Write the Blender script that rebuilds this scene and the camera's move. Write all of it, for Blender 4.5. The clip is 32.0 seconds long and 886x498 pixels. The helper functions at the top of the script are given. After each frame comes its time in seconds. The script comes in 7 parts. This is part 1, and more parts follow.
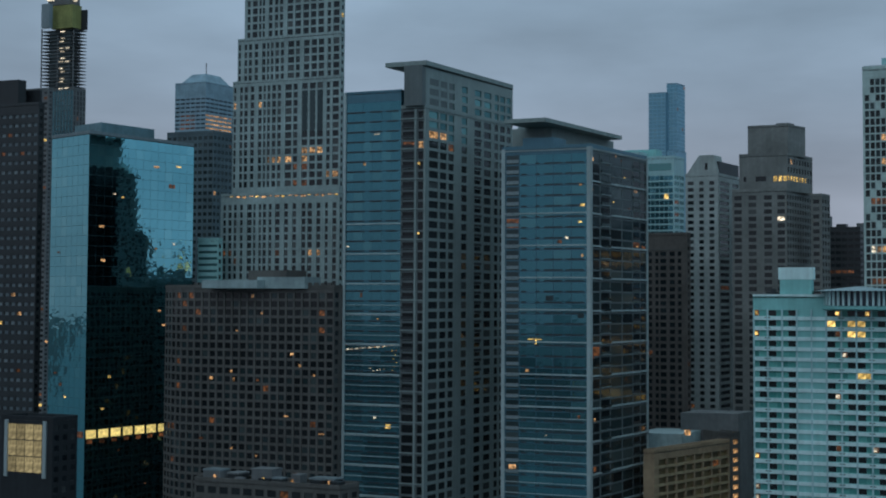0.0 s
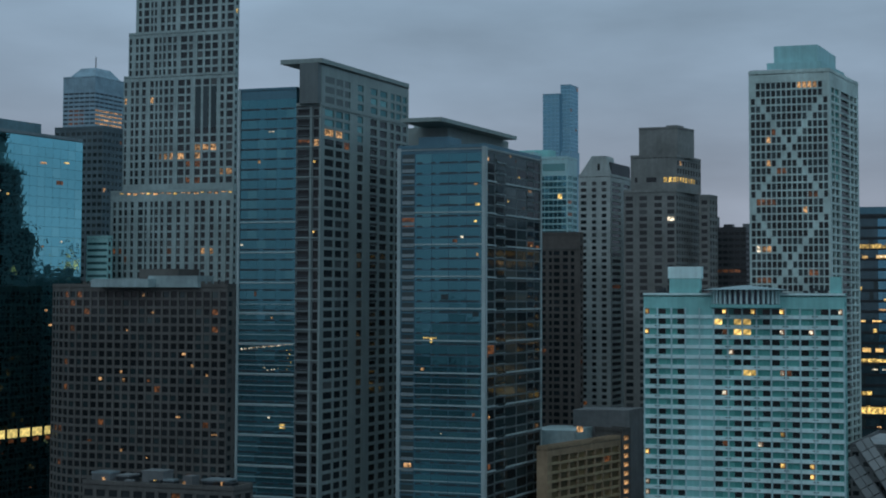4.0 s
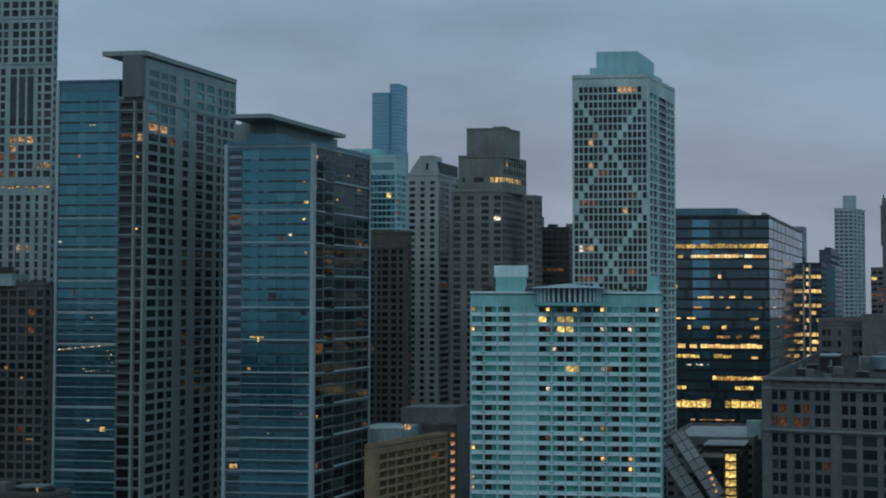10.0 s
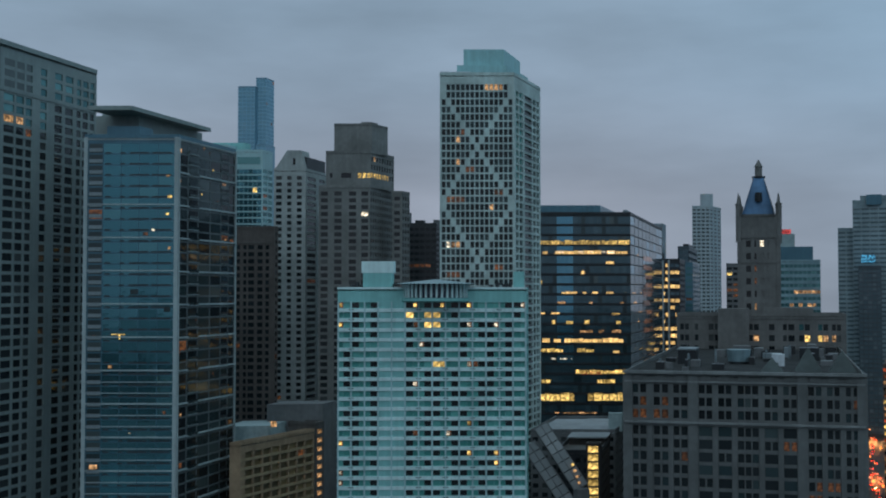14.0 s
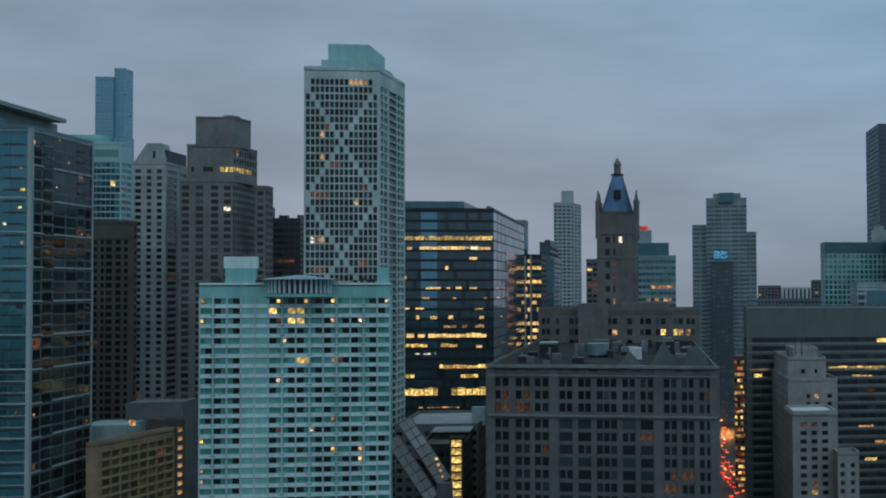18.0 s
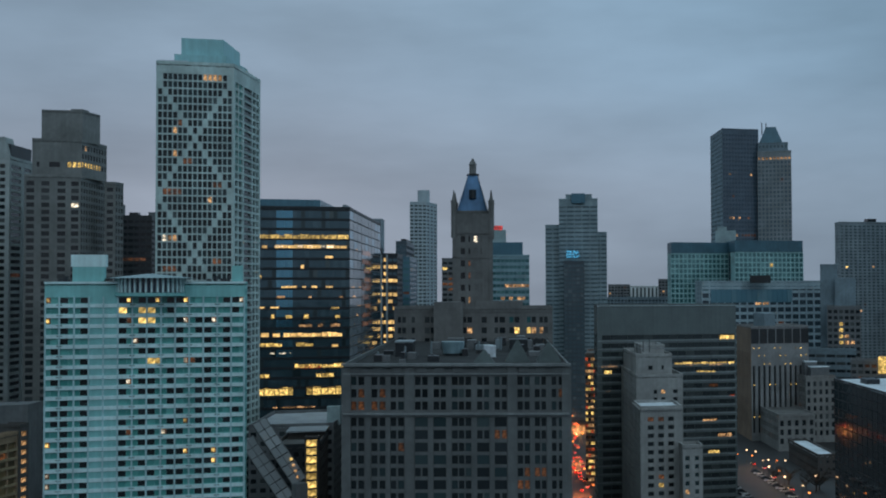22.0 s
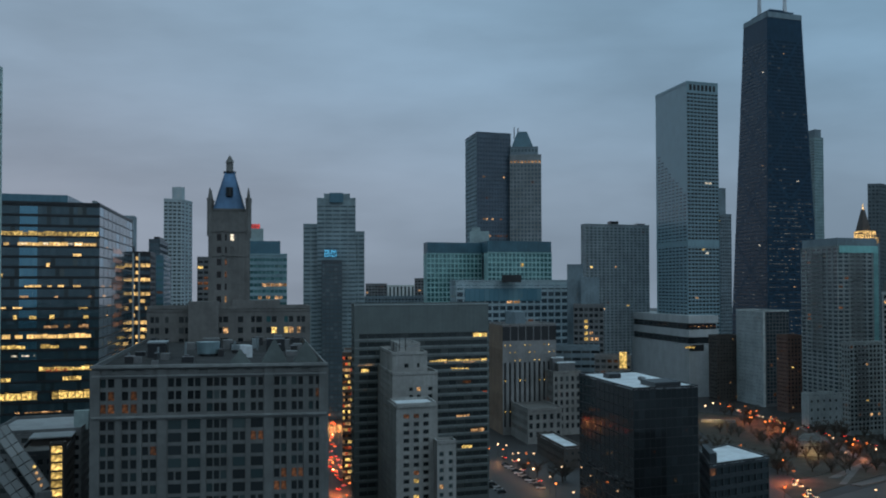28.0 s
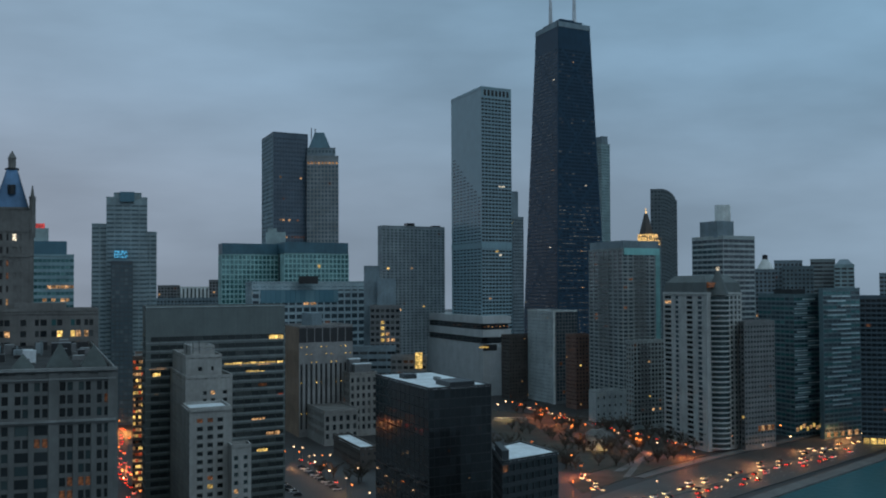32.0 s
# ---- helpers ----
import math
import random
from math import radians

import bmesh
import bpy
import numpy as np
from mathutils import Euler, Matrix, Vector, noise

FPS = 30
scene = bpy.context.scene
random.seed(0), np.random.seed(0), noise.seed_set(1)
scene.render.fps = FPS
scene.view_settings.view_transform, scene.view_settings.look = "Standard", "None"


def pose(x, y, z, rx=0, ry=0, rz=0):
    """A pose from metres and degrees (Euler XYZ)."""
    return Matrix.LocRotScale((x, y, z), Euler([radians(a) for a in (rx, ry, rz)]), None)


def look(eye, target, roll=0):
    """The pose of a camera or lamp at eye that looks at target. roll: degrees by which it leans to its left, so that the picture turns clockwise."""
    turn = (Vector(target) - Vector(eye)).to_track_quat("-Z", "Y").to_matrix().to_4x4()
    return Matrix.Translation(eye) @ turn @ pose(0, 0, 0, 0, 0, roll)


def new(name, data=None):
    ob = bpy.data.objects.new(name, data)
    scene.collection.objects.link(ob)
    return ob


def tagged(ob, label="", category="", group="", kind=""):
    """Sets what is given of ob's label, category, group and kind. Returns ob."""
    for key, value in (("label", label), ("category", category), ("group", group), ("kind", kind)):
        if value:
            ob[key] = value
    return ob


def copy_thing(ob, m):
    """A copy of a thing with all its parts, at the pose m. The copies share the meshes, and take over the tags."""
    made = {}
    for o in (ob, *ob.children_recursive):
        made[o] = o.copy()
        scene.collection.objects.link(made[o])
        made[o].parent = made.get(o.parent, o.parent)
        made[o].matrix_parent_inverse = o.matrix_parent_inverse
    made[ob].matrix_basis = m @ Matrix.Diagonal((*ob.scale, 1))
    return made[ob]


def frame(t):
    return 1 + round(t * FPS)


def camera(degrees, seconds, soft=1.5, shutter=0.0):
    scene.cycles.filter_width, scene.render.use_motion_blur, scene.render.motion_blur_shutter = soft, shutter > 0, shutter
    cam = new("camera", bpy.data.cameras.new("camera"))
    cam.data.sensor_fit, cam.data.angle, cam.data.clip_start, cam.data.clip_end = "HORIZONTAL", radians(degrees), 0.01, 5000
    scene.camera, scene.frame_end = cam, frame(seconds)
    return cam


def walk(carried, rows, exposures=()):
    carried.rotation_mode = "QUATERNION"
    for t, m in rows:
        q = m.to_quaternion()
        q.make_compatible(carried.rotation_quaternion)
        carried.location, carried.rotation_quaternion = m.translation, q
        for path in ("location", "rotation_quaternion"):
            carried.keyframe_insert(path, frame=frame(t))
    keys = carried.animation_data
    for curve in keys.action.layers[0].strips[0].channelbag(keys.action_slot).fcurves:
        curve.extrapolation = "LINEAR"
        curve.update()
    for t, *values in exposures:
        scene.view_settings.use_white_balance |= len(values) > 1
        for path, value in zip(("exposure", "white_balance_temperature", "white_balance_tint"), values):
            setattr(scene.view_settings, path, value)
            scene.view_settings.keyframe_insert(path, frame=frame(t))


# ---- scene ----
# A still-standing dusk skyline by a lake; the camera hangs at one place, 100 m up, and turns to the right.
import itertools

cam = camera(41.10, 32.0, soft=1.95)
EYE = 100.0
TURNS = [  # seconds, yaw, pitch, roll
    (0.0, -0.022, 2.388, 0.265),
    (1.0, -1.247, 2.371, 0.245),
    (2.0, -2.521, 2.357, 0.230),
    (3.0, -3.798, 2.346, 0.219),
    (4.0, -5.088, 2.353, 0.211),
    (5.0, -6.391, 2.372, 0.204),
    (6.0, -7.692, 2.385, 0.196),
    (7.0, -9.023, 2.386, 0.186),
    (8.0, -10.398, 2.367, 0.171),
    (9.0, -11.835, 2.338, 0.152),
    (10.0, -13.384, 2.302, 0.128),
    (11.0, -14.977, 2.271, 0.100),
    (12.0, -16.575, 2.246, 0.068),
    (13.0, -18.191, 2.185, 0.034),
    (14.0, -19.808, 2.107, -0.000),
    (15.0, -21.417, 2.032, -0.032),
    (16.0, -23.026, 1.955, -0.062),
    (17.0, -24.664, 1.901, -0.088),
    (18.0, -26.378, 1.883, -0.108),
    (19.0, -28.083, 1.868, -0.121),
    (20.0, -29.804, 1.864, -0.128),
    (21.0, -31.564, 1.854, -0.128),
    (22.0, -33.344, 1.813, -0.125),
    (23.0, -35.164, 1.784, -0.118),
    (24.0, -37.027, 1.791, -0.112),
    (25.0, -38.928, 1.794, -0.108),
    (26.0, -40.904, 1.781, -0.113),
    (27.0, -42.926, 1.759, -0.122),
    (28.0, -45.044, 1.745, -0.137),
    (29.0, -47.402, 1.742, -0.164),
    (30.0, -49.877, 1.753, -0.196),
    (31.0, -52.405, 1.745, -0.229),
    (32.0, -54.869, 1.779, -0.251),
]
walk(cam, [(t, pose(0, 0, EYE, 90 + pitch, 0, yaw) @ pose(0, 0, 0, 0, 0, roll)) for t, yaw, pitch, roll in TURNS])

# ---- sky and light ----
world = bpy.data.worlds.new("dusk")
scene.world = world
world.use_nodes = True
wn, wl = world.node_tree.nodes, world.node_tree.links
wn.clear()
coord = wn.new("ShaderNodeTexCoord")
split = wn.new("ShaderNodeSeparateXYZ")
wl.new(coord.outputs["Generated"], split.inputs[0])
ramp = wn.new("ShaderNodeValToRGB")
for e in list(ramp.color_ramp.elements)[1:]:
    ramp.color_ramp.elements.remove(e)
ramp.color_ramp.elements[0].position, ramp.color_ramp.elements[0].color = 0.0, (0.262, 0.303, 0.372, 1)
for at, c in ((0.08, (0.284, 0.340, 0.425, 1)), (0.17, (0.258, 0.352, 0.460, 1)), (0.30, (0.255, 0.385, 0.515, 1)), (0.55, (0.33, 0.49, 0.60, 1)), (0.9, (0.44, 0.63, 0.75, 1))):
    ramp.color_ramp.elements.new(at).color = c
wl.new(split.outputs["Z"], ramp.inputs[0])
stretch = wn.new("ShaderNodeMapping")
stretch.inputs["Scale"].default_value = (1.0, 1.0, 3.6)
wl.new(coord.outputs["Generated"], stretch.inputs[0])
cloud = wn.new("ShaderNodeTexNoise")
cloud.inputs["Scale"].default_value, cloud.inputs["Detail"].default_value, cloud.inputs["Roughness"].default_value = 3.2, 5.0, 0.5
wl.new(stretch.outputs[0], cloud.inputs["Vector"])
shade = wn.new("ShaderNodeMapRange")
shade.inputs["From Min"].default_value, shade.inputs["From Max"].default_value = 0.34, 0.68
shade.inputs["To Min"].default_value, shade.inputs["To Max"].default_value = 0.80, 1.14
wl.new(cloud.outputs[0], shade.inputs["Value"])
north = wn.new("ShaderNodeMapRange")
north.inputs["From Min"].default_value, north.inputs["From Max"].default_value = 0.45, 0.95
wl.new(split.outputs["X"], north.inputs["Value"])
tint = wn.new("ShaderNodeMix")
tint.data_type = "RGBA"
tint.inputs["A"].default_value, tint.inputs["B"].default_value = (1.025, 0.99, 0.98, 1), (0.86, 1.02, 1.075, 1)
wl.new(north.outputs[0], tint.inputs["Factor"])
hue = wn.new("ShaderNodeVectorMath")
hue.operation = "MULTIPLY"
wl.new(ramp.outputs[0], hue.inputs[0])
wl.new(tint.outputs["Result"], hue.inputs[1])
mult = wn.new("ShaderNodeVectorMath")
mult.operation = "SCALE"
wl.new(hue.outputs[0], mult.inputs[0])
west = wn.new("ShaderNodeMapRange")
west.inputs["From Min"].default_value, west.inputs["From Max"].default_value = -0.42, -0.08
west.inputs["To Min"].default_value = 0.88
wl.new(split.outputs["X"], west.inputs["Value"])
both = wn.new("ShaderNodeMath")
both.operation = "MULTIPLY"
wl.new(shade.outputs[0], both.inputs[0])
wl.new(west.outputs[0], both.inputs[1])
wl.new(both.outputs[0], mult.inputs["Scale"])
back = wn.new("ShaderNodeBackground")
back.inputs["Strength"].default_value = 1.0
wl.new(mult.outputs[0], back.inputs[0])
wout = wn.new("ShaderNodeOutputWorld")
wl.new(back.outputs[0], wout.inputs[0])

sun_data = bpy.data.lights.new("overcast_sun", "SUN")
sun_data.energy, sun_data.angle, sun_data.color = 0.25, radians(40), (0.80, 0.92, 1.0)
sun = new("overcast_sun", sun_data)
sun.matrix_world = look((-200, -300, 500), (100, 300, 0))

# ---- materials ----
MATS = {}


def nodes_of(name):
    m = bpy.data.materials.new(name)
    m.use_nodes = True
    nt = m.node_tree
    return m, nt.nodes, nt.links, nt.nodes["Principled BSDF"]


def matte(name, col, rough=0.8, var=0.22, grain=0.6, bump=0.25, metallic=0.0, streak=0.12):
    """Masonry, concrete, paint, roofing: patches, rain streaks and a fine grain."""
    if name in MATS:
        return MATS[name]
    m, n, l, b = nodes_of(name)
    tc = n.new("ShaderNodeTexCoord")
    big, fine, run = (n.new("ShaderNodeTexNoise") for _ in range(3))
    big.inputs["Scale"].default_value, big.inputs["Detail"].default_value = 0.09, 4
    fine.inputs["Scale"].default_value, fine.inputs["Detail"].default_value = grain, 6
    mp = n.new("ShaderNodeMapping")
    mp.inputs["Scale"].default_value = (0.9, 0.9, 0.035)
    l.new(tc.outputs["Object"], mp.inputs[0])
    run.inputs["Scale"].default_value = 1.0
    l.new(mp.outputs[0], run.inputs["Vector"])
    l.new(tc.outputs["Object"], big.inputs["Vector"])
    l.new(tc.outputs["Object"], fine.inputs["Vector"])

    def rng(src, lo, hi):
        r = n.new("ShaderNodeMapRange")
        r.inputs["From Min"].default_value, r.inputs["From Max"].default_value = 0.3, 0.7
        r.inputs["To Min"].default_value, r.inputs["To Max"].default_value = lo, hi
        l.new(src, r.inputs["Value"])
        return r.outputs[0]

    def mul(a, c):
        k = n.new("ShaderNodeMath")
        k.operation = "MULTIPLY"
        l.new(a, k.inputs[0])
        l.new(c, k.inputs[1])
        return k.outputs[0]

    f = mul(mul(rng(big.outputs[0], 1 - var, 1 + var), rng(fine.outputs[0], 1 - var * 0.5, 1 + var * 0.5)), rng(run.outputs[0], 1 - streak, 1 + streak * 0.3))
    v = n.new("ShaderNodeVectorMath")
    v.operation = "SCALE"
    v.inputs[0].default_value = col
    l.new(f, v.inputs["Scale"])
    l.new(v.outputs[0], b.inputs["Base Color"])
    b.inputs["Roughness"].default_value, b.inputs["Metallic"].default_value = rough, metallic
    if bump:
        bp = n.new("ShaderNodeBump")
        bp.inputs["Strength"].default_value, bp.inputs["Distance"].default_value = bump, 0.05
        l.new(fine.outputs[0], bp.inputs["Height"])
        l.new(bp.outputs[0], b.inputs["Normal"])
    MATS[name] = m
    return m


def own_random(n, l):
    """A random number for each pane, whether it is an object or an island of a joined mesh."""
    oi, ge = n.new("ShaderNodeObjectInfo"), n.new("ShaderNodeNewGeometry")
    add, fr = n.new("ShaderNodeMath"), n.new("ShaderNodeMath")
    add.operation, fr.operation = "ADD", "FRACT"
    l.new(oi.outputs["Random"], add.inputs[0])
    l.new(ge.outputs["Random Per Island"], add.inputs[1])
    l.new(add.outputs[0], fr.inputs[0])
    return fr.outputs[0]


def glass(name, dark, pale, rough=0.07, metallic=0.0, share=0.75, wobble=0.03, spec=0.5, askew=0.0):
    """Window panes over a dim room; some have pale blinds drawn."""
    if name in MATS:
        return MATS[name]
    m, n, l, b = nodes_of(name)
    r = n.new("ShaderNodeValToRGB")
    r.color_ramp.elements[0].color, r.color_ramp.elements[0].position = (*dark, 1), 0.0
    r.color_ramp.elements[1].color, r.color_ramp.elements[1].position = (*pale, 1), 1.0
    mid = r.color_ramp.elements.new(share)
    mid.color = [0.75 * a + 0.25 * c for a, c in zip(dark, pale)] + [1]
    l.new(own_random(n, l), r.inputs[0])
    l.new(r.outputs[0], b.inputs["Base Color"])
    b.inputs["Roughness"].default_value, b.inputs["Metallic"].default_value = rough, metallic
    b.inputs["Specular IOR Level"].default_value = spec
    tc, nz, bp = n.new("ShaderNodeTexCoord"), n.new("ShaderNodeTexNoise"), n.new("ShaderNodeBump")
    nz.inputs["Scale"].default_value, nz.inputs["Detail"].default_value = 0.35, 2
    l.new(tc.outputs["Object"], nz.inputs["Vector"])
    bp.inputs["Strength"].default_value, bp.inputs["Distance"].default_value = wobble, 1.0
    l.new(nz.outputs[0], bp.inputs["Height"])
    l.new(bp.outputs[0], b.inputs["Normal"])
    if askew:  # each pane stands a little out of true, so that reflections break at its edges
        wn_, sub_, sc_, add_, nrm_ = n.new("ShaderNodeTexWhiteNoise"), n.new("ShaderNodeVectorMath"), n.new("ShaderNodeVectorMath"), n.new("ShaderNodeVectorMath"), n.new("ShaderNodeVectorMath")
        wn_.noise_dimensions = "1D"
        sub_.operation, sc_.operation, add_.operation, nrm_.operation = "SUBTRACT", "SCALE", "ADD", "NORMALIZE"
        l.new(own_random(n, l), wn_.inputs["W"])
        l.new(wn_.outputs["Color"], sub_.inputs[0])
        sub_.inputs[1].default_value = (0.5, 0.5, 0.5)
        l.new(sub_.outputs[0], sc_.inputs[0])
        sc_.inputs["Scale"].default_value = askew
        l.new(bp.outputs[0], add_.inputs[0])
        l.new(sc_.outputs[0], add_.inputs[1])
        l.new(add_.outputs[0], nrm_.inputs[0])
        l.new(nrm_.outputs[0], b.inputs["Normal"])
    MATS[name] = m
    return m


def lit(name, col, strength, low=0.35, dim=0.16, full=1.6):
    """A lit room behind the pane: brightness differs from pane to pane and across each one."""
    if name in MATS:
        return MATS[name]
    m, n, l, b = nodes_of(name)
    b.inputs["Base Color"].default_value = (0.03, 0.025, 0.02, 1)
    b.inputs["Roughness"].default_value = 0.1
    b.inputs["Emission Color"].default_value = (*col, 1)
    tc, nz = n.new("ShaderNodeTexCoord"), n.new("ShaderNodeTexNoise")
    nz.inputs["Scale"].default_value, nz.inputs["Detail"].default_value = 0.9, 3
    l.new(tc.outputs["Object"], nz.inputs["Vector"])
    r1, r2, k = n.new("ShaderNodeMapRange"), n.new("ShaderNodeMapRange"), n.new("ShaderNodeMath")
    r1.inputs["To Min"].default_value, r1.inputs["To Max"].default_value = low * strength, 1.3 * strength
    l.new(own_random(n, l), r1.inputs["Value"])
    r2.inputs["From Min"].default_value, r2.inputs["From Max"].default_value = 0.40, 0.68
    r2.inputs["To Min"].default_value, r2.inputs["To Max"].default_value = dim, full
    l.new(nz.outputs[0], r2.inputs["Value"])
    k.operation = "MULTIPLY"
    l.new(r1.outputs[0], k.inputs[0])
    l.new(r2.outputs[0], k.inputs[1])
    l.new(k.outputs[0], b.inputs["Emission Strength"])
    MATS[name] = m
    return m


CONC = matte("warm_concrete", (0.23, 0.235, 0.215))
GREY = matte("grey_concrete", (0.15, 0.16, 0.165))
BROWN = matte("brown_concrete", (0.11, 0.105, 0.10))
DBROWN = matte("dark_brown_brick", (0.075, 0.066, 0.060))
LIME = matte("limestone", (0.225, 0.225, 0.215))
CREAM = matte("pale_precast", (0.42, 0.45, 0.43))
WHITE = matte("white_paint", (0.62, 0.66, 0.65))
TEALW = matte("pale_teal_paint", (0.36, 0.66, 0.66), 0.6, 0.1)
MINT = matte("mint_paint", (0.24, 0.56, 0.55), 0.55, 0.1)
STEEL = matte("grey_blue_metal", (0.22, 0.27, 0.29), 0.45, 0.12, metallic=0.3)
DARKM = matte("dark_metal", (0.035, 0.04, 0.045), 0.4, 0.15, metallic=0.2)
# black is lifted a little to stand for the veil of haze
BLACK = matte("black_metal", (0.024, 0.027, 0.030), 0.35, 0.15)
ROOF = matte("roof_gravel", (0.11, 0.11, 0.105), 0.95, 0.3, 2.0)
SNOW = matte("pale_roof_membrane", (0.62, 0.68, 0.72), 0.8, 0.2)
TGREY = matte("grey_mullion", (0.34, 0.40, 0.41), 0.5, 0.1)

GL = glass("dark_window_glass", (0.012, 0.016, 0.02), (0.10, 0.11, 0.11))
GLB = glass("blue_coated_glass", (0.080, 0.238, 0.288), (0.115, 0.30, 0.338), 0.05, 0.75, 0.8, 0.02, askew=0.015)
GLT = glass("teal_glass", (0.05, 0.16, 0.17), (0.16, 0.36, 0.36), 0.08, 0.4)
# black glass likewise raised in colour for the haze veil
GLK = glass("black_glass", (0.013, 0.016, 0.018), (0.03, 0.036, 0.04), 0.04, 0.0, 0.8, 0.02, 0.4)
GLG = glass("grey_green_glass", (0.03, 0.05, 0.055), (0.10, 0.13, 0.13), 0.1, 0.3)
# distance haze is put into this glass's paler, bluer colour
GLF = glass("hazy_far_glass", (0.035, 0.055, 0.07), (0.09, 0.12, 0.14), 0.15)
W1 = lit("warm_lit_room", (1.0, 0.55, 0.24), 0.60)
W2 = lit("yellow_lit_room", (1.0, 0.66, 0.19), 1.15, 0.35, 0.28, 1.5)
W3 = lit("white_lit_room", (1.0, 0.86, 0.64), 1.15, 0.35, 0.2, 1.6)
W4 = lit("dim_orange_room", (1.0, 0.37, 0.14), 0.105)
LITS = (W1, W4, W4, W4, W4, W2)

# ---- building kit ----
QUAD_BOX = [(0, 3, 2, 1), (4, 5, 6, 7), (0, 1, 5, 4), (1, 2, 6, 5), (2, 3, 7, 6), (3, 0, 4, 7)]


def part(name, me, parent, label="", m=None):
    ob = new(name, me)
    ob.parent = parent
    if m is not None:
        ob.matrix_basis = m
    if label:
        ob["label"] = label
    return ob


def mesh_of(name, verts, faces, mats, index=None):
    me = bpy.data.meshes.new(name)
    me.from_pydata(np.asarray(verts, float).reshape(-1, 3).tolist(), [], faces if isinstance(faces, list) else faces.tolist())
    for m in mats if isinstance(mats, (list, tuple)) else [mats]:
        me.materials.append(m)
    if index is not None:
        me.polygons.foreach_set("material_index", np.asarray(index, np.int32))
    me.update()
    return me


def prism(name, pts, z0, z1, mat):
    """An upright prism on a plan outline given counter-clockwise."""
    n = len(pts)
    v = [(x, y, z0) for x, y in pts] + [(x, y, z1) for x, y in pts]
    f = [tuple(reversed(range(n))), tuple(range(n, 2 * n))] + [(i, (i + 1) % n, n + (i + 1) % n, n + i) for i in range(n)]
    return mesh_of(name, v, f, mat)


def boxes(name, lows, highs, m, mats):
    """Many boxes in the frame m (4x4), joined."""
    lows, highs = np.atleast_2d(np.asarray(lows, float)), np.atleast_2d(np.asarray(highs, float))
    pick = np.array([(0, 0, 0), (1, 0, 0), (1, 1, 0), (0, 1, 0), (0, 0, 1), (1, 0, 1), (1, 1, 1), (0, 1, 1)])
    v = np.where(pick[None] == 1, highs[:, None], lows[:, None]).reshape(-1, 3)
    mm = np.array(m)
    v = v @ mm[:3, :3].T + mm[:3, 3]
    f = (np.array(QUAD_BOX)[None] + 8 * np.arange(len(lows))[:, None, None]).reshape(-1, 4)
    return mesh_of(name, v, f, mats)


PANES = {}


def pane_mesh(w, h, mat):
    key = (round(w, 2), round(h, 2), mat.name)
    if key not in PANES:
        PANES[key] = boxes("pane", (-0.03, 0.0, -0.03), (w + 0.03, 0.08, h + 0.03), Matrix(), mat)
    return PANES[key]


class Face:
    """One wall of a building: its frame has x along the wall, y into it and z up."""

    def __init__(self, p0, p1, z0, z1, base):
        a, b = Vector((*p0, z0)) - base, Vector((*p1, z0)) - base
        self.length, self.height = (b - a).length, z1 - z0
        ex = (b - a).normalized()
        ez = Vector((0, 0, 1))
        inward = ez.cross(ex)
        self.m = Matrix.Translation(a) @ Matrix((ex, inward, ez)).transposed().to_4x4()


def style(bay=3.2, storey=3.1, w=0.62, h=0.56, sill=0.25, glass=None, wall=None, depth=0.35, top=1.0, lit=0.03, n=0, lights=(), blanks=None, foot=0.0, cols=None, pick=None):
    """How a wall is pierced: bay and storey in metres, the pane's share of each, the lit share, and how many panes stand alone."""
    return dict(bay=bay, storey=storey, w=w, h=h, sill=sill, glass=glass, wall=wall, depth=depth, top=top, lit=lit, n=n, lights=lights, blanks=blanks, foot=foot, cols=cols, pick=pick)


def spans(a, b, *ends):
    """Window columns as shares of a wall that runs from a to b."""
    return [((ends[k] - a) / (b - a), (ends[k + 1] - a) / (b - a)) for k in range(0, len(ends), 2)]


def evenly(count, share=0.7, a=0.0, b=1.0):
    w = (b - a) / count
    return [(a + w * (k + 0.5 - share / 2), a + w * (k + 0.5 + share / 2)) for k in range(count)]


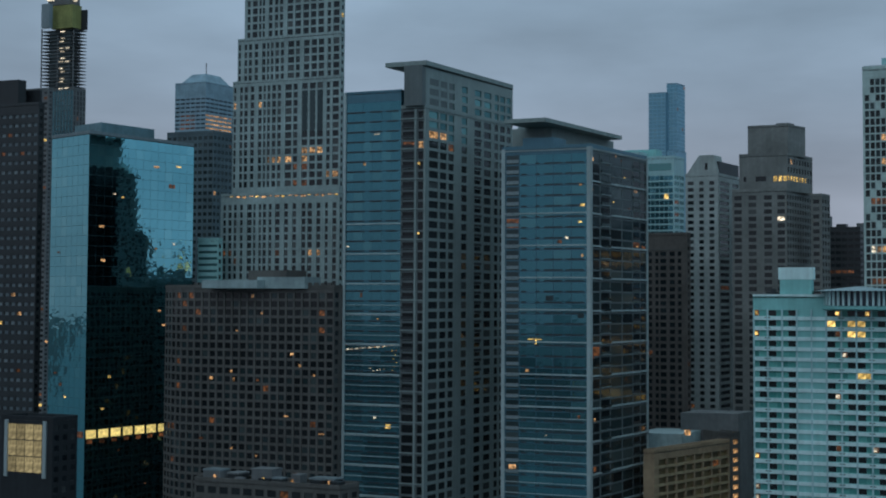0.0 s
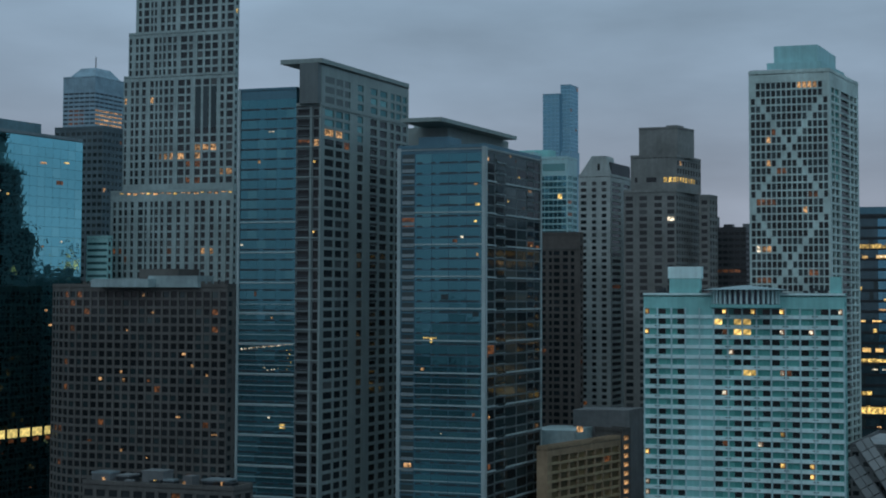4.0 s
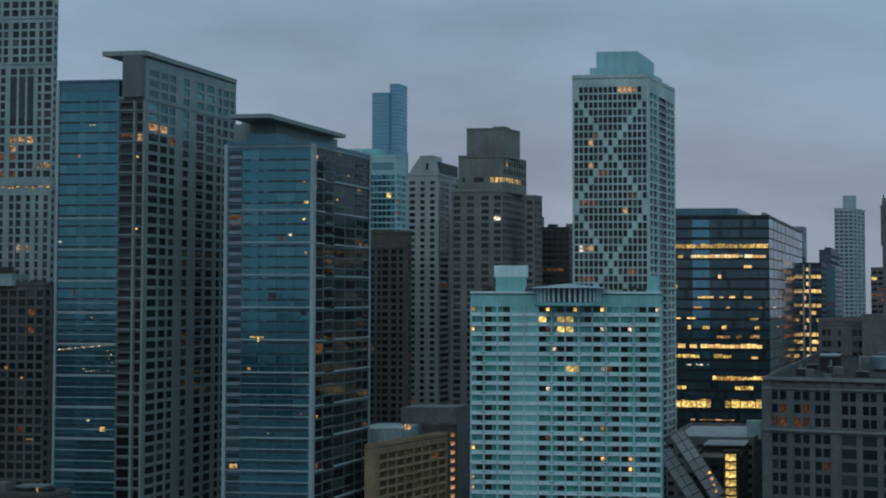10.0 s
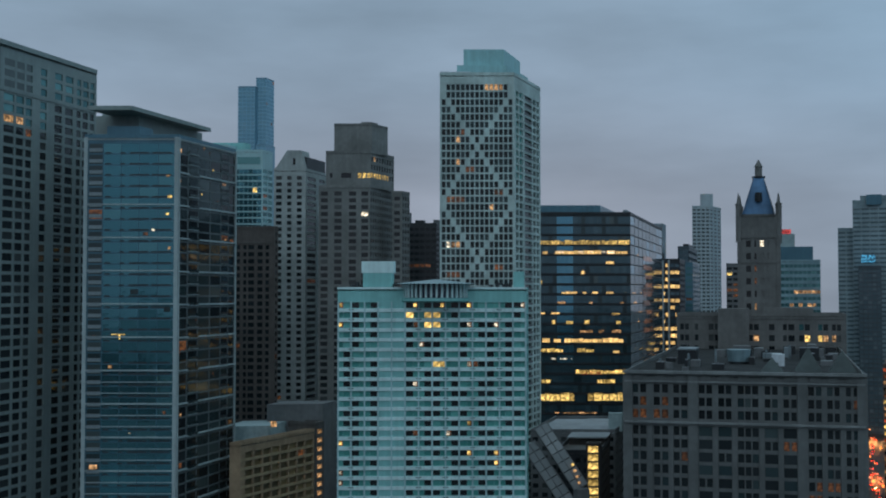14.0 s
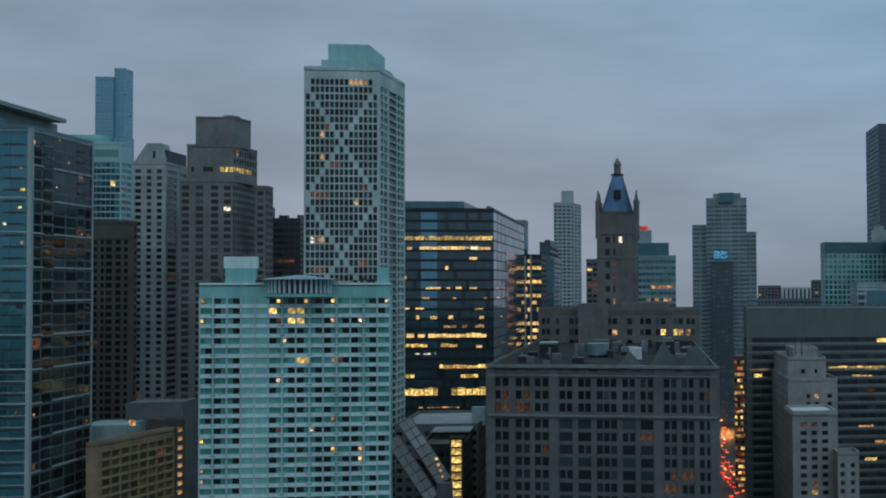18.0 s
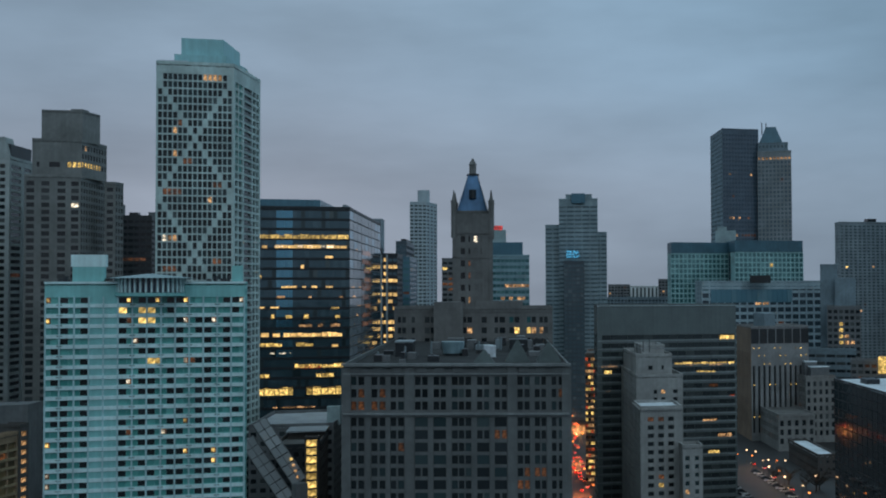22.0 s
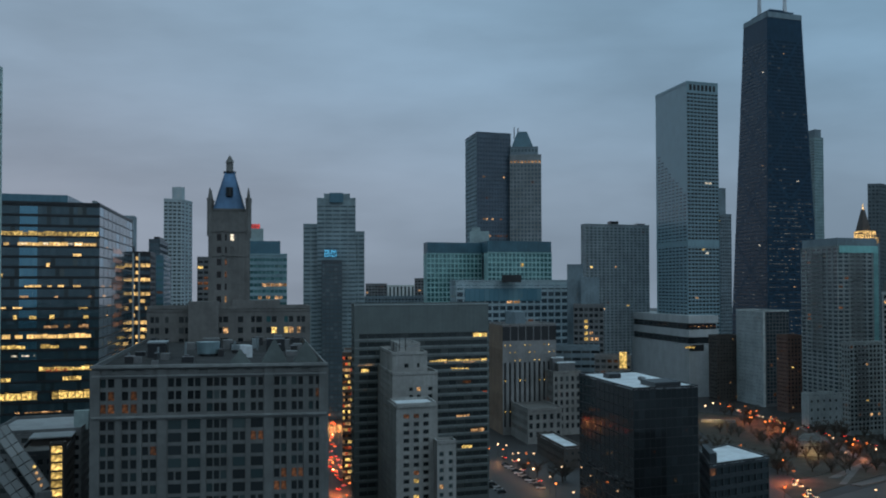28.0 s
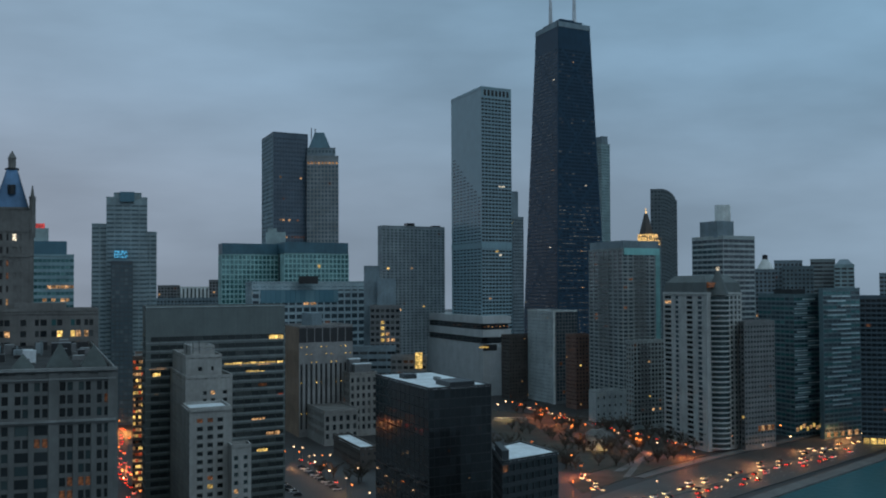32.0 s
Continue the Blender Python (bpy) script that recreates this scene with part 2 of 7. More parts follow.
def wall_with_windows(root, face, st, wall, rng, stem="wall"):
    """A wall pierced by a grid of openings, with a pane set back in each. Rows count down from the top."""
    L, H = face.length, face.height
    mat = st["wall"] or wall
    gm = st["glass"] or GL
    sh = st["storey"]
    if st["cols"]:
        cs = np.array(st["cols"]) * L
    else:
        count = max(1, round(L / st["bay"]))
        cs = np.array(evenly(count, st["w"])) * L
    nb = len(cs)
    nr = max(1, int((H - st["top"] - st["foot"]) / sh))
    ztop = H - st["top"]
    edge = np.concatenate([[0.0], (cs[:-1, 1] + cs[1:, 0]) / 2, [L]])
    cols, rows = np.meshgrid(np.arange(nb), np.arange(nr))
    cols, rows = cols.ravel(), rows.ravel()
    keep = np.ones(len(cols), bool)
    if st["blanks"]:
        keep = ~np.array([st["blanks"](int(r), int(c), nb, nr) for r, c in zip(rows, cols)])
    ph = sh * st["h"]
    U0, U1, V1 = edge[cols], edge[cols + 1], ztop - rows * sh
    V0 = V1 - sh
    u0, u1 = cs[cols, 0], cs[cols, 1]
    v0 = V0 + sh * st["sill"]
    v1 = v0 + ph
    d = st["depth"]
    o = np.zeros_like(U0)
    quads = []

    def q(*pts):
        quads.append(np.stack([np.stack(p, -1) for p in pts], 1))

    k = keep
    q(*[(a[k], o[k], b[k]) for a, b in ((U0, V0), (U1, V0), (U1, v0), (U0, v0))])
    q(*[(a[k], o[k], b[k]) for a, b in ((U0, v1), (U1, v1), (U1, V1), (U0, V1))])
    q(*[(a[k], o[k], b[k]) for a, b in ((U0, v0), (u0, v0), (u0, v1), (U0, v1))])
    q(*[(a[k], o[k], b[k]) for a, b in ((u1, v0), (U1, v0), (U1, v1), (u1, v1))])
    D = o + d + 0.02
    q((u0[k], o[k], v0[k]), (u1[k], o[k], v0[k]), (u1[k], D[k], v0[k]), (u0[k], D[k], v0[k]))
    q((u0[k], D[k], v1[k]), (u1[k], D[k], v1[k]), (u1[k], o[k], v1[k]), (u0[k], o[k], v1[k]))
    q((u0[k], D[k], v0[k]), (u0[k], D[k], v1[k]), (u0[k], o[k], v1[k]), (u0[k], o[k], v0[k]))
    q((u1[k], o[k], v0[k]), (u1[k], o[k], v1[k]), (u1[k], D[k], v1[k]), (u1[k], D[k], v0[k]))
    j = ~keep
    if j.any():
        q(*[(a[j], o[j], b[j]) for a, b in ((U0, V0), (U1, V0), (U1, V1), (U0, V1))])
    low = ztop - nr * sh
    z = np.zeros(1)
    if st["top"] > 0:
        q((z, z, z + ztop), (z + L, z, z + ztop), (z + L, z, z + H), (z, z, z + H))
    if low > 0:
        q((z, z, z), (z + L, z, z), (z + L, z, z + low), (z, z, z + low))
    qs = np.concatenate(quads)
    me = mesh_of(stem, qs.reshape(-1, 3), np.arange(len(qs) * 4).reshape(-1, 4), mat)
    wob = part(stem, me, root, m=face.m)
    # panes
    fixed = {}
    for r, c0, c1, g in st["lights"]:
        for c in range(c0, c1 + 1):
            fixed[(r, c)] = g
    todo = []
    for i in np.nonzero(keep)[0]:
        g = fixed.get((int(rows[i]), int(cols[i])))
        chance = rng.random()
        if g is None and st["pick"]:
            g = st["pick"](int(rows[i]), int(cols[i]), rng)
        if g is None:
            g = rng.choice(LITS) if chance < st["lit"] else gm
        todo.append((i, g))
    far = (root.matrix_basis @ face.m).translation.xy.length > 470
    alone = int(st["n"] * (0.19 if far else 0.64))
    near = todo[:alone]
    for i, g in near:
        part("window", pane_mesh(u1[i] - u0[i], ph, g), wob, m=Matrix.Translation((u0[i], d, v0[i])))
    rest = todo[alone:]
    if rest:
        idx = np.array([i for i, _ in rest])
        mats = list({g.name: g for _, g in rest}.values())
        slot = {g.name: s for s, g in enumerate(mats)}
        dd = o[idx] + d
        v = np.stack([np.stack(p, -1) for p in ((u0[idx], dd, v0[idx]), (u1[idx], dd, v0[idx]), (u1[idx], dd, v1[idx]), (u0[idx], dd, v1[idx]))], 1)
        me = mesh_of("window_rest", v.reshape(-1, 3), np.arange(len(idx) * 4).reshape(-1, 4), mats, [slot[g.name] for _, g in rest])
        tagged(part("window_rest", me, wob), kind="stuff")
    return wob


def bands(root, face, every, first, thick, proud, mat, u0=0.0, u1=None, count=99, name="floor_band"):
    """Level ledges across a wall, from the top down."""
    z, k = face.height - first, 0
    while z > 0.5 and k < count:
        part(name, boxes(name, (u0 - 0.01, -proud, z - thick), (u1 or face.length + 0.01, 0.1, z), Matrix(), mat), root, m=face.m)
        z -= every
        k += 1


def posts(root, face, us, width, proud, mat, z0=0.0, z1=None, name="pier"):
    for u in us:
        part(name, boxes(name, (u - width / 2, -proud, z0), (u + width / 2, 0.1, z1 or face.height), Matrix(), mat), root, m=face.m)


def volume(root, pts, z0, z1, faces, wall, roof=None, parapet=0.9, seed=1):
    """Walls and roof of one block of a building, put under its root; faces[i] is the style from corner i to the next, None for a blank wall."""
    base = root.location
    rng = random.Random(seed * 7919 + len(pts) + int(abs(z1)))
    out, bare = [], []
    n = len(pts)
    for i in range(n):
        f = Face(pts[i], pts[(i + 1) % n], z0, z1, base)
        out.append(f)
        st = faces[i] if i < len(faces) else None
        if st is None:
            bare += [f.m @ Vector(c) for c in ((0, 0, 0), (f.length, 0, 0), (f.length, 0, f.height), (0, 0, f.height))]
        else:
            wall_with_windows(root, f, st, wall, rng)
    loc = [(p[0] - base.x, p[1] - base.y) for p in pts]
    h = z1 - base.z
    part("roof", prism("roof", loc, h - 0.6, h - (0.25 if parapet else 0.0), roof or ROOF), root)
    if bare:
        part("blank_wall", mesh_of("blank_wall", [tuple(c) for c in bare], np.arange(len(bare)).reshape(-1, 4), wall), root)
    if parapet:
        v, q = [], []
        for f in out:
            for c in itertools.product((0, f.length), (-0.06, 0.45), (f.height - 0.25, f.height + parapet)):
                v.append(tuple(f.m @ Vector(c)))
            s = len(v) - 8
            q += [(s, s + 1, s + 3, s + 2), (s + 4, s + 6, s + 7, s + 5), (s, s + 4, s + 5, s + 1), (s + 2, s + 3, s + 7, s + 6), (s + 1, s + 5, s + 7, s + 3), (s, s + 2, s + 6, s + 4)]
        part("parapet", mesh_of("parapet", v, q, wall), root)
    return out, loc, h


def tower(name, label, pts, z0, z1, faces, wall, roof=None, category="building", parapet=0.9, seed=1):
    root = new(name)
    root.location = (sum(p[0] for p in pts) / len(pts), sum(p[1] for p in pts) / len(pts), z0)
    tagged(root, label, category)
    out, loc, h = volume(root, pts, z0, z1, faces, wall, roof, parapet, seed)
    return root, out, loc, h


def block(root, pts, z0, z1, mat, name="plant_room", label=""):
    """A plain block on plan points of the world, put under a building."""
    b = root.location
    return part(name, prism(name, [(x - b.x, y - b.y) for x, y in pts], z0 - b.z, z1 - b.z, mat), root, label)


def ring(cx, cy, r, n, a0=0.0):
    return [(cx + r * math.cos(a0 + 2 * math.pi * k / n), cy + r * math.sin(a0 + 2 * math.pi * k / n)) for k in range(n)]


def frustum(name, low, high, z0, z1, mat):
    n = len(low)
    v = [(x, y, z0) for x, y in low] + [(x, y, z1) for x, y in high]
    f = [tuple(reversed(range(n))), tuple(range(n, 2 * n))] + [(i, (i + 1) % n, n + (i + 1) % n, n + i) for i in range(n)]
    return mesh_of(name, v, f, mat)


def shrink(pts, k):
    cx, cy = sum(p[0] for p in pts) / len(pts), sum(p[1] for p in pts) / len(pts)
    return [(cx + (x - cx) * k, cy + (y - cy) * k) for x, y in pts]


def deepen(pts, deep, back=2):
    """A shallow four-cornered outline carried further back from the shore; back is the first of its two rear corners."""
    i, j = back, (back + 1) % 4

    def off(p):
        k = 1 + deep / math.hypot(*p)
        return (p[0] * k, p[1] * k)

    if j > i:
        return pts[:i + 1] + [off(pts[i]), off(pts[j])] + pts[j:]
    return pts + [off(pts[i]), off(pts[j])]


def balconies(root, face, u0, u1, storey, first, count, slab, rail, deep=1.1):
    """A stack of balconies: each a slab with a rail."""
    me = boxes("balcony", [(0, -deep, 0), (0, -deep, 0.2), (0, -deep, 0.2), (u1 - u0 - 0.08, -deep, 0.2)],
               [(u1 - u0, 0.05, 0.2), (u1 - u0, 0.08 - deep, 1.1), (0.08, 0, 1.1), (u1 - u0, 0, 1.1)], Matrix(), [slab, rail])
    idx = np.ones(24, np.int32)
    idx[:6] = 0
    me.polygons.foreach_set("material_index", idx)
    for k in range(count):
        part("balcony", me, root, m=face.m @ Matrix.Translation((u0, 0, face.height - first - k * storey)))


def inset(loc, u0, u1, v0, v1):
    """A patch of a four-cornered outline: u from corner 0 to 1, v from the front to the back."""
    a, b, c, d = (Vector(p) for p in loc)

    def at(u, v):
        return tuple((a * (1 - u) + b * u) * (1 - v) + (d * (1 - u) + c * u) * v)

    return [at(u0, v0), at(u1, v0), at(u1, v1), at(u0, v1)]


def roof_block(root, loc, h, patch, height, mat, name="plant_room", cap=None):
    pts = inset(loc, *patch)
    ob = part(name, prism(name, pts, h - 0.3, h + height, mat), root)
    if cap:
        c = Vector((sum(p[0] for p in pts) / 4, sum(p[1] for p in pts) / 4))
        wide = [tuple(c + (Vector(p) - c) * 1.06) for p in pts]
        part("cap", prism("cap", wide, h + height, h + height + 0.5, cap), ob)
    return ob


# ---- ground and water ----
def sheet(name, pts, z, mat, label, cat="ground"):
    me = mesh_of(name, [(x, y, z) for x, y in pts], [tuple(range(len(pts)))], mat)
    return tagged(new(name, me), label, cat, kind="structure")


# street-level shade is put into this very dark base colour
ASPH = matte("shade_darkened_asphalt", (0.019, 0.019, 0.020), 0.6, 0.3, 1.5)
sheet("ground", [(-4800, -4800), (4800, -4800), (4800, 4800), (-4800, 4800)], 0.0, ASPH, "dark city ground of asphalt and paving")

# ---- the western towers ----
def room_lamps(root, f, spots):
    """Single lamps seen through the glass, and small painted reflections: (share along the wall, metres below the top,
    width, height, lamp).
    """
    for u, z, w, hh, g in spots:
        part("room_lamp", boxes("room_lamp", (f.length * u, -0.05, f.height - z), (f.length * u + w, 0.02, f.height - z + hh), Matrix(), g), root, m=f.m)


SIDE = style(3.4, 3.2, 0.55, 0.55, lit=0.02)

# black office tower with a grid of dim windows
root, fs, loc, h = tower("office_tower", "black office tower with a grid of dim windows", deepen([(-230.1, 513.9), (-169.2, 491.7), (-167.6, 493.9), (-228.5, 516.1)], 38), 0, 180.5,
                         [style(3.2, 3.95, 0.64, 0.36, glass=glass("grey_blind_glass", (0.13, 0.165, 0.185), (0.24, 0.28, 0.30), 0.3), lit=0.06, n=110, top=2.5), SIDE], matte("black_grey_panel", (0.032, 0.036, 0.040), 0.5))
block(root, deepen([(-231.9, 517.1), (-180.4, 498.4), (-178.1, 501.5), (-229.7, 520.2)], 20), 180.9, 192.0, BLACK)
block(root, deepen([(-231.0, 524.5), (-172.9, 503.4), (-172.3, 504.3), (-230.4, 525.4)], 8), 180.3, 188.4, DARKM, "roof_screen")

# tall tower under construction
NET = matte("yellow_green_netting", (0.27, 0.28, 0.10), 0.9)
root, fs, loc, h = tower("tower_under_construction", "half-built tall tower with bare lit floors under yellow netting", [(-331.4, 965.1), (-300.4, 953.8), (-293.3, 963.6), (-324.3, 974.9)], 0, 268.9,
                         [style(3.0, 4.2, 0.55, 0.8, 0.1, GLB, matte("dusk_concrete", (0.12, 0.155, 0.165)), lit=0.0, n=90, lights=[(r, 1, 1, W2) for r in range(16, 42)] + [(r, 1, 1, W3) for r in range(3, 15, 2)]), style(3.0, 4.2, 0.55, 0.8, 0.1, lit=0.1, n=40)], GREY)
low, top = 268.9, 318.5
block(root, shrink([(-331.4, 965.1), (-300.4, 953.8), (-293.3, 963.6), (-324.3, 974.9)], 0.62), low, top, matte("dusk_concrete", (0.12, 0.155, 0.165)), "core")
floor_pts = [(-331.4, 965.1), (-300.4, 953.8), (-293.3, 963.6), (-324.3, 974.9)]
for k in range(18):
    z = low + (k + 0.6) * (top - low) / 18
    block(root, floor_pts, z, z + 0.5, GREY, "floor_slab")
    for j, (u, v) in enumerate(((0.02, 0.02), (0.5, 0.02), (0.97, 0.02), (0.97, 0.5))):
        p = inset(floor_pts, u - 0.015, u + 0.015, v - 0.015, v + 0.015)
        block(root, p, z + 0.5, z + (top - low) / 18, GREY, "column")
    if k % 3 != 1:
        for u in (0.56 + 0.03 * (k % 2),) + ((0.74,) if k % 4 == 0 else ()):
            block(root, inset(floor_pts, u, u + 0.11, -0.01, 0.03), z - 1.5, z - 0.5, W3, "work_light")
block(root, [(-320.8, 958.4), (-301.5, 951.4), (-296.3, 958.5), (-315.7, 965.5)], top, 337.4, NET, "netting")
block(root, [(-326.4, 950.4), (-319.1, 947.7), (-317.2, 950.3), (-324.5, 953.0)], 317.5, 337.0, STEEL, "scaffold")
block(root, [(-297.3, 958.6), (-291.6, 956.6), (-290.9, 957.4), (-296.6, 959.5)], 317.5, 334.2, DARKM, "scaffold")
block(root, [(-324.2, 959.8), (-304.3, 952.6), (-298.5, 960.6), (-318.4, 967.8)], 337.9, 351.8, GREY, "core_top")
block(root, [(-321.6, 949.5), (-316.4, 947.6), (-315.8, 948.4), (-321.0, 950.3)], 339.3, 342.1, W3, "work_light")
block(root, [(-302.1, 954.4), (-299.0, 953.2), (-298.3, 954.1), (-301.4, 955.2)], 340.2, 343.0, W3, "work_light")
root, fs, loc, h = tower("office_block", "grey far block with white-lit floors", deepen([(-323.1, 899.6), (-299.5, 891.0), (-297.1, 894.3), (-320.8, 902.9)], 30), 0, 257.5,
                         [style(5, 4.0, 0.6, 0.5, lit=0.12, n=40, lights=[(r, 3, 3, W3) for r in range(1, 18, 2)]), SIDE], GREY)

# blue mirror-glass slab with a lit sky lobby
EM = matte("dark_teal_mullion", (0.04, 0.10, 0.115), 0.4, 0.1)
GLM = glass("blue_mirror_glass", (0.21, 0.52, 0.58), (0.26, 0.575, 0.62), 0.02, 1.0, 0.8, 0.03, askew=0.009)
root, fs, loc, h = tower("mirror_glass_slab", "blue mirror-glass slab with one yellow lit floor", [(-151.3, 455.3), (-132.4, 440.5), (-101.1, 477.8), (-120.0, 492.5)], 0, 161.4,
                         [style(3.4, 3.8, 0.992, 0.975, 0.012, GLM, EM, 0.03, lit=0.0, n=90, top=0.5),
                          style(3.4, 3.8, 0.992, 0.975, 0.012, GLM, EM, 0.03, lit=0.0, n=200, top=0.5)], STEEL)
LOB = lit("yellow_lobby_light", (1.0, 0.78, 0.26), 0.75, 0.8, 0.6, 1.3)
for k in range(9):
    part("lobby_window", boxes("lobby_window", (fs[1].length * (k / 9 + 0.012), -0.06, fs[1].height - 114.2), (fs[1].length * ((k + 1) / 9 - 0.012), 0.02, fs[1].height - 111.1), Matrix(), LOB), root, m=fs[1].m)
    part("lobby_sill_light", boxes("lobby_sill_light", (fs[1].length * (k / 9 + 0.02), -0.06, fs[1].height - 116.1), (fs[1].length * ((k + 0.6) / 9), 0.02, fs[1].height - 114.7), Matrix(), W4), root, m=fs[1].m)
for k in range(3):
    part("lobby_window", boxes("lobby_window", (fs[0].length * (0.45 + 0.18 * k), -0.06, fs[0].height - 114.0), (fs[0].length * (0.6 + 0.18 * k), 0.02, fs[0].height - 111.6), Matrix(), W4), root, m=fs[0].m)
SLAB_FACES = fs
slab = root
rp = [(-151.3, 455.3), (-132.4, 440.5), (-101.2, 477.8), (-120.0, 492.5)]
block(root, inset(rp, 0.25, 0.95, 0.12, 0.62), h - 0.3, 166.1, matte("blue_grey_metal", (0.13, 0.24, 0.28), 0.4), "roof_drum")

# low block with a bright translucent wall
root, fs, loc, h = tower("pavilion", "low dark block with a large glowing panelled window", [(-137.9, 372.5), (-119.8, 365.9), (-114.4, 373.3), (-132.5, 379.9)], 0, 62.0, [None, SIDE], DARKM)
PANEL = lit("pale_yellow_screen", (1.0, 0.82, 0.42), 0.26, 0.55, 0.6, 1.25)
f = fs[0]
for r in range(3):
    for c in range(4):
        part("window", pane_mesh(f.length * 0.152, 4.7, PANEL), root, m=f.m @ Matrix.Translation((f.length * (0.14 + 0.168 * c), -0.15, f.height - 6.4 - 5.05 * r)))
posts(root, f, [f.length * 0.11, f.length * 0.86], 1.2, 0.6, TGREY, f.height - 18, f.height - 0.5, "frame_post")

# dark tower behind the mirror slab
root, fs, loc, h = tower("office_tower", "dark blue-grey tower half hidden behind the mirror slab", [(-145.0, 618.0), (-118.8, 608.5), (-110.9, 619.5), (-137.0, 629.0)], 0, 185.4,
                         [style(3, 3.6, 0.7, 0.5, glass=GLG, lit=0.04, n=90), style(3, 3.6, 0.7, 0.5, glass=GLG, lit=0.03, n=50)], matte("dark_slate", (0.10, 0.145, 0.165)))
root, fs, loc, h = tower("teal_block", "pale teal block with level bands", deepen([(-101.4, 489.1), (-92.4, 485.7), (-90.9, 487.8), (-99.9, 491.1)], 6), 0, 123.6, [style(8, 2.6, 0.95, 0.4, glass=GLT, lit=0.1, n=30), SIDE], TEALW)

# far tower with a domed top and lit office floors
# haze is painted into its blue stone; the air itself is clear
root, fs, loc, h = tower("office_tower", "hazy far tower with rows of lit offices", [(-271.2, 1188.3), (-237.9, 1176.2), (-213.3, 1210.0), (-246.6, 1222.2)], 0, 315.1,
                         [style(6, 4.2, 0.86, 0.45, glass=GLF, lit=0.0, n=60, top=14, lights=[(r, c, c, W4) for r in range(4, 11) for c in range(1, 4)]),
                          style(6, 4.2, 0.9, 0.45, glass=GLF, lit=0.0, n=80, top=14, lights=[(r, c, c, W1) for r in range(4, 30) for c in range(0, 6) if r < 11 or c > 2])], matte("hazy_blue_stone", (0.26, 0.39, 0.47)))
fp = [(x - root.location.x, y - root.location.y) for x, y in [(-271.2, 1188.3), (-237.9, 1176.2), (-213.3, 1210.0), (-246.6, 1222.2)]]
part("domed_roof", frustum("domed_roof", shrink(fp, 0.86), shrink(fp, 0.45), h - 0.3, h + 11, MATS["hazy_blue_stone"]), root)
part("mast", prism("mast", ring(0, 0, 0.5, 6), h + 10, h + 24, GREY), root)

# tall stone tower with setbacks
ST_LOW = spans(10, 660, 25, 40, 55, 72, 85, 100, 120, 135, 160, 185, 195, 207, 225, 238, 248, 265, 280, 295, 315, 340, 365, 385, 410, 430, 460, 480, 492, 515, 540, 560, 585, 600, 625, 645)
ST_UP = spans(95, 680, 100, 113, 135, 150, 160, 178, 195, 214, 238, 256, 266, 278, 288, 302, 314, 334, 344, 362, 386, 420, 430, 452, 476, 506, 518, 548, 558, 588, 608, 626, 640, 672)
ST_TOP = spans(150, 682, 165, 182, 195, 222, 232, 244, 252, 264, 286, 306, 320, 338, 348, 366, 390, 420, 434, 464, 478, 508, 520, 548, 560, 590, 610, 628, 642, 674)
STONE = matte("grey_green_stone", (0.33, 0.415, 0.415))
z1, z2, z3 = 142.6, 190.8, 209.5
TALL = lambda r, c, g: GLG if c in (11, 12, 13) and 7 <= r <= 12 else None
root, fs, loc, h = tower("stone_tower", "tall pale stone tower with setbacks and a lit floor", deepen([(-93.6, 497.0), (-42.0, 478.2), (-40.5, 480.1), (-92.2, 498.9)], 34), 0, z1,
                         [style(storey=3.2, h=0.74, sill=0.14, cols=ST_LOW, lit=0.012, n=110, top=3.4, lights=[(6, 13, 14, W1), (6, 0, 1, W4), (6, 9, 9, W4), (0, 14, 15, GLK)]), SIDE], STONE)
volume(root, deepen([(-89.2, 498.3), (-42.2, 481.2), (-40.8, 483.1), (-87.8, 500.3)], 29), z1, z2, [style(storey=3.35, h=0.74, sill=0.14, cols=ST_UP, lit=0.02, n=110, top=1.5, lights=
       [(13, 3, 12, W1), (13, 12, 13, W1), (8, 11, 13, W1), (9, 6, 9, W1), (9, 11, 11, W1), (10, 10, 11, W4), (11, 14, 15, W1), (12, 11, 11, W4)]), SIDE], STONE, parapet=0.6)
volume(root, deepen([(-87.8, 500.7), (-42.4, 484.1), (-41.0, 486.2), (-86.3, 502.7)], 26), z2, z3, [style(storey=3.35, h=0.74, sill=0.14, cols=ST_UP, lit=0.0, n=60, top=1.5), SIDE], STONE, parapet=0.6)
volume(root, deepen([(-85.3, 502.6), (-42.7, 487.1), (-41.2, 489.2), (-83.8, 504.7)], 22), z3, 246, [style(storey=3.35, h=0.74, sill=0.14, cols=ST_TOP, lit=0.0, n=70, top=2.0), SIDE], STONE, parapet=0.6)
f = Face(*[(-89.2, 498.3), (-42.2, 481.2), (-40.8, 483.1), (-87.8, 500.3)][:2], z1, z2, root.location)
room_lamps(root, fs[0], [(0.08 + 0.055 * k, 0.6 + 0.3 * (k % 3), 1.6 + 0.5 * (k % 2), 0.8, W1 if k % 4 else W2) for k in range(17)])
for k in range(3):
    part("tall_window", boxes("tall_window", (f.length * (0.655 + 0.07 * k), -0.12, f.height - 22), (f.length * (0.655 + 0.07 * k) + 2.3, 0.1, f.height - 5.0), Matrix(), GLG), root, m=f.m)

